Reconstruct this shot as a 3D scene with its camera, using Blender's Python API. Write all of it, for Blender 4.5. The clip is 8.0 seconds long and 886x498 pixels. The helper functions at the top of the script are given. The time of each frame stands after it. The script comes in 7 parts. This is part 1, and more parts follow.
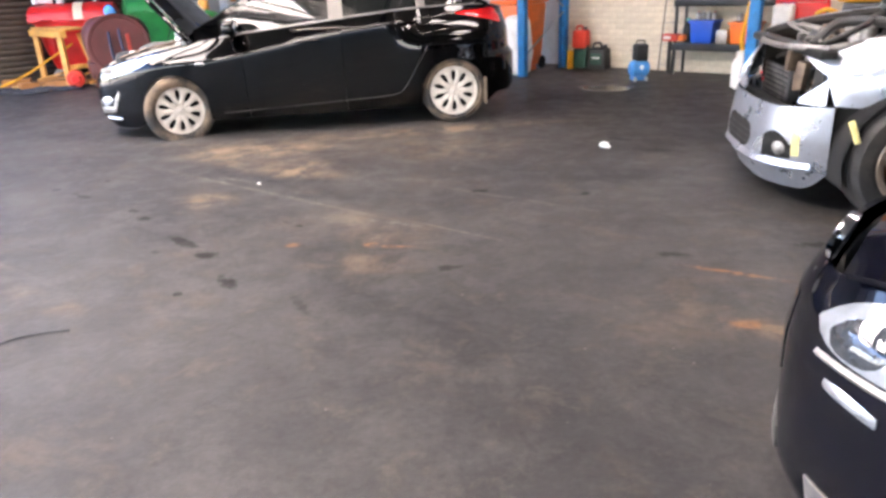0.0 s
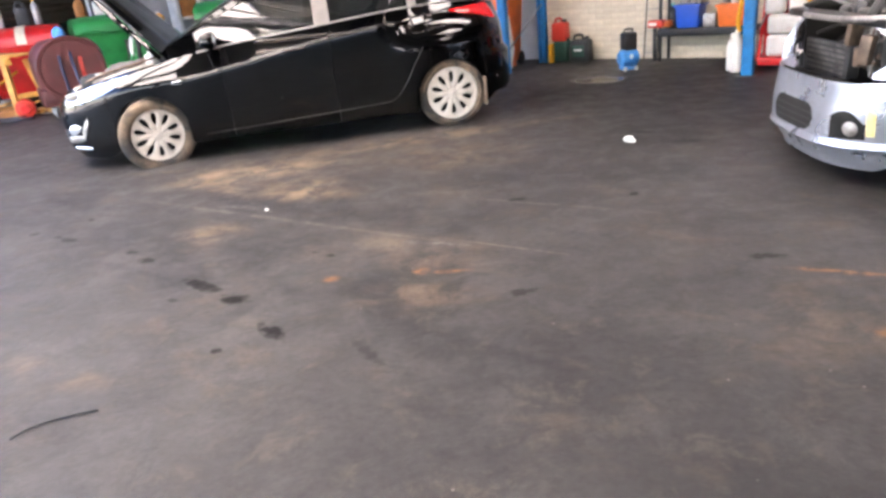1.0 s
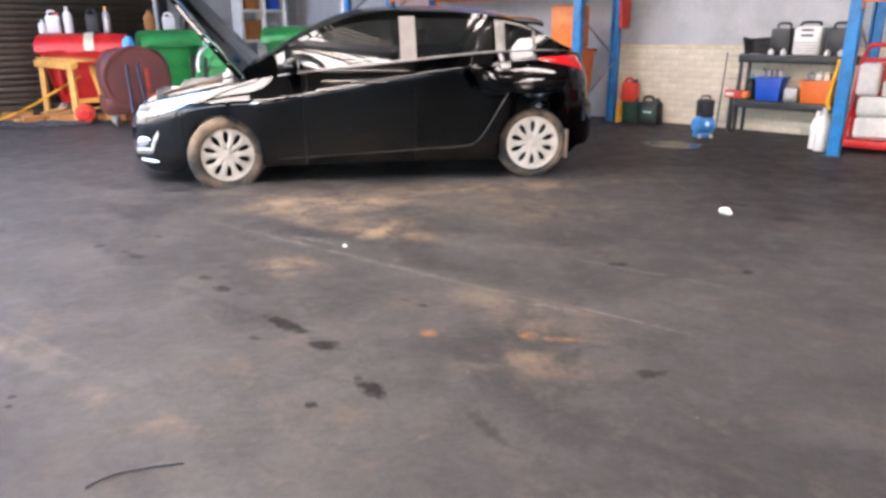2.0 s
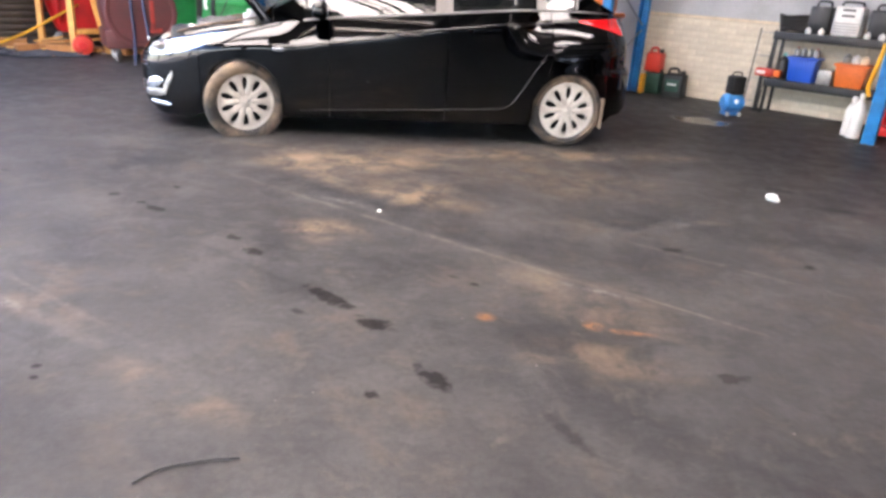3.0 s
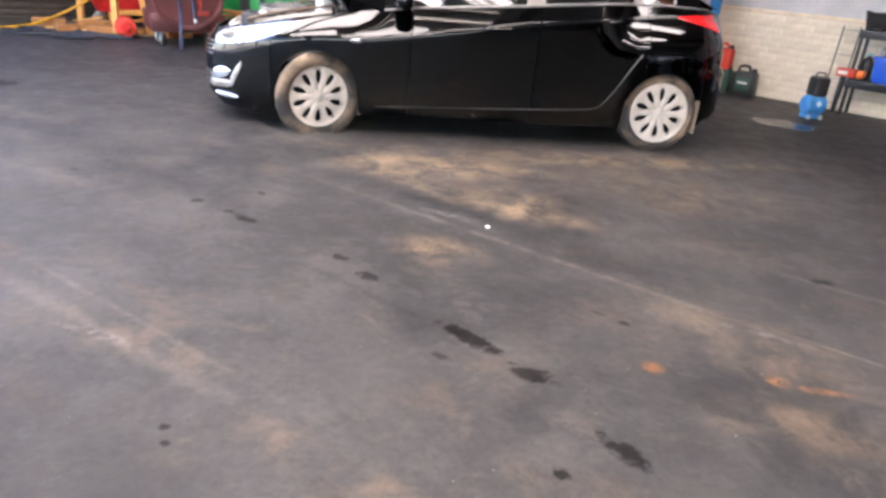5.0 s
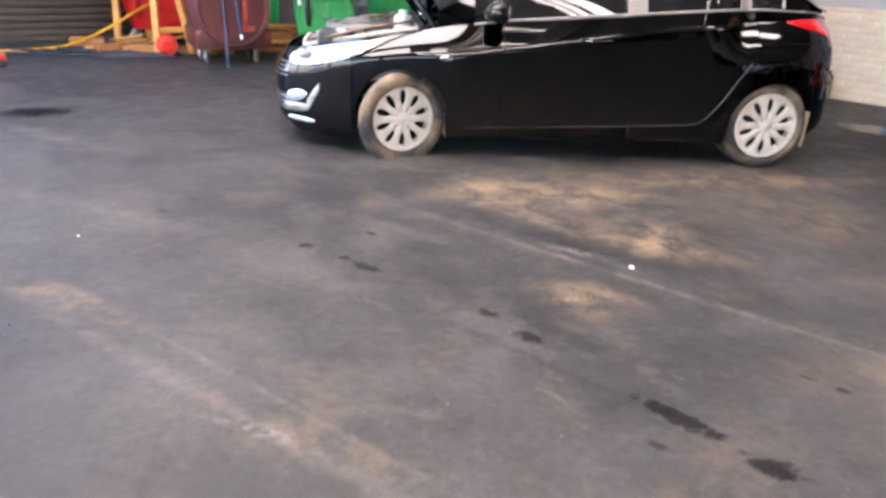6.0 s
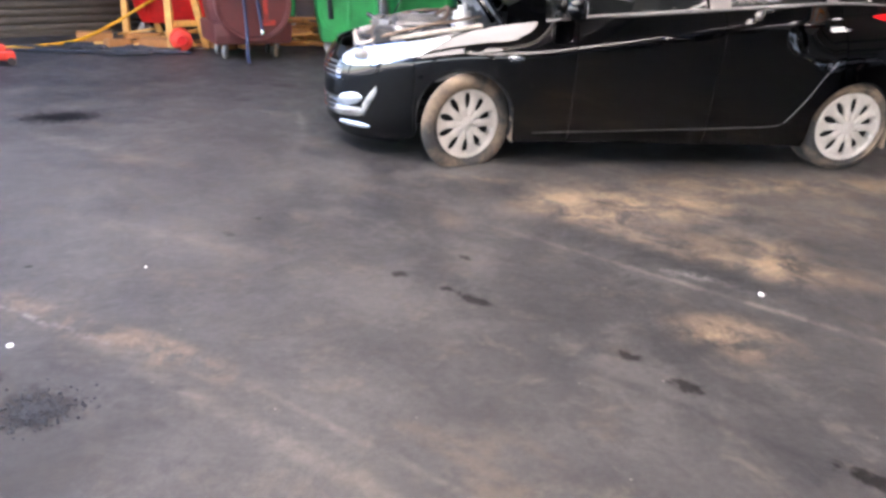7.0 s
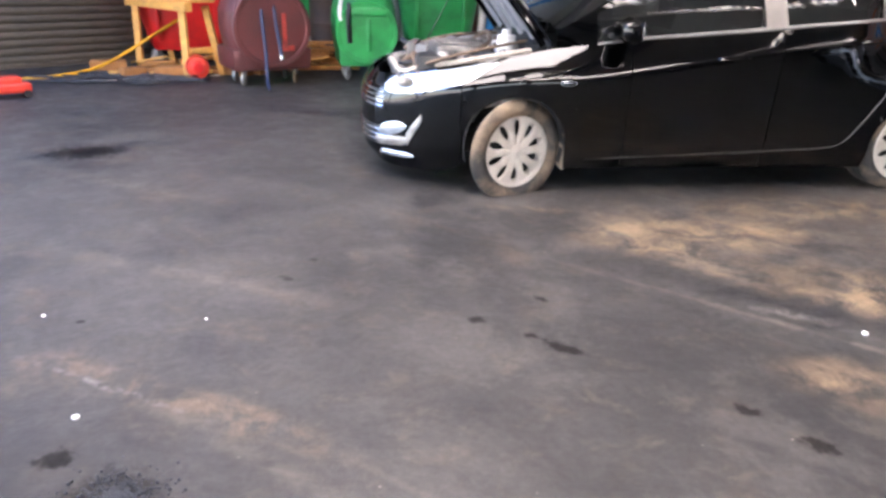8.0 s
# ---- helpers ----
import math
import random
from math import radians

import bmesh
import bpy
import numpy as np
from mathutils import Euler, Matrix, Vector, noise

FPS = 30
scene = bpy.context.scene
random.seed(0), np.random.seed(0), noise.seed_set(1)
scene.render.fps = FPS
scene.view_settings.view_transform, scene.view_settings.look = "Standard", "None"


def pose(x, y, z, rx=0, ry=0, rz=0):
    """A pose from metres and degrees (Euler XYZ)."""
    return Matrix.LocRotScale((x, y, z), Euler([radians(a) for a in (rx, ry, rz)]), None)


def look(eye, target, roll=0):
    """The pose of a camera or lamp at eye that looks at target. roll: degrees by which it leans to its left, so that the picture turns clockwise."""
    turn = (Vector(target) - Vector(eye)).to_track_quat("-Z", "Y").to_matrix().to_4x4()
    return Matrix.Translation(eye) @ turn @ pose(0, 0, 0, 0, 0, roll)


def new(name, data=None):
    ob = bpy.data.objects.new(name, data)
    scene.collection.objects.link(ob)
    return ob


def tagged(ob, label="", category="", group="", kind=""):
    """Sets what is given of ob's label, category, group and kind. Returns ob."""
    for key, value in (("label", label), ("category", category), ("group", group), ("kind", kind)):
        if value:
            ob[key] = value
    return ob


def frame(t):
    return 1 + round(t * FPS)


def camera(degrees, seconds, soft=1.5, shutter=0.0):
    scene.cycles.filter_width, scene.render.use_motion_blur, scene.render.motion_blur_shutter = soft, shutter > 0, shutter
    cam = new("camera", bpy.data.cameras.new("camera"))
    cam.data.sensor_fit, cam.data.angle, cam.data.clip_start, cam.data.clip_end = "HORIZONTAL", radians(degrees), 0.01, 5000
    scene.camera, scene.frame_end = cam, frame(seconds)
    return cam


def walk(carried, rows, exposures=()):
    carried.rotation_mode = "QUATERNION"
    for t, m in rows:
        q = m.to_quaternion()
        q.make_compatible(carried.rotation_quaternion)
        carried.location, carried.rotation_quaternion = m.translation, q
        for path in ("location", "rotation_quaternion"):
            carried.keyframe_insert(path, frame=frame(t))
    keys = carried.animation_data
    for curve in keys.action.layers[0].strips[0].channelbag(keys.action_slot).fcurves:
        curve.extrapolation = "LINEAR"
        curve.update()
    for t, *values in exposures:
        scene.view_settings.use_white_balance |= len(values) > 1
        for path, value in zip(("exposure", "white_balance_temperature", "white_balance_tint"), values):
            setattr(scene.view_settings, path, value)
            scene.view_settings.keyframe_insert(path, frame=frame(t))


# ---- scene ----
cam = camera(65.2, 8.0, soft=3.0)
PATH = [
    (0, (-0.058, 0.302, 1.346), (-0.135, 2.162, 0.615), -2.9),
    (0.1, (-0.067, 0.352, 1.357), (-0.128, 2.238, 0.695), -4.5),
    (0.2, (-0.107, 0.404, 1.354), (-0.106, 2.297, 0.71), -4.6),
    (0.5, (-0.288, 0.549, 1.325), (-0.154, 2.43, 0.658), -4.7),
    (1, (-0.558, 0.744, 1.316), (-0.513, 2.605, 0.584), -6.2),
    (1.5, (-0.784, 0.912, 1.289), (-0.713, 2.806, 0.651), 2.3),
    (1.7, (-0.869, 0.964, 1.3), (-0.863, 2.869, 0.693), -0.5),
    (2.8, (-1.245, 1.28, 1.294), (-1.21, 3.152, 0.591), 0.9),
    (3, (-1.313, 1.319, 1.286), (-1.254, 3.181, 0.558), 3.7),
    (3.5, (-1.452, 1.431, 1.3), (-1.415, 3.295, 0.576), 1.8),
    (4, (-1.608, 1.544, 1.288), (-1.571, 3.402, 0.547), 2.9),
    (4.2, (-1.656, 1.595, 1.287), (-1.617, 3.446, 0.531), 3.3),
    (5.3, (-1.995, 1.829, 1.283), (-1.96, 3.675, 0.513), 5.2),
    (5.5, (-2.108, 1.925, 1.295), (-2.054, 3.774, 0.534), 3.9),
    (6, (-2.474, 2.152, 1.288), (-2.469, 4.0, 0.522), 3.2),
    (6.5, (-2.774, 2.361, 1.281), (-2.703, 4.187, 0.469), 5.0),
    (7, (-3.004, 2.515, 1.296), (-2.961, 4.349, 0.5), 3.0),
    (7.5, (-3.158, 2.647, 1.29), (-3.123, 4.479, 0.488), 2.3),
    (8, (-3.331, 2.739, 1.309), (-3.283, 4.591, 0.556), 1.8),
]
walk(cam, [(t, look(eye, target, roll)) for t, eye, target, roll in PATH], [(0.0, 3.98, 6640, 22), (1.5, 3.90, 6570, 22), (4.0, 3.86, 6470, 22), (8.0, 3.80, 6400, 22)])

# ---- world, sun, exposure ----
world = bpy.data.worlds.new("sky")
scene.world = world
world.use_nodes = True
wn, wl = world.node_tree.nodes, world.node_tree.links
sky = wn.new("ShaderNodeTexSky")
sky.sky_type, sky.sun_disc = "NISHITA", False
sky.sun_elevation, sky.sun_rotation = radians(48), radians(44)
sky.altitude, sky.air_density, sky.dust_density = 50, 1.0, 1.5
wn["Background"].inputs[1].default_value = 0.15
wl.new(sky.outputs[0], wn["Background"].inputs[0])
sun = new("sun", bpy.data.lights.new("sun", "SUN"))
sun.data.energy, sun.data.angle, sun.data.color = 5.0, radians(0.6), (1.0, 0.95, 0.87)
sun.matrix_world = look((0, 0, 20), (-0.465 * 10, -0.481 * 10, 20 - 0.743 * 10))

# ---- plan: the hall stands turned against the cars; a runs towards the brick wall, b along it ----
TH = radians(42.6)
A = Vector((math.sin(TH), math.cos(TH), 0))
B = Vector((math.cos(TH), -math.sin(TH), 0))
WALL_A, WALL_B = 9.35, -13.9          # brick wall, shutter wall
A0, B1, ROOF = -5.0, 8.0, 4.3         # open front, end wall, roof height


def hall(a, b, z=0.0):
    return Vector((A.x * a + B.x * b, A.y * a + B.y * b, z))


def hall_pose(a, b, z=0.0, turn=0.0):
    """local x along b (the brick wall), local y towards the brick wall"""
    p = hall(a, b, z)
    return pose(p.x, p.y, p.z, 0, 0, -42.6 + turn)


# ---- node material helpers ----
def mat(name, color, rough=0.5, metal=0.0, spec=0.5, coat=0.0, vary=0.15, scale=6.0, grain=0.0, bump=0.0, bump_scale=60.0,
        dirt=None, dirt_amount=0.0, dirt_scale=3.0, random_tint=0.0, rough_vary=0.1, emit=0.0, alpha=1.0):
    m = bpy.data.materials.new(name)
    m.use_nodes = True
    nt = m.node_tree
    n, l = nt.nodes, nt.links
    bs = n["Principled BSDF"]
    tc = n.new("ShaderNodeTexCoord")
    big = n.new("ShaderNodeTexNoise")
    big.inputs["Scale"].default_value, big.inputs["Detail"].default_value, big.inputs["Roughness"].default_value = scale, 6, 0.62
    l.new(tc.outputs["Object"], big.inputs["Vector"])
    fine = n.new("ShaderNodeTexNoise")
    fine.inputs["Scale"].default_value, fine.inputs["Detail"].default_value = bump_scale, 4
    l.new(tc.outputs["Object"], fine.inputs["Vector"])
    mr = n.new("ShaderNodeMapRange")
    mr.inputs["From Min"].default_value, mr.inputs["From Max"].default_value = 0.3, 0.7
    mr.inputs["To Min"].default_value, mr.inputs["To Max"].default_value = 1 - vary, 1 + vary
    l.new(big.outputs["Fac"], mr.inputs["Value"])
    mul = n.new("ShaderNodeMix")
    mul.data_type, mul.blend_type = "RGBA", "MULTIPLY"
    mul.inputs["Factor"].default_value = 1
    mul.inputs["A"].default_value = (*color, 1)
    l.new(mr.outputs["Result"], mul.inputs["B"])
    out = mul.outputs["Result"]
    if grain:
        g = n.new("ShaderNodeMapRange")
        g.inputs["From Min"].default_value, g.inputs["From Max"].default_value = 0.3, 0.7
        g.inputs["To Min"].default_value, g.inputs["To Max"].default_value = 1 - grain, 1 + grain
        l.new(fine.outputs["Fac"], g.inputs["Value"])
        m2 = n.new("ShaderNodeMix")
        m2.data_type, m2.blend_type = "RGBA", "MULTIPLY"
        m2.inputs["Factor"].default_value = 1
        l.new(out, m2.inputs["A"])
        l.new(g.outputs["Result"], m2.inputs["B"])
        out = m2.outputs["Result"]
    if random_tint:
        oi = n.new("ShaderNodeObjectInfo")
        r = n.new("ShaderNodeMapRange")
        r.inputs["To Min"].default_value, r.inputs["To Max"].default_value = 1 - random_tint, 1 + random_tint
        l.new(oi.outputs["Random"], r.inputs["Value"])
        m3 = n.new("ShaderNodeMix")
        m3.data_type, m3.blend_type = "RGBA", "MULTIPLY"
        m3.inputs["Factor"].default_value = 1
        l.new(out, m3.inputs["A"])
        l.new(r.outputs["Result"], m3.inputs["B"])
        out = m3.outputs["Result"]
    if dirt:
        dn = n.new("ShaderNodeTexNoise")
        dn.inputs["Scale"].default_value, dn.inputs["Detail"].default_value, dn.inputs["Roughness"].default_value = dirt_scale, 8, 0.68
        l.new(tc.outputs["Object"], dn.inputs["Vector"])
        dr = n.new("ShaderNodeMapRange")
        dr.inputs["From Min"].default_value, dr.inputs["From Max"].default_value = 0.45, 0.68
        dr.inputs["To Max"].default_value = dirt_amount
        l.new(dn.outputs["Fac"], dr.inputs["Value"])
        dm = n.new("ShaderNodeMix")
        dm.data_type = "RGBA"
        l.new(dr.outputs["Result"], dm.inputs["Factor"])
        l.new(out, dm.inputs["A"])
        dm.inputs["B"].default_value = (*dirt, 1)
        out = dm.outputs["Result"]
    l.new(out, bs.inputs["Base Color"])
    rr = n.new("ShaderNodeMapRange")
    rr.inputs["From Min"].default_value, rr.inputs["From Max"].default_value = 0.3, 0.7
    rr.inputs["To Min"].default_value, rr.inputs["To Max"].default_value = max(0.02, rough - rough_vary * rough), min(1, rough + rough_vary * rough)
    l.new(big.outputs["Fac"], rr.inputs["Value"])
    l.new(rr.outputs["Result"], bs.inputs["Roughness"])
    bs.inputs["Metallic"].default_value = metal
    bs.inputs["Specular IOR Level"].default_value = spec
    bs.inputs["Coat Weight"].default_value = coat
    bs.inputs["Coat Roughness"].default_value = 0.03
    bs.inputs["Coat IOR"].default_value = 1.53
    if bump:
        bp = n.new("ShaderNodeBump")
        bp.inputs["Strength"].default_value, bp.inputs["Distance"].default_value = bump, 0.004
        l.new(fine.outputs["Fac"], bp.inputs["Height"])
        l.new(bp.outputs["Normal"], bs.inputs["Normal"])
    return m


def glass_mat(name, tint, clear, rough=0.02):
    """thin tinted pane: part of the light goes through, the rest is a glossy face"""
    m = bpy.data.materials.new(name)
    m.use_nodes = True
    n, l = m.node_tree.nodes, m.node_tree.links
    bs = n["Principled BSDF"]
    bs.inputs["Base Color"].default_value = (0.008, 0.009, 0.009, 1)
    bs.inputs["Roughness"].default_value = rough
    bs.inputs["Specular IOR Level"].default_value = 1.0
    tr = n.new("ShaderNodeBsdfTransparent")
    tr.inputs["Color"].default_value = (*tint, 1)
    mx = n.new("ShaderNodeMixShader")
    mx.inputs["Fac"].default_value = clear
    l.new(bs.outputs[0], mx.inputs[1])
    l.new(tr.outputs[0], mx.inputs[2])
    l.new(mx.outputs[0], n["Material Output"].inputs["Surface"])
    return m


# ---- floor material: grey worn concrete with tyre dust, rust and oil ----
def floor_mat(x0, x1):
    """the concrete between x0 and x1, with the marks that lie there"""
    here = lambda rows: [r for r in rows if r[0] + 2 * max(r[2], r[3]) > x0 and r[0] - 2 * max(r[2], r[3]) < x1]
    m = bpy.data.materials.new("garage_concrete")
    m.use_nodes = True
    nt = m.node_tree
    n, l = nt.nodes, nt.links
    bs = n["Principled BSDF"]
    geo = n.new("ShaderNodeNewGeometry")
    pos = geo.outputs["Position"]

    shared = {}

    def noise_tex(scale, detail=6, rough=0.6, stretch=None, turn=0.0, warp=0.0):
        key = (scale, detail, rough, stretch, turn, warp)
        if key in shared:
            return shared[key]
        v = pos
        if stretch:
            mp = n.new("ShaderNodeMapping")
            mp.inputs["Rotation"].default_value = (0, 0, radians(turn))
            mp.vector_type = "TEXTURE"
            mp.inputs["Scale"].default_value = stretch
            l.new(pos, mp.inputs["Vector"])
            v = mp.outputs[0]
        t = n.new("ShaderNodeTexNoise")
        t.inputs["Scale"].default_value, t.inputs["Detail"].default_value, t.inputs["Roughness"].default_value = scale, detail, rough
        t.inputs["Distortion"].default_value = warp
        l.new(v, t.inputs["Vector"])
        shared[key] = t
        return t

    def ramp(val, lo, hi, to0=0.0, to1=1.0):
        r = n.new("ShaderNodeMapRange")
        r.interpolation_type = "SMOOTHSTEP"
        for key, x in (("From Min", lo), ("From Max", hi), ("To Min", to0), ("To Max", to1)):
            r.inputs[key].default_value = x
        l.new(val, r.inputs["Value"])
        return r.outputs["Result"]

    def math_node(op, a, b):
        q = n.new("ShaderNodeMath")
        q.operation = op
        for i, x in enumerate((a, b)):
            if isinstance(x, (int, float)):
                q.inputs[i].default_value = x
            else:
                l.new(x, q.inputs[i])
        return q.outputs[0]

    def over(base, color, fac):
        q = n.new("ShaderNodeMix")
        q.data_type = "RGBA"
        if isinstance(base, tuple):
            q.inputs["A"].default_value = (*base, 1)
        else:
            l.new(base, q.inputs["A"])
        q.inputs["B"].default_value = (*color, 1)
        l.new(fac, q.inputs["Factor"])
        return q.outputs["Result"]

    def patch(x, y, rx, ry, turn, edge=0.35, wobble=0.9, scale=7.0):
        """a soft-edged irregular patch round (x, y)"""
        mp = n.new("ShaderNodeMapping")
        mp.vector_type = "TEXTURE"
        mp.inputs["Rotation"].default_value = (0, 0, radians(turn))
        mp.inputs["Location"].default_value = (x, y, 0)
        mp.inputs["Scale"].default_value = (rx, ry, 1000)
        l.new(pos, mp.inputs["Vector"])
        ln = n.new("ShaderNodeVectorMath")
        ln.operation = "LENGTH"
        l.new(mp.outputs[0], ln.inputs[0])
        w = noise_tex(scale, 4, 0.6)
        d = math_node("ADD", ln.outputs["Value"], math_node("MULTIPLY", math_node("SUBTRACT", w.outputs["Fac"], 0.5), wobble * 2))
        return ramp(d, 1.0, 1.0 - edge)

    big = noise_tex(0.55, 7, 0.6, warp=0.4)
    mid = noise_tex(5.0, 9, 0.72, warp=0.4)
    fine = noise_tex(26, 8, 0.8)
    streak = noise_tex(2.6, 7, 0.65, stretch=(1.35, 0.85, 1), turn=-30, warp=0.35)
    streak2 = noise_tex(2.4, 7, 0.7, stretch=(1.5, 0.8, 1), turn=-26, warp=0.3)
    blot = noise_tex(1.9, 10, 0.72, warp=0.25)
    col = over((0.076, 0.0725, 0.070), (0.039, 0.038, 0.038), ramp(big.outputs["Fac"], 0.36, 0.66))
    col = over(col, (0.098, 0.092, 0.087), math_node("MULTIPLY", ramp(blot.outputs["Fac"], 0.48, 0.62), 0.75))
    col = over(col, (0.030, 0.028, 0.030), math_node("MULTIPLY", ramp(blot.outputs["Fac"], 0.46, 0.34), 0.55))
    col = over(col, (0.128, 0.112, 0.094), math_node("MULTIPLY", ramp(mid.outputs["Fac"], 0.52, 0.68), 0.75))
    col = over(col, (0.034, 0.032, 0.034), math_node("MULTIPLY", ramp(mid.outputs["Fac"], 0.44, 0.32), 0.5))
    col = over(col, (0.150, 0.112, 0.080), math_node("MULTIPLY", ramp(streak.outputs["Fac"], 0.54, 0.70), 0.45))
    col = over(col, (0.030, 0.029, 0.031), math_node("MULTIPLY", ramp(streak2.outputs["Fac"], 0.55, 0.72), 0.6))
    # pale brown dust trodden along the hatchback's wheels and in the middle of the floor
    dust = noise_tex(4.6, 9, 0.70, warp=0.6)
    dusty = ramp(dust.outputs["Fac"], 0.38, 0.66)
    for x, y, rx, ry, turn, amount in here(DUST_SHEEN):
        f = math_node("MULTIPLY", math_node("MULTIPLY", patch(x, y, rx, ry, turn, 0.9, 0.35, 2.0), dusty), amount)
        col = over(col, (0.36, 0.255, 0.16), f)
    fleck = noise_tex(13, 6, 0.7)
    for x, y, rx, ry, turn in here(RUST):
        col = over(col, (0.42, 0.18, 0.06), math_node("MULTIPLY", math_node("MULTIPLY", patch(x, y, rx * 1.25, ry * 1.6, turn, 0.9, 0.6, 16), ramp(fleck.outputs["Fac"], 0.36, 0.54)), 0.8))
    # old oil at the back, plus shade painted under the hatchback and near left
    for x, y, rx, ry, turn, amount in here(GRIME_SHADE):
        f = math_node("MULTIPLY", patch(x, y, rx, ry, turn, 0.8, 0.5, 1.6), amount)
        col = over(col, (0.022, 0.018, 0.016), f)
    # long worn tracks across the floor, scraped pale or rubbed dark
    scuff = ramp(noise_tex(6.5, 8, 0.7, warp=0.5).outputs["Fac"], 0.38, 0.58, 0.15, 1.0)
    for x, y, rx, ry, turn, colour, amount in here(TRACKS):
        f = math_node("MULTIPLY", math_node("MULTIPLY", patch(x, y, rx, ry, turn, 0.95, 0.55, 3.0), scuff), amount)
        col = over(col, colour, f)
    stain = None
    for x, y, rx, ry, turn, amount in here(OIL):
        f = math_node("MULTIPLY", patch(x, y, rx * 1.08, ry * 1.15, turn, 0.65, 0.85, 24), amount * 0.94)
        stain = f if stain is None else math_node("MAXIMUM", stain, f)
        col = over(col, (0.007, 0.0055, 0.005), f)
    for x, y, rx, ry, turn in here(CHALK):
        col = over(col, (0.34, 0.32, 0.30), math_node("MULTIPLY", math_node("MULTIPLY", patch(x, y, rx, ry * 1.6, turn, 1.0, 0.8, 9), ramp(fleck.outputs["Fac"], 0.40, 0.62)), 0.42))
    speck = n.new("ShaderNodeTexVoronoi")
    speck.inputs["Scale"].default_value = 9.0
    l.new(pos, speck.inputs["Vector"])
    sp = math_node("LESS_THAN", speck.outputs["Distance"], 0.045)
    col = over(col, (0.30, 0.27, 0.24), math_node("MULTIPLY", sp, ramp(mid.outputs["Fac"], 0.45, 0.6, 0.0, 0.8)))
    grain = n.new("ShaderNodeMix")
    grain.data_type, grain.blend_type = "RGBA", "MULTIPLY"
    grain.inputs["Factor"].default_value = 1
    l.new(col, grain.inputs["A"])
    l.new(ramp(fine.outputs["Fac"], 0.3, 0.7, 0.46, 0.72), grain.inputs["B"])
    l.new(grain.outputs["Result"], bs.inputs["Base Color"])
    ro = ramp(mid.outputs["Fac"], 0.3, 0.7, 0.46, 0.64)
    wet = patch(*PUDDLE, 0.5, 0.5, 5)
    l.new(math_node("MULTIPLY", ro, ramp(wet, 0.0, 1.0, 1.0, 0.35)), bs.inputs["Roughness"])
    l.new(ramp(stain, 0.1, 0.8, 0.25, 0.10), bs.inputs["Specular IOR Level"])
    bp = n.new("ShaderNodeBump")
    bp.inputs["Strength"].default_value, bp.inputs["Distance"].default_value = 0.35, 0.003
    l.new(fine.outputs["Fac"], bp.inputs["Height"])
    bp2 = n.new("ShaderNodeBump")
    bp2.inputs["Strength"].default_value, bp2.inputs["Distance"].default_value = 0.25, 0.02
    l.new(mid.outputs["Fac"], bp2.inputs["Height"])
    l.new(bp.outputs["Normal"], bp2.inputs["Normal"])
    l.new(bp2.outputs["Normal"], bs.inputs["Normal"])
    return m


# x, y, half length, half width, turn, amount
OIL = [
    (-1.70, 3.98, 0.19, 0.045, -42, 0.95), (-1.49, 3.76, 0.10, 0.055, -30, 0.90), (-1.25, 3.38, 0.12, 0.045, -55, 0.90), (-1.45, 3.26, 0.035, 0.032, 1, 0.90),
    (-2.12, 4.44, 0.075, 0.042, -32, 0.85), (-2.28, 4.62, 0.060, 0.034, -30, 0.85), (-2.81, 5.00, 0.11, 0.038, -36, 0.90), (-2.92, 5.09, 0.045, 0.03, -24, 0.80),
    (-3.12, 5.21, 0.045, 0.034, -5, 0.85), (-5.80, 7.66, 0.34, 0.23, 22, 1.05), (-4.36, 4.33, 0.065, 0.05, 1, 1.0),
    (0.03, 4.77, 0.07, 0.045, -10, 0.75), (-0.17, 3.47, 0.08, 0.045, 5, 0.70),
    (0.96, 3.54, 0.09, 0.04, -20, 0.80), (0.70, 4.62, 0.035, 0.04, -26, 0.85), (1.42, 5.70, 0.25, 0.08, -20, 0.60),
    (-0.83, 3.10, 0.14, 0.03, -62, 0.45), (1.84, 3.33, 0.20, 0.14, -50, 0.80), (1.75, 3.58, 0.20, 0.06, -15, 0.70), (-4.46, 9.32, 0.16, 0.10, 15, 0.60),
    (-2.83, 5.41, 0.05, 0.022, -35, 0.8), (-4.66, 5.13, 0.022, 0.016, 0, 0.9), (-3.94, 5.56, 0.035, 0.02, 5, 0.7), (-3.87, 5.79, 0.03, 0.022, 0, 0.6), (-2.58, 3.34, 0.022, 0.02, 20, 0.85), (-2.55, 3.27, 0.02, 0.016, 0, 0.85), (-1.80, 3.83, 0.05, 0.025, -40, 0.6), (-1.07, 4.19, 0.03, 0.022, 0, 0.7), (-1.16, 4.26, 0.05, 0.014, -30, 0.6), (1.24, 6.12, 0.16, 0.07, -35, 0.7), (-3.97, 5.59, 0.03, 0.02, 0, 0.6),
    (-4.67, 8.56, 0.10, 0.07, 13, 0.50), (-4.14, 4.20, 0.17, 0.13, 0, 0.6),
]
# near-left rows darken the dirt to stand for weaker light there
GRIME_SHADE = [(-3.25, 3.15, 2.1, 0.85, -33, 0.62), (-4.6, 4.1, 0.9, 0.5, -25, 0.5), (2.0, 7.6, 2.6, 2.3, -30, 0.92), (1.4, 6.0, 1.3, 0.7, 10, 0.6), (-1.4, 8.2, 2.2, 0.8, 6, 0.6), (3.2, 5.0, 1.5, 0.9, 0, 0.5), (1.8, 2.0, 1.6, 0.9, -30, 0.35), (-4.4, 4.3, 1.1, 0.8, -20, 0.35)]
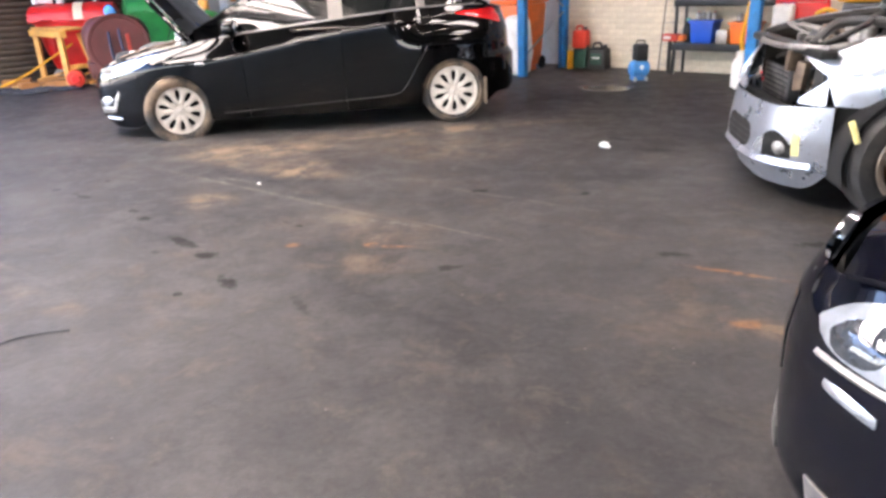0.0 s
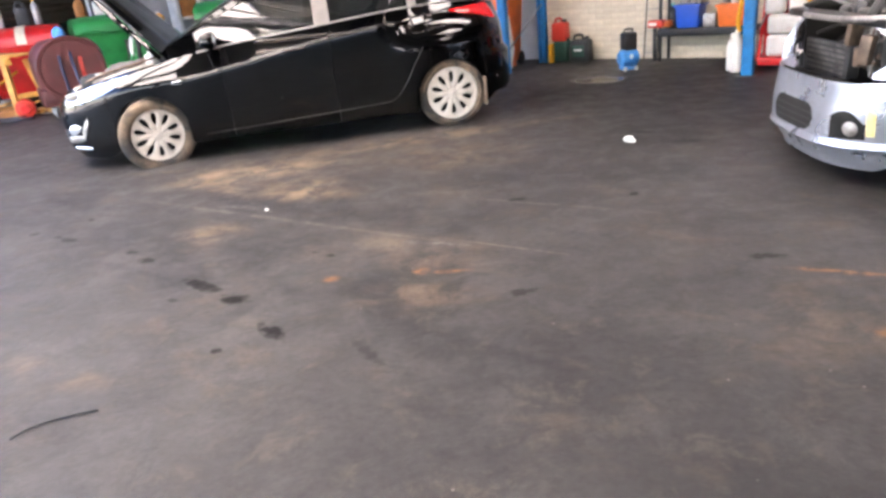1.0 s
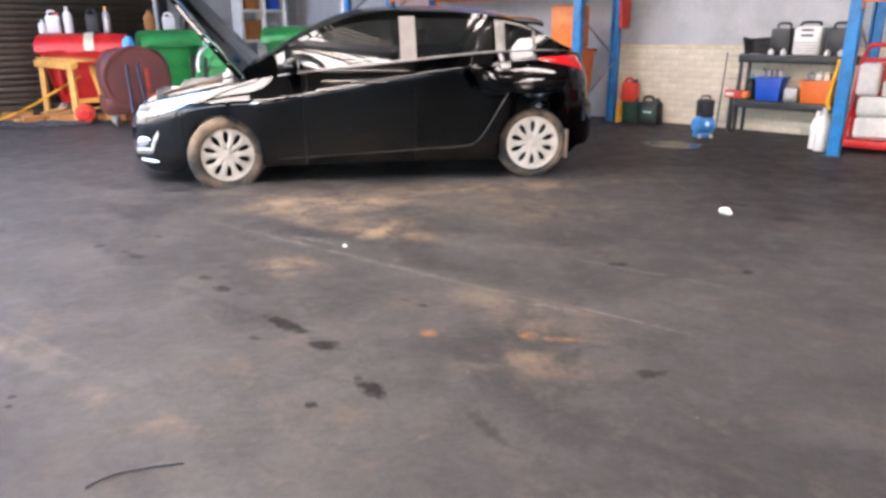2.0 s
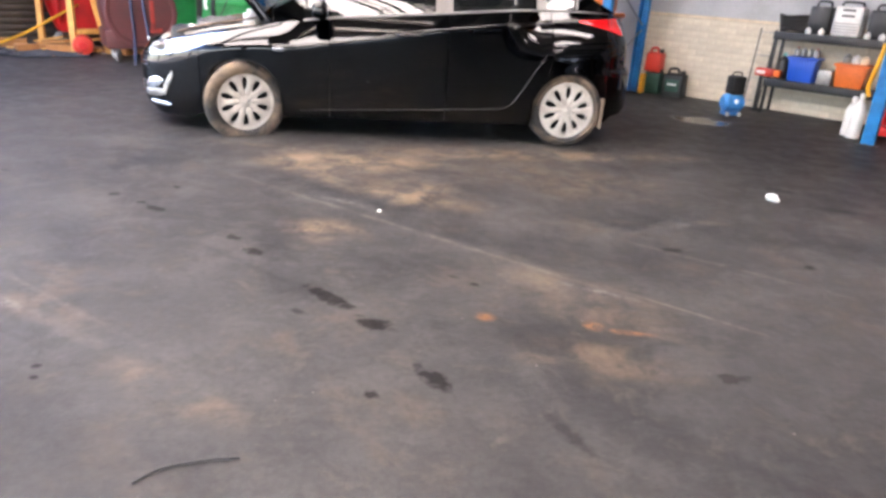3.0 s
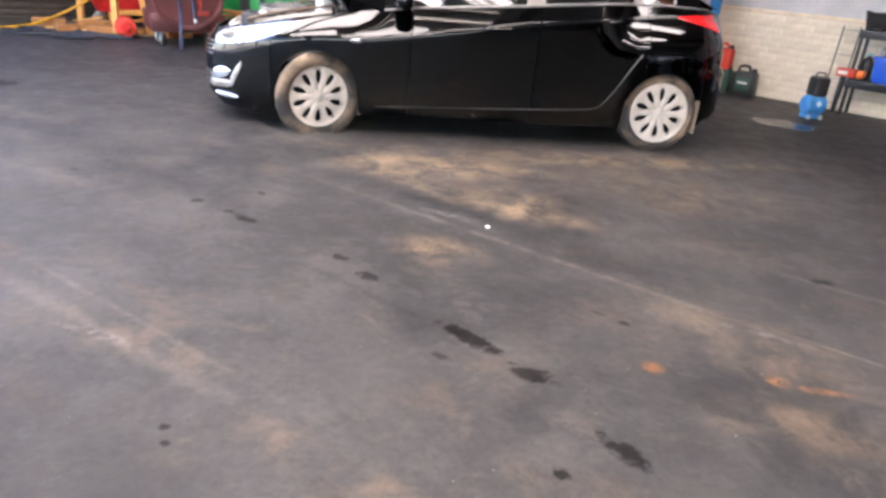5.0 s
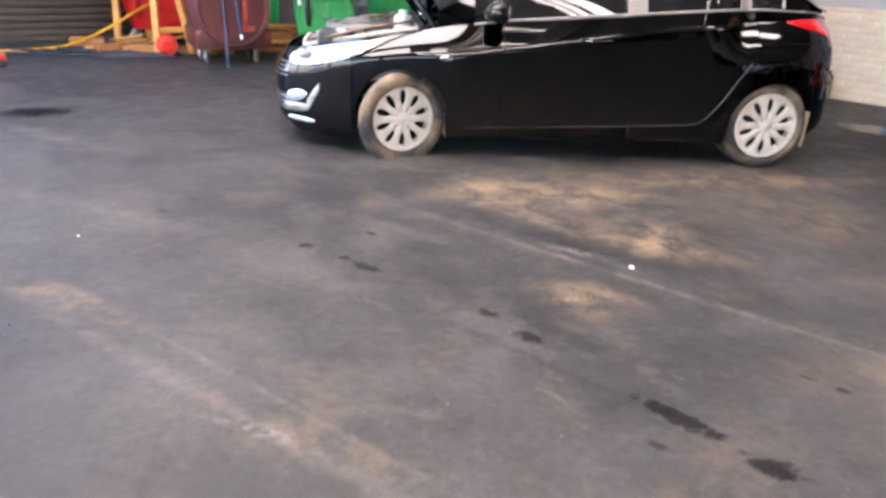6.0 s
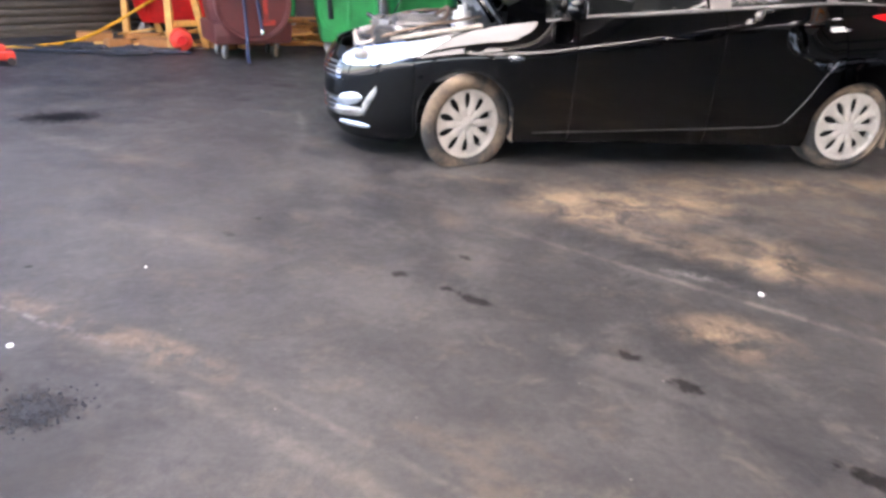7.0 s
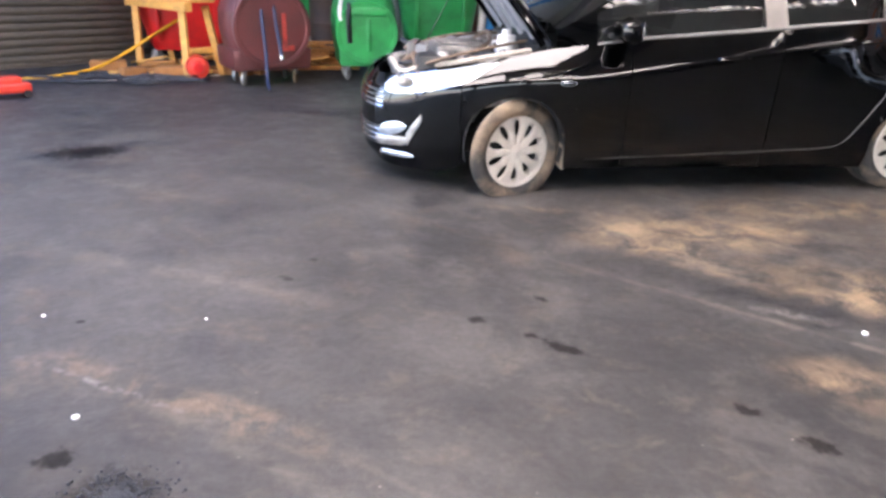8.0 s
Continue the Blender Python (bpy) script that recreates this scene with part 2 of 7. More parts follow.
RUST = [(-1.04, 3.87, 0.045, 0.032, -1), (-0.60, 3.83, 0.05, 0.034, -12), (-0.46, 3.79, 0.11, 0.018, -8), (1.05, 2.78, 0.10, 0.04, -20),
        (1.17, 3.29, 0.24, 0.022, -29),]
PALE, DARK = (0.25, 0.215, 0.175), (0.026, 0.025, 0.028)
TRACKS = [(-3.22, 3.98, 1.75, 0.06, -32.2, PALE, 0.30), (-3.0, 3.99, 1.3, 0.025, -34, PALE, 0.26), (-1.45, 4.92, 2.0, 0.035, -36.2, PALE, 0.58), (-0.15, 4.02, 0.45, 0.02, -36, PALE, 0.8),
          (-2.1, 4.27, 0.85, 0.04, -37.5, DARK, 0.75), (-1.55, 5.24, 1.5, 0.13, -35, DARK, 0.6), (-2.9, 5.75, 1.2, 0.12, -33, DARK, 0.4), (-3.4, 4.75, 1.1, 0.22, -34, DARK, 0.35),
          (-4.3, 5.55, 0.9, 0.08, -20, PALE, 0.35), (-0.4, 3.05, 0.9, 0.05, -40, DARK, 0.5), (-2.5, 3.1, 0.8, 0.15, -34, DARK, 0.4), (0.35, 5.2, 1.3, 0.10, -30, DARK, 0.45),
          (-5.2, 6.9, 1.1, 0.10, -25, PALE, 0.35), (0.2, 4.6, 0.8, 0.025, -34, PALE, 0.5)]
# the row at (1.65, 8.85) paints the puddle's pale reflection
DUST_SHEEN = [(1.17, 2.70, 0.34, 0.13, -28, 0.9), (-0.35, 6.1, 1.1, 0.55, -8, 0.40), (-1.38, 5.45, 0.30, 0.30, -60, 0.9), (-2.15, 6.02, 0.38, 0.14, -14, 1.0), (-1.6, 6.33, 0.5, 0.10, -4, 0.9), (-2.75, 6.62, 0.35, 0.08, -6, 0.9), (-0.55, 3.95, 0.5, 0.2, -20, 0.35), (-1.93, 6.24, 0.95, 0.40, 2, 0.95), (-1.33, 5.60, 0.60, 0.33, -40, 0.85), (-1.84, 4.80, 0.30, 0.24, -14, 0.7), (-0.13, 6.81, 1.5, 0.22, 12, 0.5), (-3.87, 4.53, 0.5, 0.10, -27, 0.6),
        (-1.85, 5.72, 0.8, 0.22, -40, 0.55), (-2.09, 3.23, 0.5, 0.12, -31, 0.4), (-2.83, 3.76, 0.5, 0.12, -18, 0.35), (0.83, 2.87, 0.4, 0.3, -60, 0.28), (-0.68, 4.22, 0.6, 0.22, -21, 0.38),
        (-0.57, 3.56, 0.55, 0.18, -15, 0.38), (-4.39, 4.72, 0.7, 0.12, -23, 0.55), (0.9, 7.0, 0.6, 0.12, 5, 0.6), (1.65, 8.85, 0.32, 0.30, 0, 0.9), (-0.9, 6.75, 2.0, 0.36, 7, 0.6)]
CHALK = [(-4.06, 7.87, 0.12, 0.07, 5), (-0.50, 4.18, 0.25, 0.022, -26), (-1.80, 5.31, 0.26, 0.04, -23), (-4.36, 4.69, 0.5, 0.016, -24), (-2.98, 3.80, 0.2, 0.025, -21)]
PUDDLE = (1.65, 8.85, 0.42, 0.30, -30)
WIRE = [(-2.040, 2.790, 0.007), (-1.990, 2.850, 0.007), (-1.890, 2.890, 0.007), (-1.790, 2.910, 0.007)]

M = {}
CUTS = (-40.0, -3.3, -2.0, -0.9, 0.4, 40.0)          # the floor is cast in bays
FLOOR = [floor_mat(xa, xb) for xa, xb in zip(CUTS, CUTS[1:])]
M["yard"] = mat("yard_concrete", (0.36, 0.34, 0.31), 0.85, vary=0.2, scale=0.6, grain=0.15, bump=0.3, bump_scale=40)
M["wall_grey"] = mat("painted_render", (0.46, 0.47, 0.48), 0.8, vary=0.1, scale=1.2, grain=0.06, bump=0.25, bump_scale=45, dirt=(0.25, 0.24, 0.22), dirt_amount=0.5, dirt_scale=1.4)
M["brick"] = mat("cream_painted_brick", (0.70, 0.63, 0.50), 0.75, vary=0.10, scale=7, grain=0.1, bump=0.5, bump_scale=70, dirt=(0.34, 0.27, 0.19), dirt_amount=0.6, dirt_scale=3.2, random_tint=0.10)
M["mortar"] = mat("painted_mortar", (0.58, 0.51, 0.39), 0.9, vary=0.2, scale=8, bump=0.4)
M["shutter"] = mat("shutter_steel", (0.085, 0.066, 0.047), 0.75, metal=0.0, spec=0.2, vary=0.12, scale=3, grain=0.08, dirt=(0.05, 0.04, 0.032), dirt_amount=0.7, dirt_scale=1.2, random_tint=0.06)
M["lintel"] = mat("cream_lintel_paint", (0.60, 0.50, 0.34), 0.6, dirt=(0.2, 0.16, 0.1), dirt_amount=0.4)
M["dark_steel"] = mat("dark_steel", (0.045, 0.043, 0.042), 0.45, metal=0.6, vary=0.3, scale=9, bump=0.1)
M["roof_sheet"] = mat("roof_sheet", (0.55, 0.52, 0.48), 0.7, metal=0.0, vary=0.1, scale=2)
M["roof_steel"] = mat("roof_steel", (0.22, 0.22, 0.23), 0.5, metal=0.3, vary=0.15)
M["blue_steel"] = mat("blue_rack_paint", (0.012, 0.20, 0.50), 0.45, vary=0.12, scale=8, dirt=(0.02, 0.03, 0.05), dirt_amount=0.55, dirt_scale=6)
M["orange_steel"] = mat("orange_rack_paint", (0.80, 0.21, 0.03), 0.45, vary=0.1, dirt=(0.2, 0.08, 0.03), dirt_amount=0.4, dirt_scale=7)
M["black_paint"] = mat("black_car_paint", (0.0004, 0.0004, 0.0005), 0.25, spec=0.0, coat=1.0, vary=0.2, scale=5, rough_vary=0.5)
M["navy_paint"] = mat("blue_black_car_paint", (0.0025, 0.003, 0.007), 0.25, spec=0.0, coat=1.0, vary=0.2, scale=5, rough_vary=0.5)
M["silver_paint"] = mat("silver_car_paint", (0.56, 0.60, 0.68), 0.30, metal=0.75, coat=0.6, vary=0.06, scale=5, rough_vary=0.3, dirt=(0.22, 0.20, 0.18), dirt_amount=0.35, dirt_scale=5)
M["trim"] = mat("black_plastic_trim", (0.012, 0.012, 0.013), 0.5, vary=0.2, scale=20, bump=0.2, bump_scale=200)
M["gloss_trim"] = mat("gloss_black_trim", (0.006, 0.006, 0.007), 0.12, coat=0.5)
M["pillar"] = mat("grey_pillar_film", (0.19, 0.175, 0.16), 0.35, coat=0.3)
M["chrome"] = mat("chrome", (0.80, 0.80, 0.82), 0.16, metal=1.0, vary=0.05)
M["tyre"] = mat("dusty_tyre_rubber", (0.030, 0.028, 0.027), 0.8, vary=0.25, scale=9, grain=0.2, bump=0.4, bump_scale=90, dirt=(0.30, 0.21, 0.135), dirt_amount=0.9, dirt_scale=2.2)
M["tyre_clean"] = mat("tyre_rubber", (0.030, 0.029, 0.029), 0.75, vary=0.25, scale=9, grain=0.2, bump=0.4, bump_scale=90, dirt=(0.12, 0.10, 0.085), dirt_amount=0.5, dirt_scale=3)
M["rim"] = mat("silver_wheel_cover", (0.60, 0.555, 0.50), 0.38, metal=0.35, vary=0.1, scale=12, dirt=(0.33, 0.27, 0.21), dirt_amount=0.4, dirt_scale=9)
M["rim_bronze"] = mat("brown_dusted_alloy", (0.34, 0.28, 0.23), 0.4, metal=0.6, vary=0.2, scale=12, dirt=(0.16, 0.09, 0.05), dirt_amount=0.6, dirt_scale=8)
M["well"] = mat("wheel_well_black", (0.010, 0.0095, 0.009), 0.9, vary=0.3, scale=8)
M["rust"] = mat("rusty_brake_disc", (0.16, 0.075, 0.035), 0.7, metal=0.4, vary=0.35, scale=14)
M["lamp_red"] = mat("red_lamp_lens", (0.55, 0.008, 0.010), 0.08, coat=1.0, vary=0.15, scale=20)
M["lamp_clear"] = mat("clear_lamp_lens", (0.62, 0.66, 0.72), 0.06, metal=0.55, coat=1.0, vary=0.25, scale=16)
M["lamp_dark"] = mat("smoked_lamp_lens", (0.10, 0.11, 0.125), 0.05, metal=0.5, coat=1.0, vary=0.4, scale=18)
M["glass"] = glass_mat("tinted_side_glass", (0.35, 0.40, 0.38), 0.15)
M["screen"] = glass_mat("windscreen_glass", (0.70, 0.78, 0.75), 0.45)
M["seat"] = mat("dark_seat_fabric", (0.035, 0.033, 0.032), 0.9, vary=0.2, scale=30)
M["engine"] = mat("oily_engine_metal", (0.20, 0.19, 0.18), 0.5, metal=0.6, vary=0.4, scale=14, bump=0.3, dirt=(0.03, 0.027, 0.025), dirt_amount=0.8, dirt_scale=8)
M["engine_dark"] = mat("dark_engine_plastic", (0.025, 0.025, 0.026), 0.5, vary=0.3, scale=12)
M["alloy"] = mat("cast_aluminium", (0.42, 0.40, 0.38), 0.45, metal=0.7, vary=0.3, scale=18, bump=0.2, dirt=(0.08, 0.07, 0.06), dirt_amount=0.6, dirt_scale=8)
M["green_bin"] = mat("green_bin_plastic", (0.012, 0.25, 0.060), 0.45, vary=0.12, scale=5, dirt=(0.015, 0.07, 0.025), dirt_amount=0.5, dirt_scale=3)
M["maroon_bin"] = mat("maroon_bin_plastic", (0.095, 0.022, 0.020), 0.5, vary=0.15, scale=4, dirt=(0.045, 0.020, 0.018), dirt_amount=0.6, dirt_scale=3)
M["red"] = mat("red_paint", (0.62, 0.014, 0.012), 0.4, vary=0.12, scale=5, dirt=(0.20, 0.01, 0.01), dirt_amount=0.4, dirt_scale=4)
M["red_plastic"] = mat("red_plastic", (0.62, 0.040, 0.020), 0.45, vary=0.12, scale=8, dirt=(0.15, 0.03, 0.02), dirt_amount=0.35, dirt_scale=8)
M["wood"] = mat("raw_pine_timber", (0.66, 0.33, 0.075), 0.65, vary=0.2, scale=9, grain=0.12, bump=0.3, dirt=(0.25, 0.14, 0.06), dirt_amount=0.45, dirt_scale=5)
M["rust_wood"] = mat("stained_timber", (0.40, 0.16, 0.035), 0.75, vary=0.3, scale=9, grain=0.15, bump=0.3, dirt=(0.10, 0.05, 0.02), dirt_amount=0.6, dirt_scale=6)
M["card"] = mat("brown_cardboard", (0.33, 0.135, 0.038), 0.85, vary=0.2, scale=9)
M["cream"] = mat("cream_plastic", (0.72, 0.60, 0.42), 0.5, vary=0.12, scale=8, dirt=(0.3, 0.22, 0.13), dirt_amount=0.4, dirt_scale=5)
M["white"] = mat("white_plastic", (0.78, 0.77, 0.74), 0.45, vary=0.08, scale=8, dirt=(0.35, 0.31, 0.25), dirt_amount=0.4, dirt_scale=6)
M["paper"] = mat("crumpled_white_paper", (0.85, 0.84, 0.82), 0.8, vary=0.06, scale=30)
M["yellow"] = mat("yellow_plastic", (0.75, 0.36, 0.012), 0.45, vary=0.12, scale=8, dirt=(0.3, 0.15, 0.02), dirt_amount=0.4, dirt_scale=5)
M["orange"] = mat("orange_plastic", (0.80, 0.17, 0.025), 0.45, vary=0.12, scale=5, dirt=(0.3, 0.07, 0.02), dirt_amount=0.4, dirt_scale=4)
M["blue_plastic"] = mat("blue_plastic", (0.012, 0.085, 0.50), 0.4, vary=0.1, scale=8)
M["light_blue"] = mat("light_blue_paint", (0.05, 0.26, 0.62), 0.4, vary=0.15, scale=10, dirt=(0.02, 0.05, 0.1), dirt_amount=0.5, dirt_scale=8)
M["navy_hose"] = mat("navy_rubber_hose", (0.012, 0.022, 0.06), 0.55, vary=0.2, scale=20)
M["black_plastic"] = mat("black_plastic", (0.016, 0.016, 0.017), 0.45, vary=0.25, scale=12)
M["dark_green"] = mat("dark_green_plastic", (0.012, 0.060, 0.042), 0.45, vary=0.2, scale=10, dirt=(0.01, 0.02, 0.015), dirt_amount=0.5)
M["teal"] = mat("pale_teal_plastic", (0.16, 0.46, 0.42), 0.5, vary=0.2, scale=9)
M["engine_brown"] = mat("grimy_brown_metal", (0.17, 0.12, 0.085), 0.55, metal=0.3, vary=0.4, scale=14, bump=0.3, dirt=(0.04, 0.03, 0.025), dirt_amount=0.7, dirt_scale=8)
M["grey_wire"] = mat("galvanised_wire", (0.32, 0.32, 0.32), 0.45, metal=0.7, vary=0.15)
M["masking"] = mat("yellow_masking_tape", (0.78, 0.70, 0.30), 0.7, vary=0.15, scale=20)
M["faded_red"] = mat("faded_red_paint", (0.36, 0.035, 0.022), 0.7, vary=0.3, scale=14, dirt=(0.10, 0.022, 0.020), dirt_amount=0.8, dirt_scale=12)
M["grimy_steel"] = mat("grimy_brown_steel", (0.040, 0.022, 0.014), 0.7, vary=0.35, scale=6, dirt=(0.015, 0.012, 0.010), dirt_amount=0.6, dirt_scale=5)
M["granule"] = mat("oil_granules", (0.020, 0.022, 0.030), 0.7, vary=0.4, scale=60)
M["skylight"] = bpy.data.materials.new("translucent_skylight_sheet")
M["skylight"].use_nodes = True
sn, sl = M["skylight"].node_tree.nodes, M["skylight"].node_tree.links
stl = sn.new("ShaderNodeBsdfTranslucent")
stl.inputs["Color"].default_value = (0.97, 0.94, 0.88, 1)
M["roof_glass"] = glass_mat("clear_roof_glass", (0.93, 0.97, 1.0), 0.94)
# flat grey for the highlight along the door edges
M["edge_glint"] = mat("grey_edge_glint", (0.070, 0.067, 0.064), 0.55, vary=0.25, scale=12)
M["satin_strip"] = mat("satin_metal_strip", (0.16, 0.155, 0.15), 0.4, metal=0.3, vary=0.2)
M["bonnet_liner"] = mat("grey_foil_liner", (0.46, 0.48, 0.52), 0.32, metal=0.25, vary=0.35, scale=5, bump=0.4, bump_scale=30)
M["dusty_seal"] = mat("dusty_rubber_seal", (0.34, 0.30, 0.26), 0.8, vary=0.3, scale=16, grain=0.15)
M["flap"] = mat("dusty_mud_flap", (0.25, 0.19, 0.135), 0.85, vary=0.25, scale=12, grain=0.15, dirt=(0.08, 0.065, 0.05), dirt_amount=0.6, dirt_scale=9)
sl.new(stl.outputs[0], sn["Material Output"].inputs["Surface"])


# ---- mesh helpers ----
def part(name, bm, material, parent=None, label="", sharp=0.6):
    bm.normal_update()
    for e in bm.edges:
        if len(e.link_faces) == 2 and e.calc_face_angle(0) > sharp:
            e.smooth = False
    for f in bm.faces:
        f.smooth = True
    me = bpy.data.meshes.new(name)
    bm.to_mesh(me)
    bm.free()
    me.materials.append(material)
    ob = new(name, me)
    if parent is not None:
        ob.parent = parent
    if label:
        ob["label"] = label
    return ob


def thing(name, label, category, m=None, group="", kind=""):
    ob = tagged(new(name), label, category, group, kind)
    if m is not None:
        ob.matrix_world = m
    return ob


def box(bm, size, at=(0, 0, 0), bevel=0.0, m=None, segs=2, taper=1.0):
    r = bmesh.ops.create_cube(bm, size=1)
    vs = r["verts"]
    for v in vs:
        k = taper if v.co.z < 0 else 1.0
        v.co = Vector((v.co.x * size[0] * k, v.co.y * size[1] * k, v.co.z * size[2]))
    if bevel:
        es = {e for v in vs for e in v.link_edges}
        r = bmesh.ops.bevel(bm, geom=list(es), offset=bevel, segments=segs, affect="EDGES", profile=0.5)
        vs = list({v for f in r["faces"] for v in f.verts} | {v for v in vs if v.is_valid})
    mm = Matrix.Translation(at) @ (m or Matrix())
    bmesh.ops.transform(bm, matrix=mm, verts=vs)
    return vs


def bmbox(size, at=(0, 0, 0), bevel=0.0, m=None, segs=2, taper=1.0):
    bm = bmesh.new()
    box(bm, size, at, bevel, m, segs, taper)
    return bm


def lathe(bm, prof, segs=32, m=None):
    """prof: (radius, height) pairs turned round local z"""
    rings = []
    for r, h in prof:
        if r < 1e-6:
            rings.append([bm.verts.new((0, 0, h))])
        else:
            rings.append([bm.verts.new((r * math.cos(2 * math.pi * i / segs), r * math.sin(2 * math.pi * i / segs), h)) for i in range(segs)])
    for p, q in zip(rings, rings[1:]):
        for i in range(segs):
            j = (i + 1) % segs
            if len(p) == 1 and len(q) == 1:
                continue
            if len(p) == 1:
                bm.faces.new((p[0], q[i], q[j]))
            elif len(q) == 1:
                bm.faces.new((p[i], p[j], q[0]))
            else:
                bm.faces.new((p[i], p[j], q[j], q[i]))
    vs = [v for r in rings for v in r]
    if m is not None:
        bmesh.ops.transform(bm, matrix=m, verts=vs)
    bmesh.ops.recalc_face_normals(bm, faces=list({f for v in vs for f in v.link_faces}))
    return vs


def smooth_path(pts, n=6):
    pts = [Vector(p) for p in pts]
    out = []
    for i in range(len(pts) - 1):
        p0, p1, p2, p3 = pts[max(i - 1, 0)], pts[i], pts[i + 1], pts[min(i + 2, len(pts) - 1)]
        for k in range(n):
            t = k / n
            out.append(0.5 * ((2 * p1) + (p2 - p0) * t + (2 * p0 - 5 * p1 + 4 * p2 - p3) * t * t + (3 * p1 - p0 - 3 * p2 + p3) * t ** 3))
    out.append(pts[-1])
    return out


def tube(bm, pts, r, segs=8, n=6):
    path = smooth_path(pts, n) if n > 1 else [Vector(p) for p in pts]
    rings = []
    for i, p in enumerate(path):
        d = (path[min(i + 1, len(path) - 1)] - path[max(i - 1, 0)]).normalized()
        up = Vector((0, 0, 1)) if abs(d.z) < 0.9 else Vector((1, 0, 0))
        s = d.cross(up).normalized()
        u = s.cross(d)
        rings.append([bm.verts.new(p + (s * math.cos(2 * math.pi * k / segs) + u * math.sin(2 * math.pi * k / segs)) * r) for k in range(segs)])
    for a, b in zip(rings, rings[1:]):
        for k in range(segs):
            bm.faces.new((a[k], a[(k + 1) % segs], b[(k + 1) % segs], b[k]))
    bm.faces.new(rings[0][::-1])
    bm.faces.new(rings[-1])


def bmtube(pts, r, segs=8, n=6):
    bm = bmesh.new()
    tube(bm, pts, r, segs, n)
    return bm


def grid(bm, rows, thick=0.0, flip=False):
    """faces over a list of rows of points; thick: a second skin behind, with closed rims"""
    nr, nc = len(rows), len(rows[0])
    v = [[bm.verts.new(p) for p in r] for r in rows]
    fs = []
    for i in range(nr - 1):
        for j in range(nc - 1):
            q = (v[i][j], v[i][j + 1], v[i + 1][j + 1], v[i + 1][j])
            fs.append(bm.faces.new(q[::-1] if flip else q))
    if thick:
        bm.normal_update()
        back = [[bm.verts.new(v[i][j].co - v[i][j].normal * thick) for j in range(nc)] for i in range(nr)]
        for i in range(nr - 1):
            for j in range(nc - 1):
                q = (back[i][j], back[i + 1][j], back[i + 1][j + 1], back[i][j + 1])
                bm.faces.new(q[::-1] if flip else q)
        rim = [(0, j) for j in range(nc)] + [(i, nc - 1) for i in range(1, nr)] + [(nr - 1, j) for j in range(nc - 2, -1, -1)] + [(i, 0) for i in range(nr - 2, 0, -1)]
        for k in range(len(rim)):
            (a, b), (c, d) = rim[k], rim[(k + 1) % len(rim)]
            q = (v[a][b], back[a][b], back[c][d], v[c][d])
            bm.faces.new(q[::-1] if flip else q)
    return v


def lin(a, b, n):
    return [a + (b - a) * i / n for i in range(n + 1)]


def lerp_table(tab, x):
    tab = sorted(tab)
    if x <= tab[0][0]:
        return tab[0][1]
    for (x0, y0), (x1, y1) in zip(tab, tab[1:]):
        if x <= x1:
            t = (x - x0) / (x1 - x0)
            return y0 + (y1 - y0) * t
    return tab[-1][1]


def curve_table(tab, x):
    """smooth (monotone-ish) reading of a table: a mean of near linear readings"""
    h = 0.09
    return sum(w * lerp_table(tab, x + k * h) for k, w in ((-2, 0.1), (-1, 0.2), (0, 0.4), (1, 0.2), (2, 0.1)))


# ---- the hall ----
def slab(name, a0, a1, b0, b1, z0, z1, material, parent=None, label="", bevel=0.0):
    bm = bmbox((b1 - b0, a1 - a0, z1 - z0), (0, 0, 0), bevel)
    ob = part(name, bm, material, parent, label)
    ob.matrix_world = hall_pose((a0 + a1) / 2, (b0 + b1) / 2, (z0 + z1) / 2)
    return ob


ground = part("ground", bmbox((1600, 1600, 0.2), (0, 0, -0.13)), M["yard"])
tagged(ground, "pale concrete yard outside the open workshop front", "ground", kind="structure")
floor = new("floor", bpy.data.meshes.new("floor"))
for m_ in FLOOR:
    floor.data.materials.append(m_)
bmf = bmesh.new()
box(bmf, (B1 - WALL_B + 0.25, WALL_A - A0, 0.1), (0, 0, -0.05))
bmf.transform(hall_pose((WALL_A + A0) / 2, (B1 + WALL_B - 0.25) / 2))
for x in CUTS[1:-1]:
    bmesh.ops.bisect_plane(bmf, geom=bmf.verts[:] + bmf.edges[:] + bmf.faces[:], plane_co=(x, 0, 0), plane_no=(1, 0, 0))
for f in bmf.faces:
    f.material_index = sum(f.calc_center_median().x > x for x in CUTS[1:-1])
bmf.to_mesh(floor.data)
bmf.free()
tagged(floor, "worn dark grey concrete workshop floor with oil stains and brown dust", "floor", kind="structure")

wall_north = slab("wall_north", WALL_A, WALL_A + 0.25, WALL_B - 0.25, B1, 0, ROOF, M["wall_grey"])
tagged(wall_north, "pale grey rendered wall above a cream painted brick dado", "wall", kind="structure")
SH0, SH1 = 0.6, 6.3                    # the closed shutter, along the shutter wall
wall_west = thing("wall_west", "grey rendered wall with a closed roller shutter and an open bay", "wall", kind="structure")
slab("wall_panel", SH1, WALL_A, WALL_B - 0.25, WALL_B, 0, ROOF, M["wall_grey"], wall_west)
slab("wall_panel", 0.35, SH0, WALL_B - 0.25, WALL_B, 0, ROOF, M["wall_grey"], wall_west)
slab("wall_panel", SH0, SH1, WALL_B - 0.25, WALL_B, 2.36, ROOF, M["wall_grey"], wall_west)
slab("wall_panel", A0, 0.35, WALL_B - 0.25, WALL_B, 4.1, ROOF, M["wall_grey"], wall_west)
wall_east = slab("wall_east", A0, WALL_A + 0.25, B1, B1 + 0.25, 0, ROOF, M["wall_grey"])
tagged(wall_east, "plain grey rendered end wall", "wall", kind="structure")
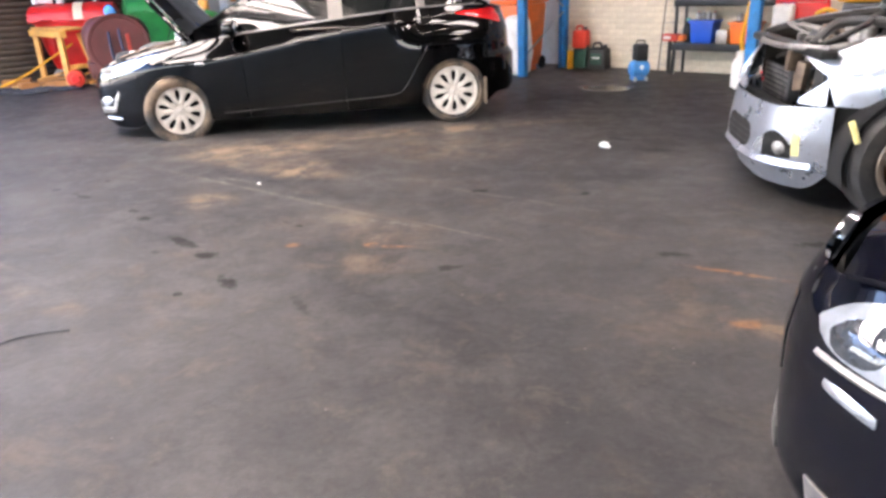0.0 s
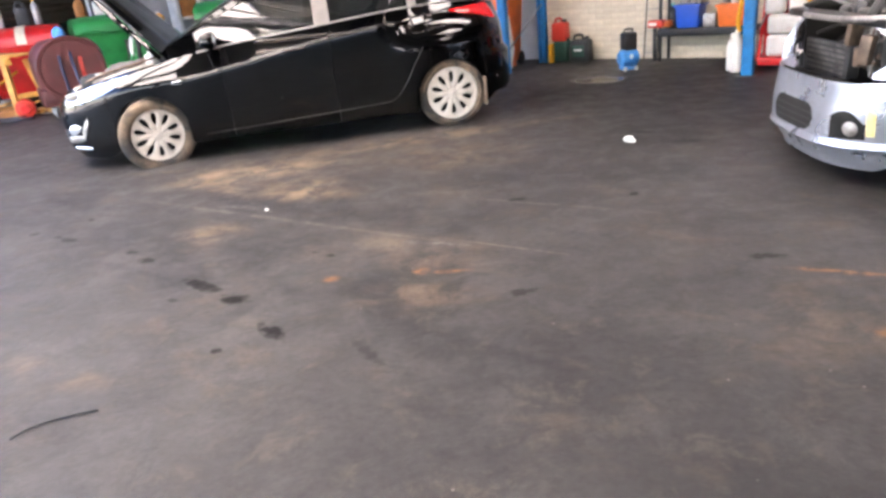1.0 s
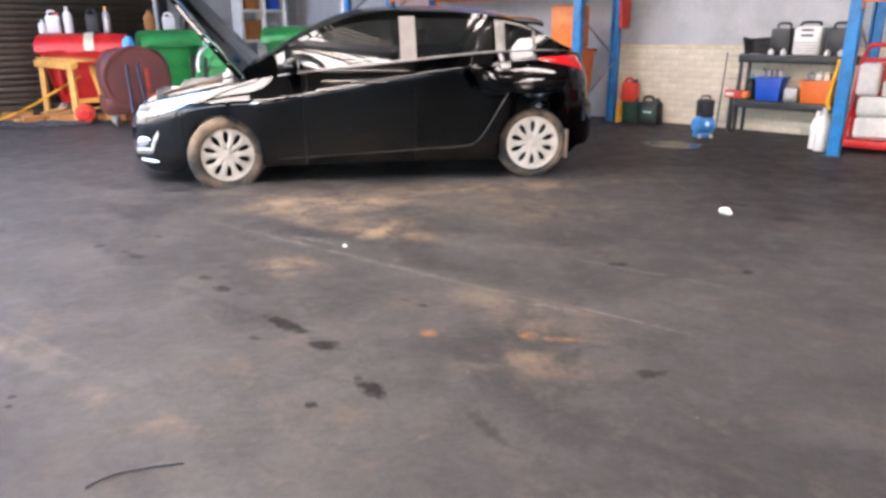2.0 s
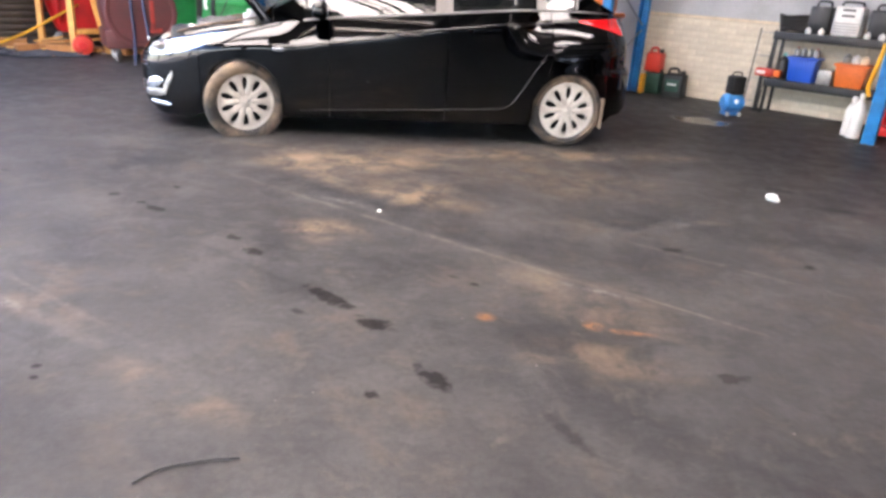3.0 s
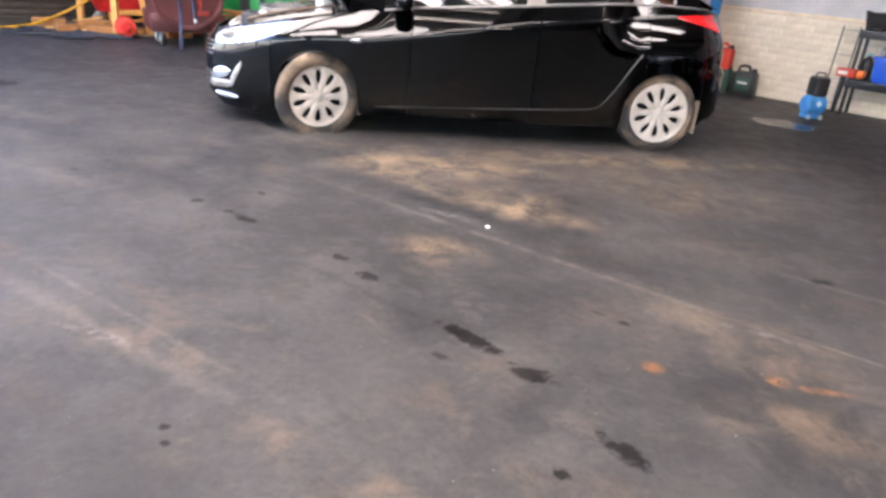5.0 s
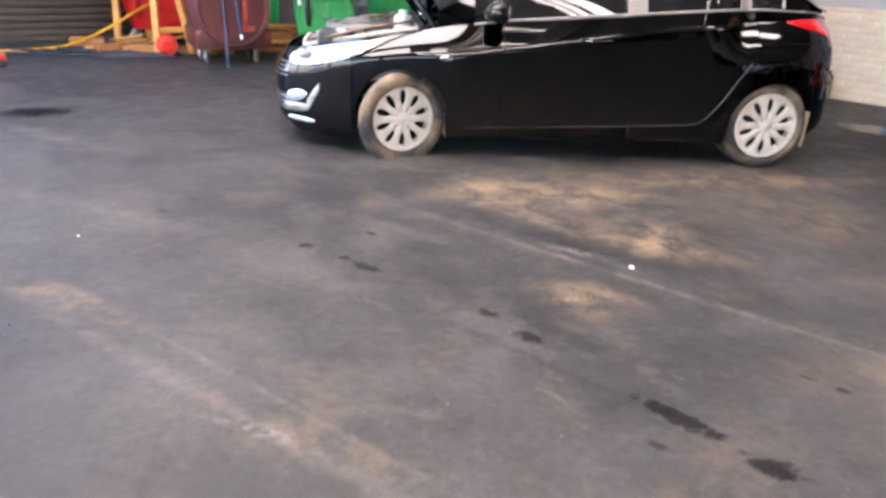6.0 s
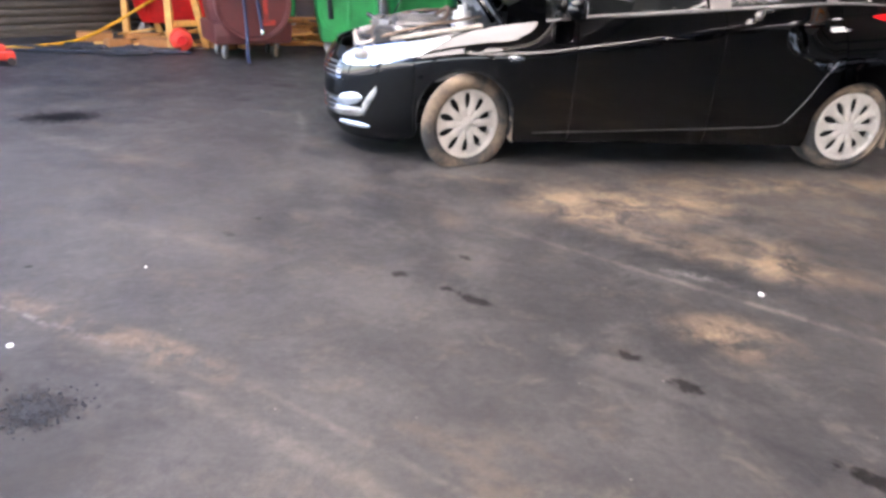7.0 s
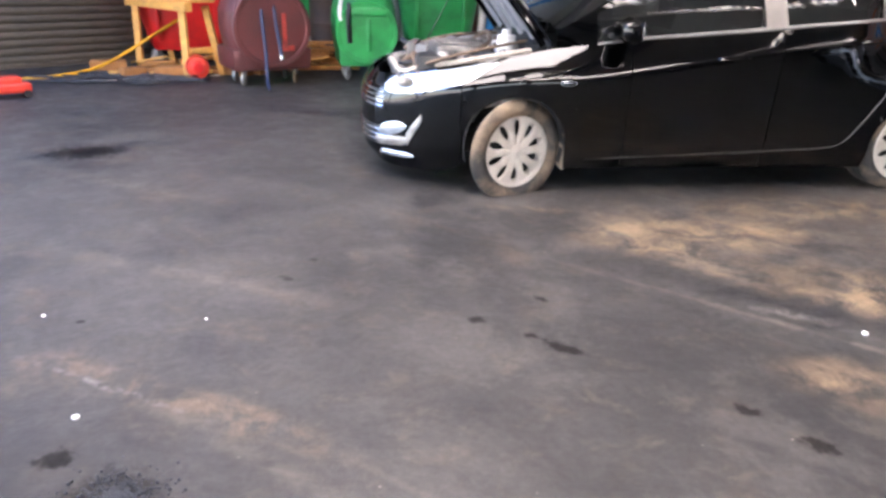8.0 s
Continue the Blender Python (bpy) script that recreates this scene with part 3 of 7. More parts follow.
# unseen front; the header hangs low to keep daylight off the near floor
wall_south = thing("wall_south", "unseen open workshop front with posts, its low header added to cut daylight", "wall", kind="structure")
slab("header", A0 - 0.25, A0, WALL_B - 0.25, B1 + 0.25, 2.0, ROOF, M["wall_grey"], wall_south)
for b in (WALL_B - 0.1, -8.4, -2.9, 2.6, B1 + 0.1):
    slab("post", A0 - 0.25, A0, b - 0.15, b + 0.15, 0, 2.0, M["roof_steel"], wall_south)

# unseen roof of sheets over the hall, with skylights laid out for reflections
ceiling = new("ceiling", bpy.data.meshes.new("ceiling"))
bmr = bmesh.new()
X0, X1, Y0, Y1 = -17.0, 14.0, -12.0, 18.5
# unseen skylights, set out for their reflections in the hatchback: x0, x1, y0, y1
SKY = [(-3.3, -2.55, 0.7, 2.45), (-2.45, -1.45, 0.7, 2.45),
       (-3.3, 0.15, 2.64, 2.86), (-3.3, 0.15, 2.94, 3.22), (-3.3, 0.15, 3.36, 3.86), (-2.7, -2.05, 3.96, 4.5), (-1.95, -0.9, 4.0, 4.08), (-1.95, -0.9, 4.2, 4.26), (-1.95, -0.9, 4.38, 4.44), (-2.6, -1.2, 4.6, 4.66), (-2.6, -1.2, 4.78, 4.83),
       (-5.6, -3.4, 3.3, 5.0), (-6.4, -1.9, 5.5, 7.6),
       (2.2, 3.4, 2.8, 4.8), (3.9, 5.4, -0.9, 1.0), (0.2, 3.0, 6.24, 6.9)]
# unseen strip, bent and gapped so the hatchback's windows reflect a broken line
askew = lambda y: 0.35 + 0.23 * (min(y, 4.3) - 2.5) + 0.62 * max(0.0, y - 4.3)
STRIP = [(askew(y) - 0.07 - 0.02 * (y - 2.5), askew(y), y, y + 0.12) for y in lin(2.5, 5.98, 29) if abs(y - 3.58) > 0.05 and abs(y - 5.38) > 0.05]
CLEAR = [(-12.0, -6.5, 1.6, 7.9), (-10.0, -5.0, 7.9, 10.6)]      # unseen clear panes, added to throw blue sky light on the left floor
HOLES = SKY + CLEAR
CUT = HOLES + STRIP
xs = sorted({X0, X1} | {v for h in CUT for v in h[:2]})
ys = sorted({Y0, Y1} | {v for h in CUT for v in h[2:]})
for ya, yb in zip(ys, ys[1:]):
    run = None
    for xa, xb in zip(xs, xs[1:]):
        if any(h[0] <= xa and xb <= h[1] and h[2] <= ya and yb <= h[3] for h in CUT):
            if run is not None:
                box(bmr, (xa - run, yb - ya, 0.12), ((run + xa) / 2, (ya + yb) / 2, ROOF + 0.06))
            run = None
        elif run is None:
            run = xa
    if run is not None:
        box(bmr, (X1 - run, yb - ya, 0.12), ((run + X1) / 2, (ya + yb) / 2, ROOF + 0.06))
bmr.to_mesh(ceiling.data)
bmr.free()
ceiling.data.materials.append(M["roof_sheet"])
tagged(ceiling, "pale metal roof sheets with skylight strips", "ceiling", kind="structure")
for i, (xa, xb, ya, yb) in enumerate(HOLES):
    clear = i >= len(SKY)
    pane = part("window_%d" % (i + 1), bmbox((xb - xa, yb - ya, 0.008), ((xa + xb) / 2, (ya + yb) / 2, ROOF + 0.06)), M["roof_glass"] if clear else M["skylight"])
    tagged(pane, "unseen clear roof pane added to light the left floor blue" if clear else "unseen translucent skylight placed for its reflection in the hatchback", "skylight", kind="structure")
bm = bmesh.new()
for xa, xb, ya, yb in STRIP:
    box(bm, (xb - xa, yb - ya - 0.002, 0.008), ((xa + xb) / 2, (ya + yb) / 2, ROOF + 0.06))
pane = part("window_%d" % (len(HOLES) + 1), bm, M["skylight"])
tagged(pane, "unseen bent skylight strip shaped for its reflection in the windows", "skylight", kind="structure")
beams = thing("trim", "dark steel roof beams under the sheets", "beam", kind="structure")
for b in (-11, -7.5, -4, -0.5, 3.0, 6.5):
    slab("beam", A0, WALL_A, b - 0.09, b + 0.09, ROOF - 0.35, ROOF - 0.002, M["roof_steel"], beams)

# roller shutter
door_1 = thing("door_1", "closed brown-grey steel roller shutter of narrow horizontal slats", "roller shutter", hall_pose((SH0 + SH1) / 2, WALL_B - 0.10, 0, 90), kind="structure")
PITCH = 0.095
slat_rows = [(x, 0.022 * math.cos(math.pi * (k / 6 - 0.5)) - 0.012, PITCH * 1.04 * (k / 6)) for x in (0,) for k in range(7)]
slat_me = bpy.data.meshes.new("slat")
bms = bmesh.new()
half = (SH1 - SH0) / 2 - 0.01
grid(bms, [[(s * half, -y, z) for _, y, z in slat_rows] for s in (-1, 1)], 0.003, True)
for f in bms.faces:
    f.smooth = True
bms.to_mesh(slat_me)
bms.free()
slat_me.materials.append(M["shutter"])
for k in range(24):
    o = new("slat", slat_me)
    o.parent = door_1
    o.location = (0, 0, 0.05 + PITCH * k)
part("bottom_rail", bmbox((2 * half, 0.05, 0.06), (0, 0, 0.032), 0.006), M["shutter"], door_1)
frame_1 = thing("door_frame", "cream timber lintel and dark steel guides round the shutter", "door frame", hall_pose((SH0 + SH1) / 2, WALL_B, 0, 90), kind="structure")
part("lintel", bmbox((2 * half + 0.4, 0.08, 0.16), (0, -0.043, 2.37), 0.008), M["lintel"], frame_1)
for s in (-1, 1):
    part("guide", bmbox((0.16, 0.10, 2.28), (s * (half + 0.085), -0.054, 1.142), 0.006), M["dark_steel"], frame_1)


# ---- racking along the brick wall ----
def rack_frame(b):
    t = thing("rack_upright", "blue steel pallet rack end frame with diagonal braces", "rack frame", hall_pose(7.95, b), "pallet rack frames")
    for y in (0.0, 1.02):
        bm = bmbox((0.11, 0.035, 2.9), (0, y, 1.45 + 0.008), 0.004)
        for s in (-1, 1):
            box(bm, (0.02, 0.07, 2.9), (s * 0.05, y + (0.035 if y == 0 else -0.035), 1.458), 0.003)
        part("post", bm, M["blue_steel"], t)
        part("foot_plate", bmbox((0.20, 0.14, 0.01), (0, y, 0.005)), M["dark_steel"], t)
    for k in range(4):
        z0 = 0.25 + 0.62 * k
        a, b2 = ((0, 0.04, z0), (0, 0.98, z0 + 0.55)) if k % 2 == 0 else ((0, 0.98, z0), (0, 0.04, z0 + 0.55))
        part("brace", bmtube([a, b2], 0.012, 6, 1), M["grey_wire"], t)
    return t


RACK_B = (-10.70, -9.68, -6.30, -3.22, -0.6)
for b in RACK_B:
    rack_frame(b)


def rack_beam(b0, b1, a, z, labels=0):
    t = thing("rack_beam", "orange steel pallet rack beam with white label holders" if labels else "orange steel pallet rack beam", "rack beam", hall_pose(a, (b0 + b1) / 2, z), "pallet rack beams")
    w = b1 - b0 - 0.13
    part("beam", bmbox((w, 0.045, 0.11), (0, 0, 0), 0.006), M["orange_steel"], t)
    for s in (-1, 1):
        part("end_plate", bmbox((0.006, 0.07, 0.18), (s * (w / 2 + 0.004), 0.0, -0.02), 0.002), M["orange_steel"], t)
    for k in range(labels):
        part("label_holder", bmbox((0.16, 0.004, 0.07), (-w / 2 + 0.14 + 0.245 * k, -0.026, 0.005), 0.001), M["white"], t)


for b0, b1 in ((-3.22, -0.6),):
    for z in (1.54, 2.7):
        rack_beam(b0, b1, 7.93, z, 5 if z < 2 else 0)
        rack_beam(b0, b1, 8.98, z)
for b0, b1 in ((-9.68, -6.30),):
    rack_beam(b0, b1, 7.93, 1.72)
    rack_beam(b0, b1, 8.98, 1.72)


# ---- cars: x forward, y to the car's left, z up, origin on the ground amid the wheelbase ----
class Shape:
    def __init__(self, L1, L2, W, nf, nr, xf, xr, R, hub, r, rim_r, sill, dip, lean, style, rim_m, tyre_m, stripped, spoiler, pillar, bay_edge, crease, top, front, rear, doors, cowl, tail_x, screen_top, roof_end, bonnet_end, windows, zre, yr, crown, arches):
        self.L1, self.L2, self.W, self.nf, self.nr, self.xf = L1, L2, W, nf, nr, xf
        self.xr, self.R, self.hub, self.r, self.rim_r, self.sill = xr, R, hub, r, rim_r, sill
        self.dip, self.lean, self.style, self.rim_m, self.tyre_m, self.stripped = dip, lean, style, rim_m, tyre_m, stripped
        self.spoiler, self.pillar, self.bay_edge, self.crease, self.top, self.front = spoiler, pillar, bay_edge, crease, top, front
        self.rear, self.doors, self.cowl, self.tail_x, self.screen_top, self.roof_end = rear, doors, cowl, tail_x, screen_top, roof_end
        self.bonnet_end, self.windows, self.zre, self.yr, self.crown = bonnet_end, windows, zre, yr, crown

        self.arches = arches
        self.made = {}                  # flank offsets already worked out

    def plan(self, th):
        c, s = math.cos(th), math.sin(th)
        L, n = (self.L1, self.nf) if c >= 0 else (self.L2, self.nr)
        x = math.copysign(L * abs(c) ** (2 / n), c)
        y = math.copysign(self.W * abs(s) ** (2 / n), s)
        nx = math.copysign(abs(x / L) ** (n - 1) / L, x)
        ny = math.copysign(abs(y / self.W) ** (n - 1) / self.W, y)
        k = math.hypot(nx, ny)
        return x, y, nx / k, ny / k

    def th(self, x, side=1):
        L, n = (self.L1, self.nf) if x >= 0 else (self.L2, self.nr)
        c = math.copysign(min(1.0, abs(x) / L) ** (n / 2), x)
        return side * math.acos(c)

    def side_off(self, x, z):
        zc = lerp_table(self.crease, x)
        o = 0.0
        if z < 0.42:
            o -= (0.42 - z) * 0.24
        if z < zc:
            u = (zc - z) / (zc - 0.2)
            o -= self.dip * (1.6 * u + 1.2 * u * u)
        if z > zc - 0.03:
            d = z - zc + 0.03
            o -= self.lean * (d * d / 0.12 if d < 0.06 else d - 0.03)
        for xw in (self.xf, self.xr):
            zp = self.hub + self.R + (0.02 if xw > 0 else 0.17)
            o += 0.048 * math.exp(-((x - xw) / 0.44) ** 4) * math.exp(-((z - zp) / (0.20 if z < zp else 0.15)) ** 2)
        return o

    def skin(self, th, z, off=0.0):
        x, y, nx, ny = self.plan(th)
        o = abs(ny) ** 1.5 * self.side_off(x, z) + max(0, nx) ** 1.5 * lerp_table(self.front, z) + max(0, -nx) ** 1.5 * lerp_table(self.rear, z)
        return Vector((x + nx * (o + off), y + ny * (o + off), z))

    def zt(self, x):
        return curve_table(self.top, x)

    def zb(self, th):
        x, y, nx, ny = self.plan(th)
        z = self.sill - 0.045 * max(0.0, min(1.0, (x - self.arches[0] - self.R) / 0.15))
        if self.stripped:                # lower corner swept up towards the arch
            z += 0.09 * max(0.0, 1 - abs(x - self.arches[0] - self.R) / 0.14) ** 2 if x > self.arches[0] + self.R - 0.02 else 0.0
        if abs(ny) > 0.3:
            for xw in self.arches:
                d = abs(x - xw)
                if d < self.R:
                    z = max(z, self.hub + math.sqrt(max(0.0, self.R ** 2 - d * d)))
        return z

    def columns(self, x0, x1, step=0.05):
        n = max(2, int(abs(x1 - x0) / step))
        xs = [x0 + (x1 - x0) * i / n for i in range(n + 1)]
        lo, hi = min(x0, x1), max(x0, x1)
        for xw in self.arches:
            for s in (-1, 1):
                for d in (-0.003, 0.003, -0.012, -0.03):
                    e = xw + s * (self.R + d)
                    if lo < e < hi:
                        xs.append(e)
        return sorted(set(xs), reverse=x0 > x1)

    def panel(self, name, ths, lo, hi, material, parent, rows=14, off=0.0, thick=0.012, label=""):
        """a piece of the skin; lo, hi: heights as functions of (th, x)"""
        cols = []
        for th in ths:
            x = self.plan(th)[0]
            a, b = lo(th, x), hi(th, x)
            cols.append([self.skin(th, z, off) for z in self.heights(x, a, b, rows)])
        bm = bmesh.new()
        grid(bm, cols, thick, flip=(ths[0] > ths[-1]))
        bmesh.ops.recalc_face_normals(bm, faces=bm.faces[:])
        return part(name, bm, material, parent, label, sharp=0.5)

    def heights(self, x, a, b, rows):
        return lin(a, b, rows)

    def roof_point(self, x, t):
        """t 0..1 up the side from the belt to the roof's edge, 1..2 over to the middle"""
        zb = self.zt(x)
        yb = self.skin(self.th(x), zb).y
        ye, ze, zc = curve_table(self.yr, x), curve_table(self.zre, x), curve_table(self.crown, x)
        ze = max(ze, zb + 0.004)
        if t <= 1:
            b = 0.022 * math.sin(math.pi * t)
            return Vector((x, yb + (ye - yb) * t + b, zb + (ze - zb) * t))
        u = t - 1
        return Vector((x, ye * (1 - u), ze + zc * (1 - (1 - u) ** 2.2)))


def wheel(parent, x, y, z, r, rim_r, side, steer, style, rim_m, tyre_m, width=0.235, flat=False):
    """side 1: the car's left"""
    hub = new("wheel")
    hub.parent = parent
    hub.matrix_local = pose(x, y, z, 0, 0, steer) @ pose(0, 0, 0, -90 * side)
    bm = bmesh.new()
    w = width
    prof = [(rim_r - 0.012, -0.02), (rim_r + 0.004, 0.0), (rim_r + 0.03, 0.012), (r - 0.035, 0.008), (r - 0.012, -0.012), (r - 0.002, -0.032)]
    for g in (0.3, 0.5, 0.7):
        h = -w * g
        prof += [(r, h + 0.010), (r - 0.008, h + 0.007), (r - 0.008, h - 0.007), (r, h - 0.010)]
    prof += [(r - 0.002, -w + 0.032), (r - 0.012, -w + 0.012), (r - 0.035, -w - 0.008), (rim_r, -w)]
    lathe(bm, prof, 56)
    tyre = part("tyre", bm, tyre_m, hub, "dusty black tyre, slack and flat on the floor" if flat else "")
    if flat:
        inv = tyre.matrix_local.copy()
        mw = hub.matrix_local
        mi = mw.inverted()
        for v in tyre.data.vertices:
            p = mw @ v.co
            k = max(0.0, 0.085 - p.z) / 0.085
            out = v.co.z + width / 2
            v.co.z += 0.030 * k * (1 if out > 0 else -1)
            p = mw @ v.co
            if p.z < 0.002:
                p.z = 0.002
                v.co = mi @ p
    bm = bmesh.new()
    lathe(bm, [(rim_r - 0.012, -0.10), (rim_r - 0.004, -0.012), (rim_r, 0.0), (rim_r - 0.006, 0.006), (rim_r - 0.030, 0.003), (rim_r - 0.040, -0.012), (rim_r - 0.04, -0.10)], 48)
    rim = part("rim", bm, rim_m, hub)
    bm = bmesh.new()
    lathe(bm, [(0, -0.052), (rim_r - 0.028, -0.05), (rim_r - 0.028, -0.06), (0, -0.062)], 40)
    part("brake_disc", bm, M["well"] if style == "cover" else M["rust"], hub)
    n = 10 if style == "cover" else 12
    for k in range(n):
        bm = bmesh.new()
        a = 2 * math.pi * k / n
        a += 0 if style == "cover" else (0.12 if k % 2 else -0.12)
        sec = []
        wide = ((0.03, 0.010, 0.006), (0.060, 0.0185, 0.010), (rim_r * 0.38, 0.0275, 0.010), (rim_r * 0.47, 0.0215, 0.011), (rim_r * 0.60, 0.0230, 0.009), (rim_r * 0.72, 0.031, 0.006), (rim_r * 0.81, 0.048, 0.003), (rim_r * 0.87, 0.0635, 0.001), (rim_r - 0.012, 0.070, -0.003))
        slim = ((0.04, 0.012, 0.004), (0.09, 0.013, 0.010), (rim_r * 0.65, 0.013, 0.008), (rim_r - 0.045, 0.013, 0.004), (rim_r - 0.02, 0.019, -0.002))
        for rr, ww, hh in wide if style == "cover" else slim:
            sec.append([(rr, -ww, hh - 0.022), (rr, -ww, hh - 0.005), (rr, -ww * 0.55, hh), (rr, ww * 0.55, hh), (rr, ww, hh - 0.005), (rr, ww, hh - 0.022)])
        grid(bm, sec)
        bm.transform(Matrix.Rotation(a, 4, "Z"))
        bmesh.ops.recalc_face_normals(bm, faces=bm.faces[:])
        part("spoke", bm, rim_m, rim)
    bm = bmesh.new()
    k = 0.75 if style == "cover" else 1.0
    lathe(bm, [(0, 0.014), (0.022 * k, 0.013), (0.03 * k, 0.009), (0.062 * k, 0.008), (0.078 * k, 0.002), (0.08 * k, -0.03), (0, -0.03)], 28)
    part("hub_cap", bm, rim_m, rim)
    return hub


def car(name, label, m, S, paint, wheels, bonnet):
    T = thing(name, label, "car", m)
    E = 0.0025                          # half a panel gap
    lo = lambda th, x: S.zb(th)
    hi = lambda th, x: S.zt(x)
    xa = S.arches[0] + S.R + 0.012
    xb = S.arches[1] - S.R - 0.03
    d1, d2, d3 = S.doors
    tf = S.th(xa + E)
    nose = lin(-tf, tf, 44)
    if S.stripped:
        part_top = lambda th, x: 0.585 + 0.05 * max(0, (abs(th) / tf) - 0.5)
        fb = S.panel("front_bumper", nose, lo, part_top, paint, T, 12)
    else:
        fb = S.panel("front_bumper", nose, lo, hi, paint, T, 18)
    tr = S.th(xb - E)
    tail = lin(tr, 2 * math.pi - tr, 40)
    S.panel("rear_bumper", tail, lo, lambda th, x: 0.64, paint, T, 12)
    S.panel("tailgate", tail, lambda th, x: 0.645, hi, paint, T, 10)
    for s in (1, -1):
        cols = lambda a, b: [S.th(x, s) for x in S.columns(a, b)]
        if S.stripped:
            S.panel("fender", cols(xa + 0.21, d1 + E), lambda th, x: max(S.zb(th), 0.76 + 0.5 * (x - xa - 0.04) if x > xa + 0.04 else 0.62), hi, paint, T, 12)
            S.panel("fender_tip", [S.th(x, s) for x in lin(xa + 0.16, xa + 0.042, 6)], lambda th, x: max(S.zb(th), 0.615), lambda th, x: 0.755 - 0.95 * (x - xa - 0.04), paint, T, 4)
        else:
            S.panel("fender", cols(xa - E, d1 + E), lo, hi, paint, T, 16)
        S.panel("front_door", cols(d1 - E, d2 + E), lo, hi, paint, T, 18)
        S.panel("rear_door", cols(d2 - E, d3 + E), lo, hi, paint, T, 18)
        S.panel("rear_quarter", cols(d3 - E, xb + E), lo, hi, paint, T, 16)
        # wheel wells
        for xw in S.arches:
            bm = bmesh.new()
            arc = [(xw + S.R * math.cos(a), S.hub + S.R * math.sin(a)) for a in lin(-0.35, math.pi + 0.35, 24)]
            ys = (S.W - 0.045, S.W - 0.40)
            grid(bm, [[(x, s * y, z) for x, z in arc] for y in ys])
            ctr = bm.verts.new((xw, s * ys[1], S.hub))
            back = [v for v in bm.verts if abs(abs(v.co.y) - ys[1]) < 1e-5 and v is not ctr]
            back.sort(key=lambda v: math.atan2(v.co.z - S.hub, v.co.x - xw))
            for p, q in zip(back, back[1:]):
                bm.faces.new((ctr, p, q))
            part("wheel_well", bm, M["well"], T)
            if S.spoiler:
                lip = [S.skin(S.th(x, s), max(S.zb(S.th(x, s)), 0.17) - 0.001, -0.004) for x in [xw + (S.R + 0.004) * math.cos(a) for a in lin(0.35, math.pi - 0.35, 22)]]
                part("arch_lip", bmtube(lip, 0.012, 6, 1), M["well"], T)
    # dark inner body behind the gaps, and the floor pan
    ring = [S.th(x) for x in S.columns(xa, xb)] + lin(S.th(xb), 2 * math.pi - S.th(xb), 20)[1:]
    ring += [-S.th(x) + 2 * math.pi for x in S.columns(xb, xa)][1:]
    if not S.stripped:
        ring += lin(2 * math.pi - S.th(xa), 2 * math.pi + S.th(xa), 20)[1:]
    S.panel("inner_body", ring, lambda th, x: S.zb(th) + 0.012, lambda th, x: S.zt(x) - 0.02, M["well"], T, 6, off=-0.04, thick=0.004)
    part("floor_pan", bmbox((S.L1 + S.L2 - 0.5, 1.0, 0.12), ((S.L1 - S.L2) / 2, 0, S.sill + 0.075), 0.02), M["well"], T)
    # greenhouse
    x0, x1 = S.cowl, S.tail_x
    win = S.windows
    xs = sorted({round(v, 4) for v in lin(x1, x0, 44)} | {round(v, 4) for w in win for v in w}, reverse=True)
    ts = [0, 0.05, 0.2, 0.4, 0.6, 0.78, 0.87, 1.0]
    for s in (1, -1):
        bm, panes = bmesh.new(), [bmesh.new() for _ in win]
        for xp, xq in zip(xs, xs[1:]):
            k = next((i for i, (wa, wb) in enumerate(win) if xp <= wa + 1e-6 and xq >= wb - 1e-6), None)
            for tp, tq in zip(ts, ts[1:]):
                q = [S.roof_point(xp, tp), S.roof_point(xq, tp), S.roof_point(xq, tq), S.roof_point(xp, tq)]
                glassy = k is not None and 0.05 <= tp and tq <= 0.871
                b = panes[k] if glassy else bm
                dy = -0.006 if glassy else 0.0
                vs = [b.verts.new((p.x, s * (p.y + dy), p.z)) for p in q]
                b.faces.new(vs if s < 0 else vs[::-1])
        for b, nm, mt in [(bm, "roof_side", paint)] + [(p, "side_window", M["glass"]) for p in panes]:
            bmesh.ops.remove_doubles(b, verts=b.verts[:], dist=0.0005)
            bmesh.ops.recalc_face_normals(b, faces=b.faces[:])
            if nm == "roof_side":
                r = bmesh.ops.solidify(b, geom=b.faces[:], thickness=0.012)
            part(nm, b, mt, T)
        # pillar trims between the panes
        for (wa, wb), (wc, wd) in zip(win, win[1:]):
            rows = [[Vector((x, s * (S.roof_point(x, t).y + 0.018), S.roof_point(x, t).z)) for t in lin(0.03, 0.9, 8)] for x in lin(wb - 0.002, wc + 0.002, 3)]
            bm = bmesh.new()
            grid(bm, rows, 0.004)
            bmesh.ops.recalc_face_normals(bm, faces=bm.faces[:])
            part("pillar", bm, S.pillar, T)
        # belt moulding
        rows = [[Vector((x, s * (S.roof_point(x, t).y + o), S.roof_point(x, t).z)) for t, o in ((0.0, 0.010), (0.02, 0.018), (0.05, 0.014))] for x in lin(win[0][0], S.tail_x + 0.06 if S.spoiler else win[-1][1], 30)]
        bm = bmesh.new()
        grid(bm, rows, 0.004)
        bmesh.ops.recalc_face_normals(bm, faces=bm.faces[:])
        part("belt_moulding", bm, M["satin_strip"] if S.spoiler else M["gloss_trim"], T)
        if S.spoiler:                   # pale frame round the small corner pane
            xa3, xb3 = win[-1]
            edge = [S.roof_point(x, 0.88) for x in lin(xa3 + 0.02, xb3, 10)] + [S.roof_point(xb3, 0.1)]
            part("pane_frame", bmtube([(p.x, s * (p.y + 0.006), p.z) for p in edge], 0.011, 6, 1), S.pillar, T)
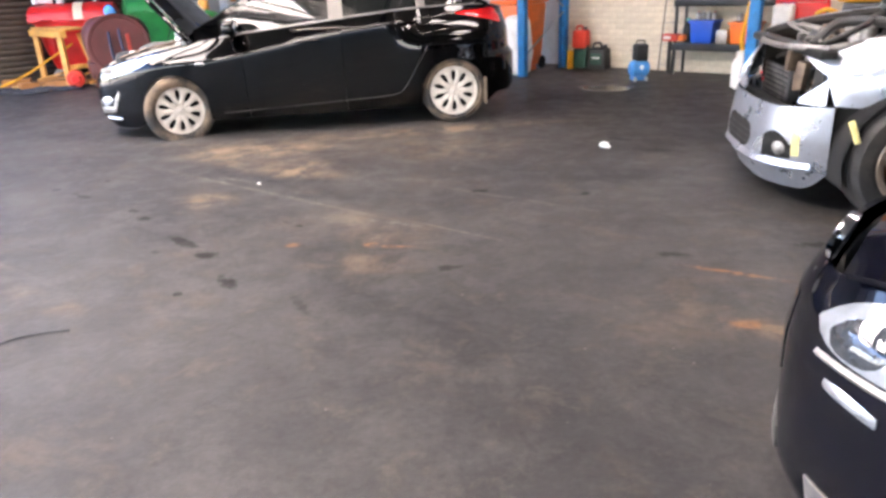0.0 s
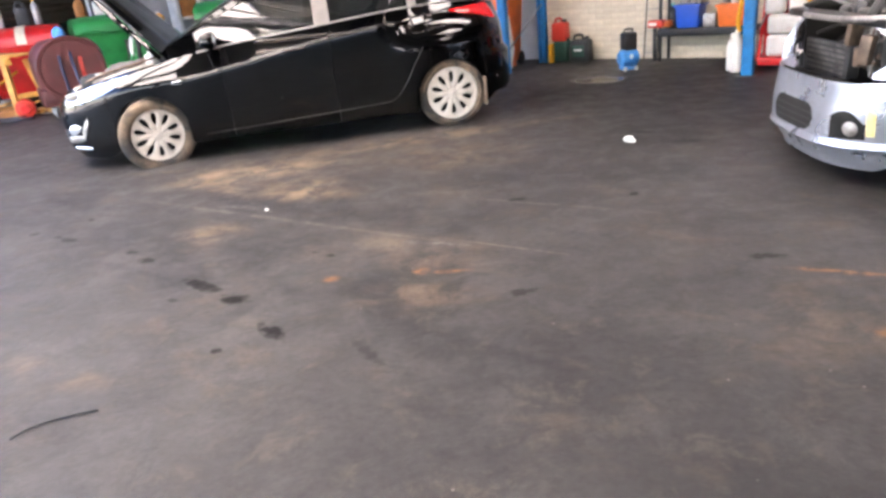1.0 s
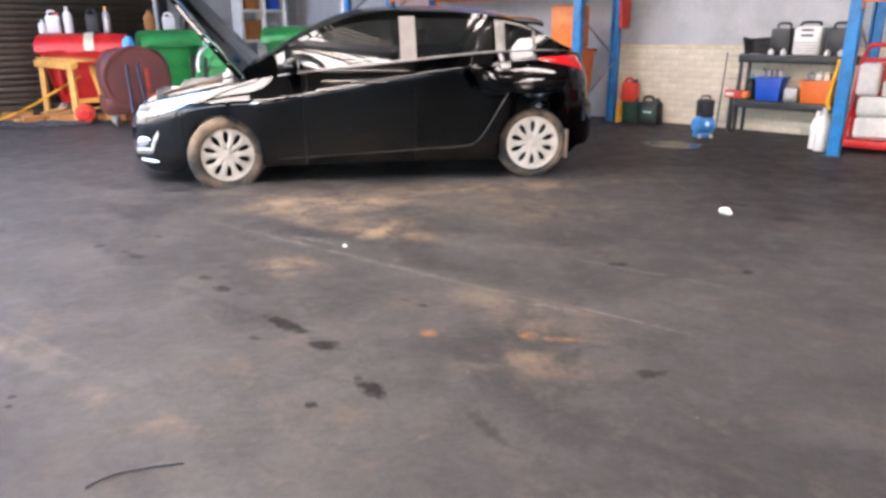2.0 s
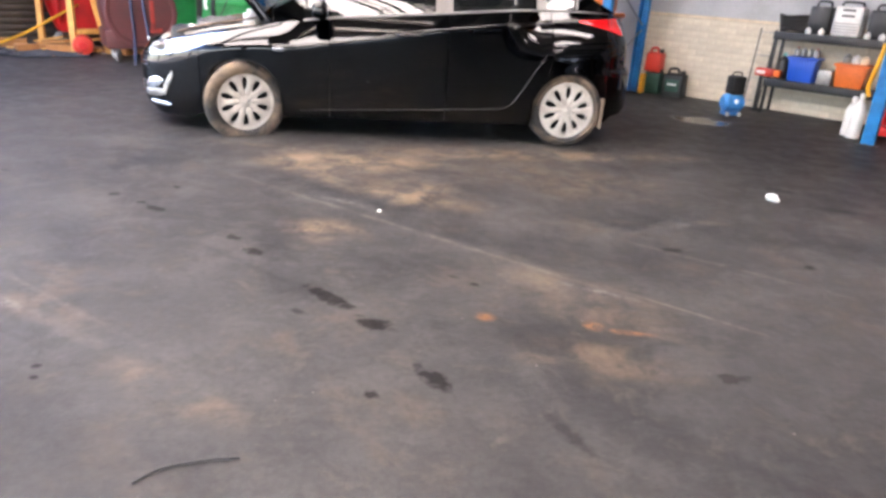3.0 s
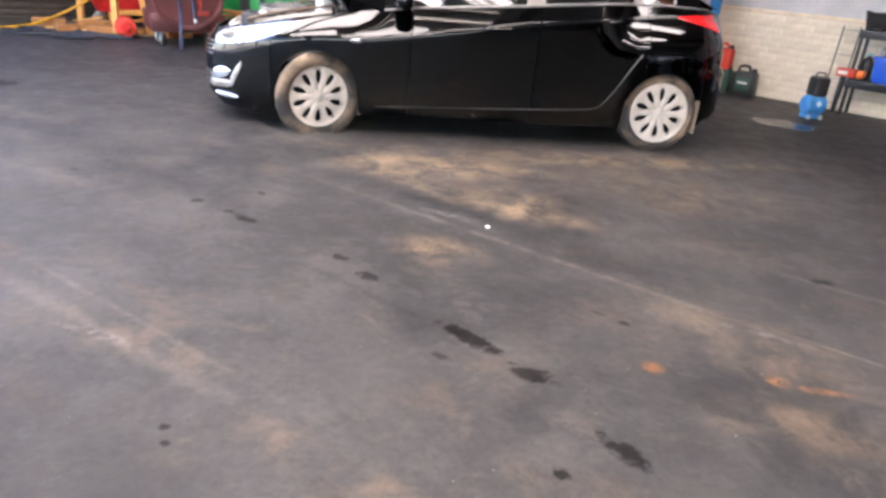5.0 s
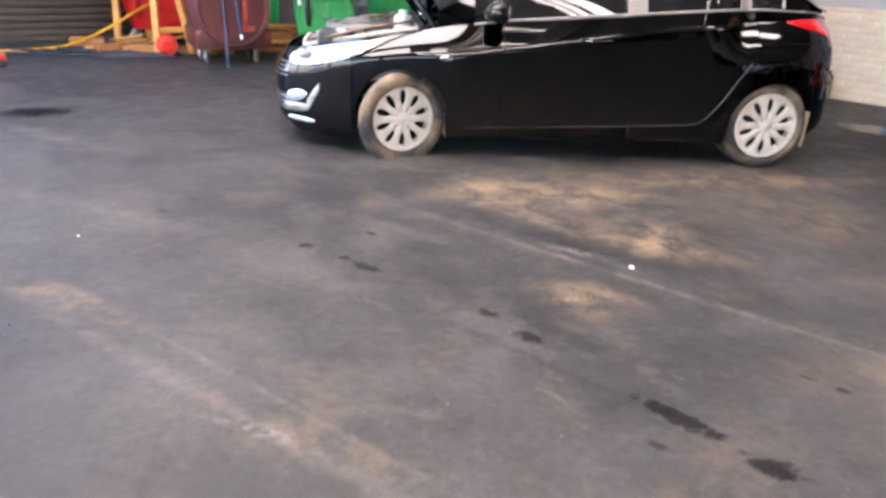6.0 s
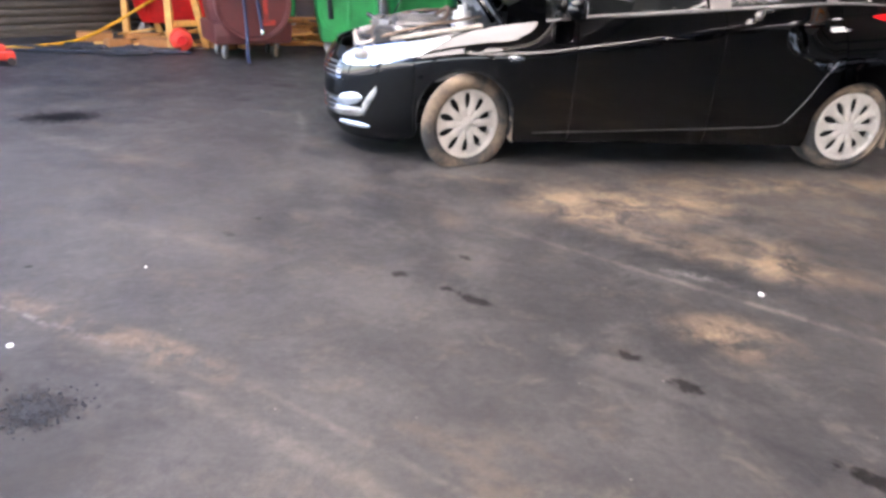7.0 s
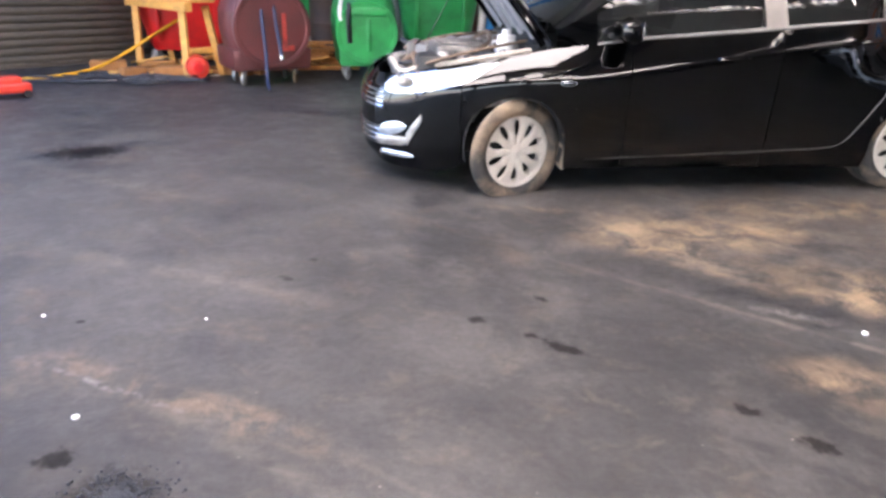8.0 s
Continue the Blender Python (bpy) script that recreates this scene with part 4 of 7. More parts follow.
    for nm, xa2, xb2, mt in (("windscreen", S.cowl, S.screen_top, M["screen"]), ("roof", S.screen_top, S.roof_end, paint), ("rear_window", S.roof_end, S.tail_x, M["glass"])):
        rows = []
        for x in lin(xa2, xb2, 16):
            half = [S.roof_point(x, t) for t in lin(1.0 if nm == "roof" else 1.03, 2.0, 10)]
            rows.append([Vector((p.x, -p.y, p.z)) for p in half] + [p for p in half[::-1][1:]])
        bm = bmesh.new()
        grid(bm, rows, 0.006)
        bmesh.ops.recalc_face_normals(bm, faces=bm.faces[:])
        part(nm, bm, mt, T)
    if S.spoiler:
        rows = []
        for x, dz in ((S.roof_end + 0.12, 0.004), (S.roof_end - 0.02, 0.010), (S.roof_end - 0.20, -0.006), (S.roof_end - 0.24, -0.02)):
            z0 = S.roof_point(S.roof_end + 0.05, 1.5).z
            rows.append([Vector((x + 0.05 * (abs(y) / 0.6) ** 2, y, z0 + dz - 0.05 * (abs(y) / 0.6) ** 3)) for y in lin(-0.58, 0.58, 12)])
        bm = bmesh.new()
        grid(bm, rows, 0.025)
        bmesh.ops.recalc_face_normals(bm, faces=bm.faces[:])
        part("spoiler", bm, paint, T)
    # seats and dashboard
    for sx, sy, wd in ((-0.05, 0.36, 0.5), (-0.05, -0.36, 0.5), (-0.95, 0, 1.25)):
        bm = bmbox((0.5, wd, 0.16), (sx + 0.1, sy, 0.5), 0.05)
        box(bm, (0.16, wd, 0.62), (sx - 0.22, sy, 0.82), 0.06, Matrix.Rotation(radians(-14), 4, "Y"))
        for hy in ((sy,) if wd < 1 else (-0.4, 0.4)):
            box(bm, (0.10, 0.26, 0.18), (sx - 0.33, hy, 1.19), 0.04, Matrix.Rotation(radians(-14), 4, "Y"))
        part("seat", bm, M["seat"], T)
    part("dashboard", bmbox((0.42, 1.36, 0.2), (S.cowl - 0.35, 0, S.zt(S.cowl) - 0.12), 0.06), M["trim"], T)
    bm = bmesh.new()
    lathe(bm, [(0.165, 0), (0.175, 0.012), (0.185, 0), (0.175, -0.012), (0.165, 0)], 28, pose(S.cowl - 0.66, -0.36, S.zt(S.cowl) - 0.06, 0, -65, 0))
    part("steering_wheel", bm, M["trim"], T)
    # bonnet
    hinge = Vector((S.cowl + 0.02, 0, S.zt(S.cowl) - 0.01))
    hx = lin(S.cowl + 0.015, S.bonnet_end, 16)
    if bonnet is not None:
        rows = []
        for x in hx:
            yh = S.skin(S.th(x), S.zt(x)).y - 0.012
            u = (x - hx[0]) / (hx[-1] - hx[0])
            rows.append([Vector((x, y * yh, S.zt(x) + 0.004 + (0.055 - 0.02 * u) * (1 - abs(y) ** 2.4) + (0.010 * math.exp(-((abs(y) - 0.62) / 0.08) ** 2)))) for y in lin(-1, 1, 20)])
        bm = bmesh.new()
        grid(bm, rows, 0.014)
        bmesh.ops.recalc_face_normals(bm, faces=bm.faces[:])
        turn = Matrix.Translation(hinge) @ Matrix.Rotation(radians(-bonnet), 4, "Y") @ Matrix.Translation(-hinge)
        bm.transform(turn)
        bon = part("bonnet", bm, paint, T, "raised black bonnet with a grey lined underside" if bonnet else "")
        if bonnet:
            bm = bmesh.new()
            inner = [[p - Vector((0, 0, 0.030)) for p in r[3:-3]] for r in rows[1:-1]]
            grid(bm, inner, 0.012)
            for y in (-0.5, -0.17, 0.17, 0.5):
                box(bm, (0.86, 0.05, 0.03), (S.cowl + 0.52, y, S.zt(S.cowl + 0.5) - 0.012), 0.01, Matrix.Rotation(radians(9), 4, "Y"))
            bmesh.ops.recalc_face_normals(bm, faces=bm.faces[:])
            bm.transform(turn)
            part("liner", bm, M["bonnet_liner"], bon, "grey ribbed bonnet liner")
            for s in (1, -1):
                rim_pts = [turn @ (r[0 if s < 0 else -1] + Vector((0, -s * 0.03, -0.035))) for r in rows[1:]]
                part("frame_rail", bmtube(rim_pts, 0.022, 6, 1), paint, bon)
            tip = turn @ (rows[-7][3] - Vector((0, 0, 0.03)))
            foot = Vector((hx[-5], -0.62, S.zt(hx[-5]) - 0.08))
            part("prop_rod", bmtube([foot, tip], 0.005, 6, 1), M["dark_steel"], T)
    # engine bay
    if bonnet != 0:
        bx0, bx1 = S.cowl + 0.02, S.L1 - 0.22
        for s in (1, -1):
            bm = bmesh.new()
            rows = [[Vector((x, s * (S.skin(S.th(x), S.zt(x)).y - o), S.zt(x) + dz)) for o, dz in ((0.013, -0.006), (0.05, -0.010), (0.075, -0.03), (0.085, -0.30))] for x in lin(bx0, bx1 - 0.02, 14)]
            grid(bm, rows, 0.006)
            bmesh.ops.recalc_face_normals(bm, faces=bm.faces[:])
            part("inner_wing", bm, S.bay_edge, T)
        part("bulkhead", bmbox((0.03, 1.36, 0.5), (bx0 - 0.01, 0, 0.66), 0.01), M["engine_dark"], T)
        part("bay_floor", bmbox((bx1 - bx0, 1.24, 0.03), ((bx0 + bx1) / 2, 0, 0.36), 0.005), M["well"], T)
        zf = S.zt(bx1) - 0.01
        part("slam_panel", bmbox((0.09, 1.30, 0.045), (bx1 - 0.02, 0, zf - 0.03), 0.012), S.bay_edge, T)
        if not S.stripped:
            part("radiator", bmbox((0.05, 0.72, 0.36), (bx1 - 0.02, 0, zf - 0.25), 0.008), M["engine_dark"], T)
            seal = [Vector((x, S.skin(S.th(x), S.zt(x)).y - 0.06, S.zt(x) + 0.012)) for x in lin(bx0 + 0.12, bx1 - 0.12, 10)] + [Vector((bx1 - 0.02, 0.48, zf + 0.012)), Vector((bx1 + 0.01, 0.2, zf + 0.016)), Vector((bx1 + 0.01, -0.2, zf + 0.016))]
            part("bonnet_seal", bmtube(seal, 0.016, 8, 3), M["dusty_seal"], T, "dusty pale seal round the engine bay")
        xm = (bx0 + bx1) / 2
        eng = bmbox((0.40, 0.62, 0.40), (xm + 0.02, 0.05, 0.58), 0.04)
        box(eng, (0.3, 0.25, 0.3), (xm, -0.40, 0.52), 0.05)
        part("engine_block", eng, M["engine"], T)
        cov = bmbox((0.36, 0.50, 0.07), (xm + 0.02, 0.05, 0.80), 0.03, segs=3)
        for k in range(4):
            box(cov, (0.30, 0.03, 0.02), (xm + 0.02, -0.10 + 0.1 * k, 0.84), 0.006)
        part("engine_cover", cov, M["alloy"] if S.stripped else M["engine"], T)
        bat = bmbox((0.18, 0.25, 0.20), (xm - 0.06, 0.50, 0.72), 0.012)
        part("battery", bat, M["black_plastic"], T)
        part("air_box", bmbox((0.26, 0.24, 0.22), (xm + 0.22, 0.46, 0.70), 0.04), M["engine_dark"], T)
        for s in (1, -1):
            bm = bmesh.new()
            lathe(bm, [(0, 0.05), (0.03, 0.05), (0.035, 0.02), (0.09, 0.012), (0.11, -0.02), (0.12, -0.25)], 24, pose(bx0 + 0.22, s * 0.58, S.zt(bx0 + 0.22) - 0.05))
            part("strut_tower", bm, S.bay_edge, T)
        bm = bmesh.new()
        lathe(bm, [(0, 0.09), (0.03, 0.09), (0.03, 0.06), (0.06, 0.055), (0.065, -0.05), (0, -0.06)], 20, pose(bx0 + 0.2, 0.34, 0.86))
        part("coolant_tank", bm, M["white"], T)
        for pts, r in ((((xm + 0.2, 0.3, 0.72), (xm + 0.3, 0.0, 0.74), (bx1 - 0.08, -0.3, 0.66)), 0.022), (((xm - 0.1, -0.3, 0.8), (xm - 0.2, -0.1, 0.9), (xm - 0.15, 0.25, 0.86), (xm, 0.42, 0.8)), 0.015),
                       (((bx0 + 0.05, -0.5, 0.86), (xm, -0.45, 0.84), (bx1 - 0.1, -0.5, 0.74)), 0.012), (((bx1 - 0.1, 0.55, 0.74), (xm + 0.1, 0.62, 0.82), (bx0 + 0.1, 0.5, 0.9)), 0.010)):
            part("hose", bmtube(pts, r), M["black_plastic"] if S.stripped else M["engine_brown"], T)
    for (side, steer, flat, hz) in wheels:
        for xw in (S.xf, S.xr):
            fr = xw == S.xf
            wheel(T, xw, side * (S.W - 0.03 if not (fr and steer) else S.W - 0.055), hz if (flat and fr) else S.hub, S.r + (0.010 if flat and fr else 0), S.rim_r, side, steer if fr else 0, S.style, S.rim_m, S.tyre_m, flat=flat and fr)
    return T


def strip(S, T, name, pts, width, off, material, label="", parent=None):
    """a thin raised line over the skin, through (th, z) points"""
    rows = []
    for th, z in pts:
        rows.append([S.skin(th, z - width / 2, off * 0.4), S.skin(th, z, off), S.skin(th, z + width / 2, off * 0.4)])
    bm = bmesh.new()
    grid(bm, rows, 0.006)
    bmesh.ops.recalc_face_normals(bm, faces=bm.faces[:])
    return part(name, bm, material, parent or T, label)


def patch_part(S, T, name, ths, zlo, zhi, material, off=0.006, thick=0.012, label="", parent=None, rows=6, bulge=0.008, taper=0):
    """a lamp or opening laid on the skin: zlo, zhi as functions of u in 0..1"""
    grid_rows = []
    n = len(ths) - 1
    for i, th in enumerate(ths):
        u = i / n
        a, b = zlo(u), zhi(u)
        if taper:
            k = max(0.03, 1 - abs(2 * u - 1) ** taper)
            a, b = (a + b) / 2 - (b - a) / 2 * k, (a + b) / 2 + (b - a) / 2 * k
        e = math.sin(math.pi * min(1, max(0, u))) ** 0.5
        grid_rows.append([S.skin(th, a + (b - a) * k / rows, off + bulge * e * math.sin(math.pi * k / rows)) for k in range(rows + 1)])
    bm = bmesh.new()
    grid(bm, grid_rows, thick)
    bmesh.ops.recalc_face_normals(bm, faces=bm.faces[:])
    return part(name, bm, material, parent or T, label)


def mirror(T, S, x, s, paint):
    z = S.zt(x) + 0.05
    y = S.skin(S.th(x), S.zt(x)).y
    bm = bmbox((0.12, 0.21, 0.145), (x - 0.03, s * (y + 0.13), z + 0.03), 0.045, segs=4)
    for v in bm.verts:
        if v.co.x > x - 0.03:
            v.co.z = z + 0.03 + (v.co.z - z - 0.03) * 0.8
    mi = part("wing_mirror", bm, paint, T)
    part("mirror_arm", bmbox((0.06, 0.10, 0.03), (x, s * (y + 0.02), z - 0.01), 0.012), M["trim"], mi)
    part("mirror_glass", bmbox((0.004, 0.17, 0.11), (x - 0.092, s * (y + 0.13), z + 0.03), 0.001), M["chrome"], mi)


def handle(T, S, x, s, z, m):
    rows = []
    p0 = S.skin(S.th(x + 0.1, s), z)
    p1 = S.skin(S.th(x - 0.1, s), z + 0.01)
    o = Vector((0, s * 0.028, 0))
    h = part("door_handle", bmtube([p0, p0.lerp(p1, 0.12) + o, p0.lerp(p1, 0.5) + o * 1.1, p0.lerp(p1, 0.88) + o, p1], 0.012, 8), m, T)


def ease(a, b, v):
    k = max(0.0, min(1.0, (v - a) / (b - a)))
    return k * k * (3 - 2 * k)


class HatchShape(Shape):
    """the hatchback's flank, given by how far its skin tilts up at each place"""

    def crease_at(self, x):
        return curve_table(self.crease, x)

    def tilt(self, x, z, zc, zt):
        low = -3.0 - 14.0 * (1 - ease(0.20, 0.32, z))
        s = ease(zc - 0.010, zc + 0.012, z)
        f = ease(0.80, 1.15, x)
        u = max(0.0, min(1.0, (z - zc) / max(0.03, zt - zc)))
        p = low * (1 - s) + (30.0 * (1 - f) + (23.0 + 31.0 * u) * f) * s
        h = ease(0.70, 1.05, -x)
        if h > 0:                       # the haunch swells out over the rear wheel, under the shoulder line
            k = ease(0.715, 0.75, z)
            v = max(0.0, min(1.0, (z - 0.735) / 0.225))
            q = low * (1 - k) + (6.0 + 38.0 * v) * k
            p = p * (1 - h) + (q * (1 - s) + 22.0 * s) * h
        return p

    def side_off(self, x, z):
        if x not in self.made:
            zc, zt, n, dz = self.crease_at(x), self.zt(x), 240, 0.005
            table = [0.0]
            for k in range(n):
                table.append(table[-1] - dz * math.tan(radians(self.tilt(x, 0.05 + dz * (k + 0.5), zc, zt))))
            mid = table[100]
            flare = 0.032 * sum(math.exp(-((x - xw) / 0.50) ** 4) for xw in (self.xf, self.xr))
            self.made[x] = [v - mid + flare for v in table]
        t = max(0.0, min(239.0, (z - 0.05) / 0.005))
        i = int(t)
        tab = self.made[x]
        return tab[i] + (tab[i + 1] - tab[i]) * (t - i)

    def roof_point(self, x, t):
        """side glass bent as one barrel: its reach depends on the height above all"""
        zb = self.zt(x)
        ze, zc = max(curve_table(self.zre, x), zb + 0.004), curve_table(self.crown, x)
        glass = lambda z: 0.80 - 0.30 * (z - 0.96) - 0.28 * (z - 0.96) ** 2 - 0.020 * (x + 0.1) ** 2 - 0.05 * ease(0.7, 1.6, -x)
        lap = self.skin(self.th(x), zb).y - glass(zb)
        if t <= 1:
            z = zb + (ze - zb) * t
            return Vector((x, glass(z) + lap * max(0.0, 1 - (z - zb) / 0.35), z))
        u = t - 1
        return Vector((x, glass(ze) * (1 - u), ze + zc * (1 - (1 - u) ** 2.2)))

    def heights(self, x, a, b, rows):
        """rows of vertices, drawn together round the shoulder line"""
        zc = self.crease_at(x)
        if a < zc - 0.05 and b > zc + 0.05:
            return lin(a, zc - 0.010, 15) + lin(zc + 0.001, zc + 0.012, 1) + lin(zc + 0.024, b, 12)
        return lin(a, b, 30)

    def zb(self, th):
        x = self.plan(th)[0]
        return max(Shape.zb(self, th) - 0.025 * ease(1.60, 1.75, x), 0.165 + 0.085 * ease(1.66, 1.80, -x)) if x < 0 else Shape.zb(self, th) - 0.02 * ease(1.66, 1.80, x)


# the black hatchback with its bonnet up
HATCH = HatchShape(L1=2.24, L2=2.00, W=0.875, nf=3.4, nr=4.2, xf=1.325, xr=-1.325, R=0.312, hub=0.300, r=0.314, rim_r=0.234, sill=0.165,
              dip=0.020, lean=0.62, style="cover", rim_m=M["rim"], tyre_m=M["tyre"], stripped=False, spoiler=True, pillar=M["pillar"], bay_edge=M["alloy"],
              crease=[(-2.1, 1.03), (-1.43, 1.02), (-0.9, 0.975), (-0.6, 0.943), (-0.15, 0.887), (0.29, 0.808), (0.73, 0.74), (0.98, 0.70), (1.15, 0.705), (1.40, 0.69), (1.55, 0.665), (1.68, 0.635), (2.2, 0.58)],
              top=[(-2.1, 1.03), (-1.7, 1.085), (-1.2, 1.085), (-0.84, 1.07), (-0.4, 1.03), (-0.11, 1.0), (0.27, 0.965), (0.6, 0.94), (0.95, 0.895), (1.15, 0.86), (1.325, 0.835), (1.5, 0.80), (1.7, 0.755), (2.0, 0.70), (2.2, 0.655)],
              front=[(0.10, -0.09), (0.20, -0.01), (0.40, 0.0), (0.52, -0.01), (0.60, -0.04), (0.66, -0.08), (0.76, -0.18)],
              rear=[(0.15, -0.08), (0.3, 0.0), (0.6, 0.0), (0.66, -0.05), (0.85, -0.06), (1.05, -0.12)],
              doors=(0.66, -0.28, -1.14), cowl=1.10, tail_x=-1.72, screen_top=0.22, roof_end=-1.27, bonnet_end=2.03,
              windows=[(0.86, -0.17), (-0.31, -1.00), (-1.09, -1.36)],
              zre=[(1.18, 0.93), (0.9, 1.085), (0.68, 1.205), (0.34, 1.355), (0.1, 1.40), (-0.2, 1.422), (-0.66, 1.415), (-1.0, 1.385), (-1.25, 1.335), (-1.45, 1.235), (-1.63, 1.12), (-1.72, 1.07)],
              yr=[(1.18, 0.77), (0.6, 0.69), (0, 0.625), (-1, 0.61), (-1.3, 0.60), (-1.72, 0.66)],
              crown=[(1.18, 0.05), (0.4, 0.07), (-0.4, 0.06), (-1.3, 0.05), (-1.72, 0.03)], arches=(1.34, -1.318))
HATCH_POSE = pose(-1.57, 7.90, 0, 0, 0, 186.6)
hatch = car("hatchback_car", "glossy black five-door hatchback, bonnet raised, front tyre flat", HATCH_POSE, HATCH, M["black_paint"],
            [(1, 20, True, 0.266), (-1, 25, False, 0.300)], 61)


def hatch_details(S, T):
    for s in (1, -1):
        # headlamp sweeping back over the corner, along the bonnet's edge
        ths = [s * v for v in lin(0.40, S.th(1.46), 30)]
        hl = patch_part(S, T, "headlamp", ths, lambda u: 0.572 + 0.085 * u ** 1.5 + 0.115 * u ** 5, lambda u: S.zt(S.plan(0.40 + (S.th(1.46) - 0.40) * u)[0]) - 0.014, M["lamp_clear"], label="clear swept-back headlamp", taper=9, bulge=0.005)
        for th in (0.55, 0.78):
            p = S.skin(s * th, 0.645, 0.012)
            bm = bmesh.new()
            lathe(bm, [(0, 0.008), (0.03, 0.006), (0.042, 0.0), (0.046, -0.02)], 20, Matrix.Translation(p) @ pose(0, 0, 0, 0, 80, math.degrees(s * th)))
            part("bulb_lens", bm, M["chrome"], hl)
        for th, z, r in ((0.50, 0.640, 0.050), (0.70, 0.645, 0.055)):
            ring = [S.skin(s * (th + r * 0.9 * math.cos(a)), z + r * math.sin(a), 0.013) for a in lin(0, 2 * math.pi, 20)]
            part("lamp_ring", bmtube(ring, 0.009, 6, 1), M["lamp_dark"], hl)
        # fog lamp in the crook of a hooked bright bezel
        span = lambda xa, xb, n: [s * v for v in lin(S.th(xa), S.th(xb), n)]
        fl = patch_part(S, T, "fog_lamp", span(2.15, 1.985, 12), lambda u: 0.300 + 0.045 * u, lambda u: 0.352 + 0.070 * u ** 0.7, M["lamp_clear"], label="clear fog lamp", taper=3, off=0.008)
        hook = patch_part(S, T, "bezel", span(2.175, 1.975, 14), lambda u: 0.243 + 0.020 * u, lambda u: 0.290 + 0.028 * u, M["alloy"], off=0.006, bulge=0.006, taper=8, label="hooked satin bezel round the fog lamp")
        patch_part(S, T, "bezel_tip", span(1.985, 1.895, 8), lambda u: 0.262 + 0.165 * u, lambda u: 0.340 + 0.128 * u, M["alloy"], off=0.006, bulge=0.004, parent=hook)
        patch_part(S, T, "daytime_lamp", span(2.15, 1.95, 12), lambda u: 0.178 + 0.006 * u, lambda u: 0.208 - 0.006 * u, M["lamp_clear"], taper=4, label="low clear lamp strip")
        # tail lamp wedge
        ths = [s * v for v in lin(S.th(-1.40), 2.72, 18)]
        tl = patch_part(S, T, "tail_lamp", ths, lambda u: 1.0 - 0.12 * u, lambda u: 1.022 + 0.025 * u, M["lamp_red"], off=0.004, bulge=0.014, label="red wedge tail lamp", taper=8)
        # grey strips painted as the doors' lit lower edge, up round the rear arch
        edge = [(0.90, 0.227), (0.06, 0.260), (-0.45, 0.283), (-0.66, 0.294), (-0.80, 0.320), (-0.90, 0.435), (-1.00, 0.61), (-1.085, 0.745)]
        low = [(S.th(p.x, s), p.y) for p in smooth_path([(x, z, 0) for x, z in edge], 6)]
        strip(S, T, "door_edge_glint", low[:26], 0.010, 0.007, M["edge_glint"], label="raised grey strip painted as the lit lower door edge")
        strip(S, T, "rear_door_glint", low[25:], 0.006, 0.010, M["edge_glint"])
        handle(T, S, 0.03, s, 0.845, M["black_paint"])
        handle(T, S, -0.90, s, 0.955, M["black_paint"])
        mirror(T, S, 0.76, s, M["black_paint"])
        patch_part(S, T, "side_repeater", [s * S.th(x) for x in lin(1.09, 1.00, 6)], lambda u: 0.683, lambda u: 0.702, M["lamp_dark"], bulge=0.008, taper=4)
        for xm in (S.arches[0] - S.R - 0.010, S.arches[1] - S.R - 0.012):
            part("mud_flap", bmbox((0.022, 0.13, 0.26), (xm, s * (S.W - 0.105), 0.28), 0.008), M["flap"], T, "dusty mud flap behind the wheel")
    gr = patch_part(S, T, "grille", lin(-0.44, 0.44, 16), lambda u: 0.46, lambda u: 0.60, M["gloss_trim"], off=0.003, bulge=0.004, label="black grille with chrome slats")
    for z in (0.485, 0.515, 0.545, 0.575):
        strip(S, T, "slat", [(th, z) for th in lin(-0.42, 0.42, 14)], 0.019, 0.018, M["chrome"], parent=gr)
    lg = patch_part(S, T, "lower_grille", lin(-0.5, 0.5, 16), lambda u: 0.24, lambda u: 0.36, M["trim"], off=0.003, bulge=0.004)
    for z in (0.265, 0.30, 0.335):
        strip(S, T, "slat", [(th, z) for th in lin(-0.48, 0.48, 14)], 0.016, 0.016, M["chrome"], parent=lg)
    # wiper over the scuttle
    part("scuttle", bmbox((0.12, 1.30, 0.03), (S.cowl + 0.05, 0, S.zt(S.cowl) + 0.0), 0.01), M["trim"], T)
    for y in (0.45, -0.15):
        part("wiper", bmtube([(S.cowl + 0.02, y, S.zt(S.cowl) + 0.03), (S.cowl - 0.10, y - 0.3, S.zt(S.cowl) + 0.11), (S.cowl - 0.12, y - 0.52, S.zt(S.cowl) + 0.115)], 0.008, 6), M["trim"], T)


hatch_details(HATCH, hatch)


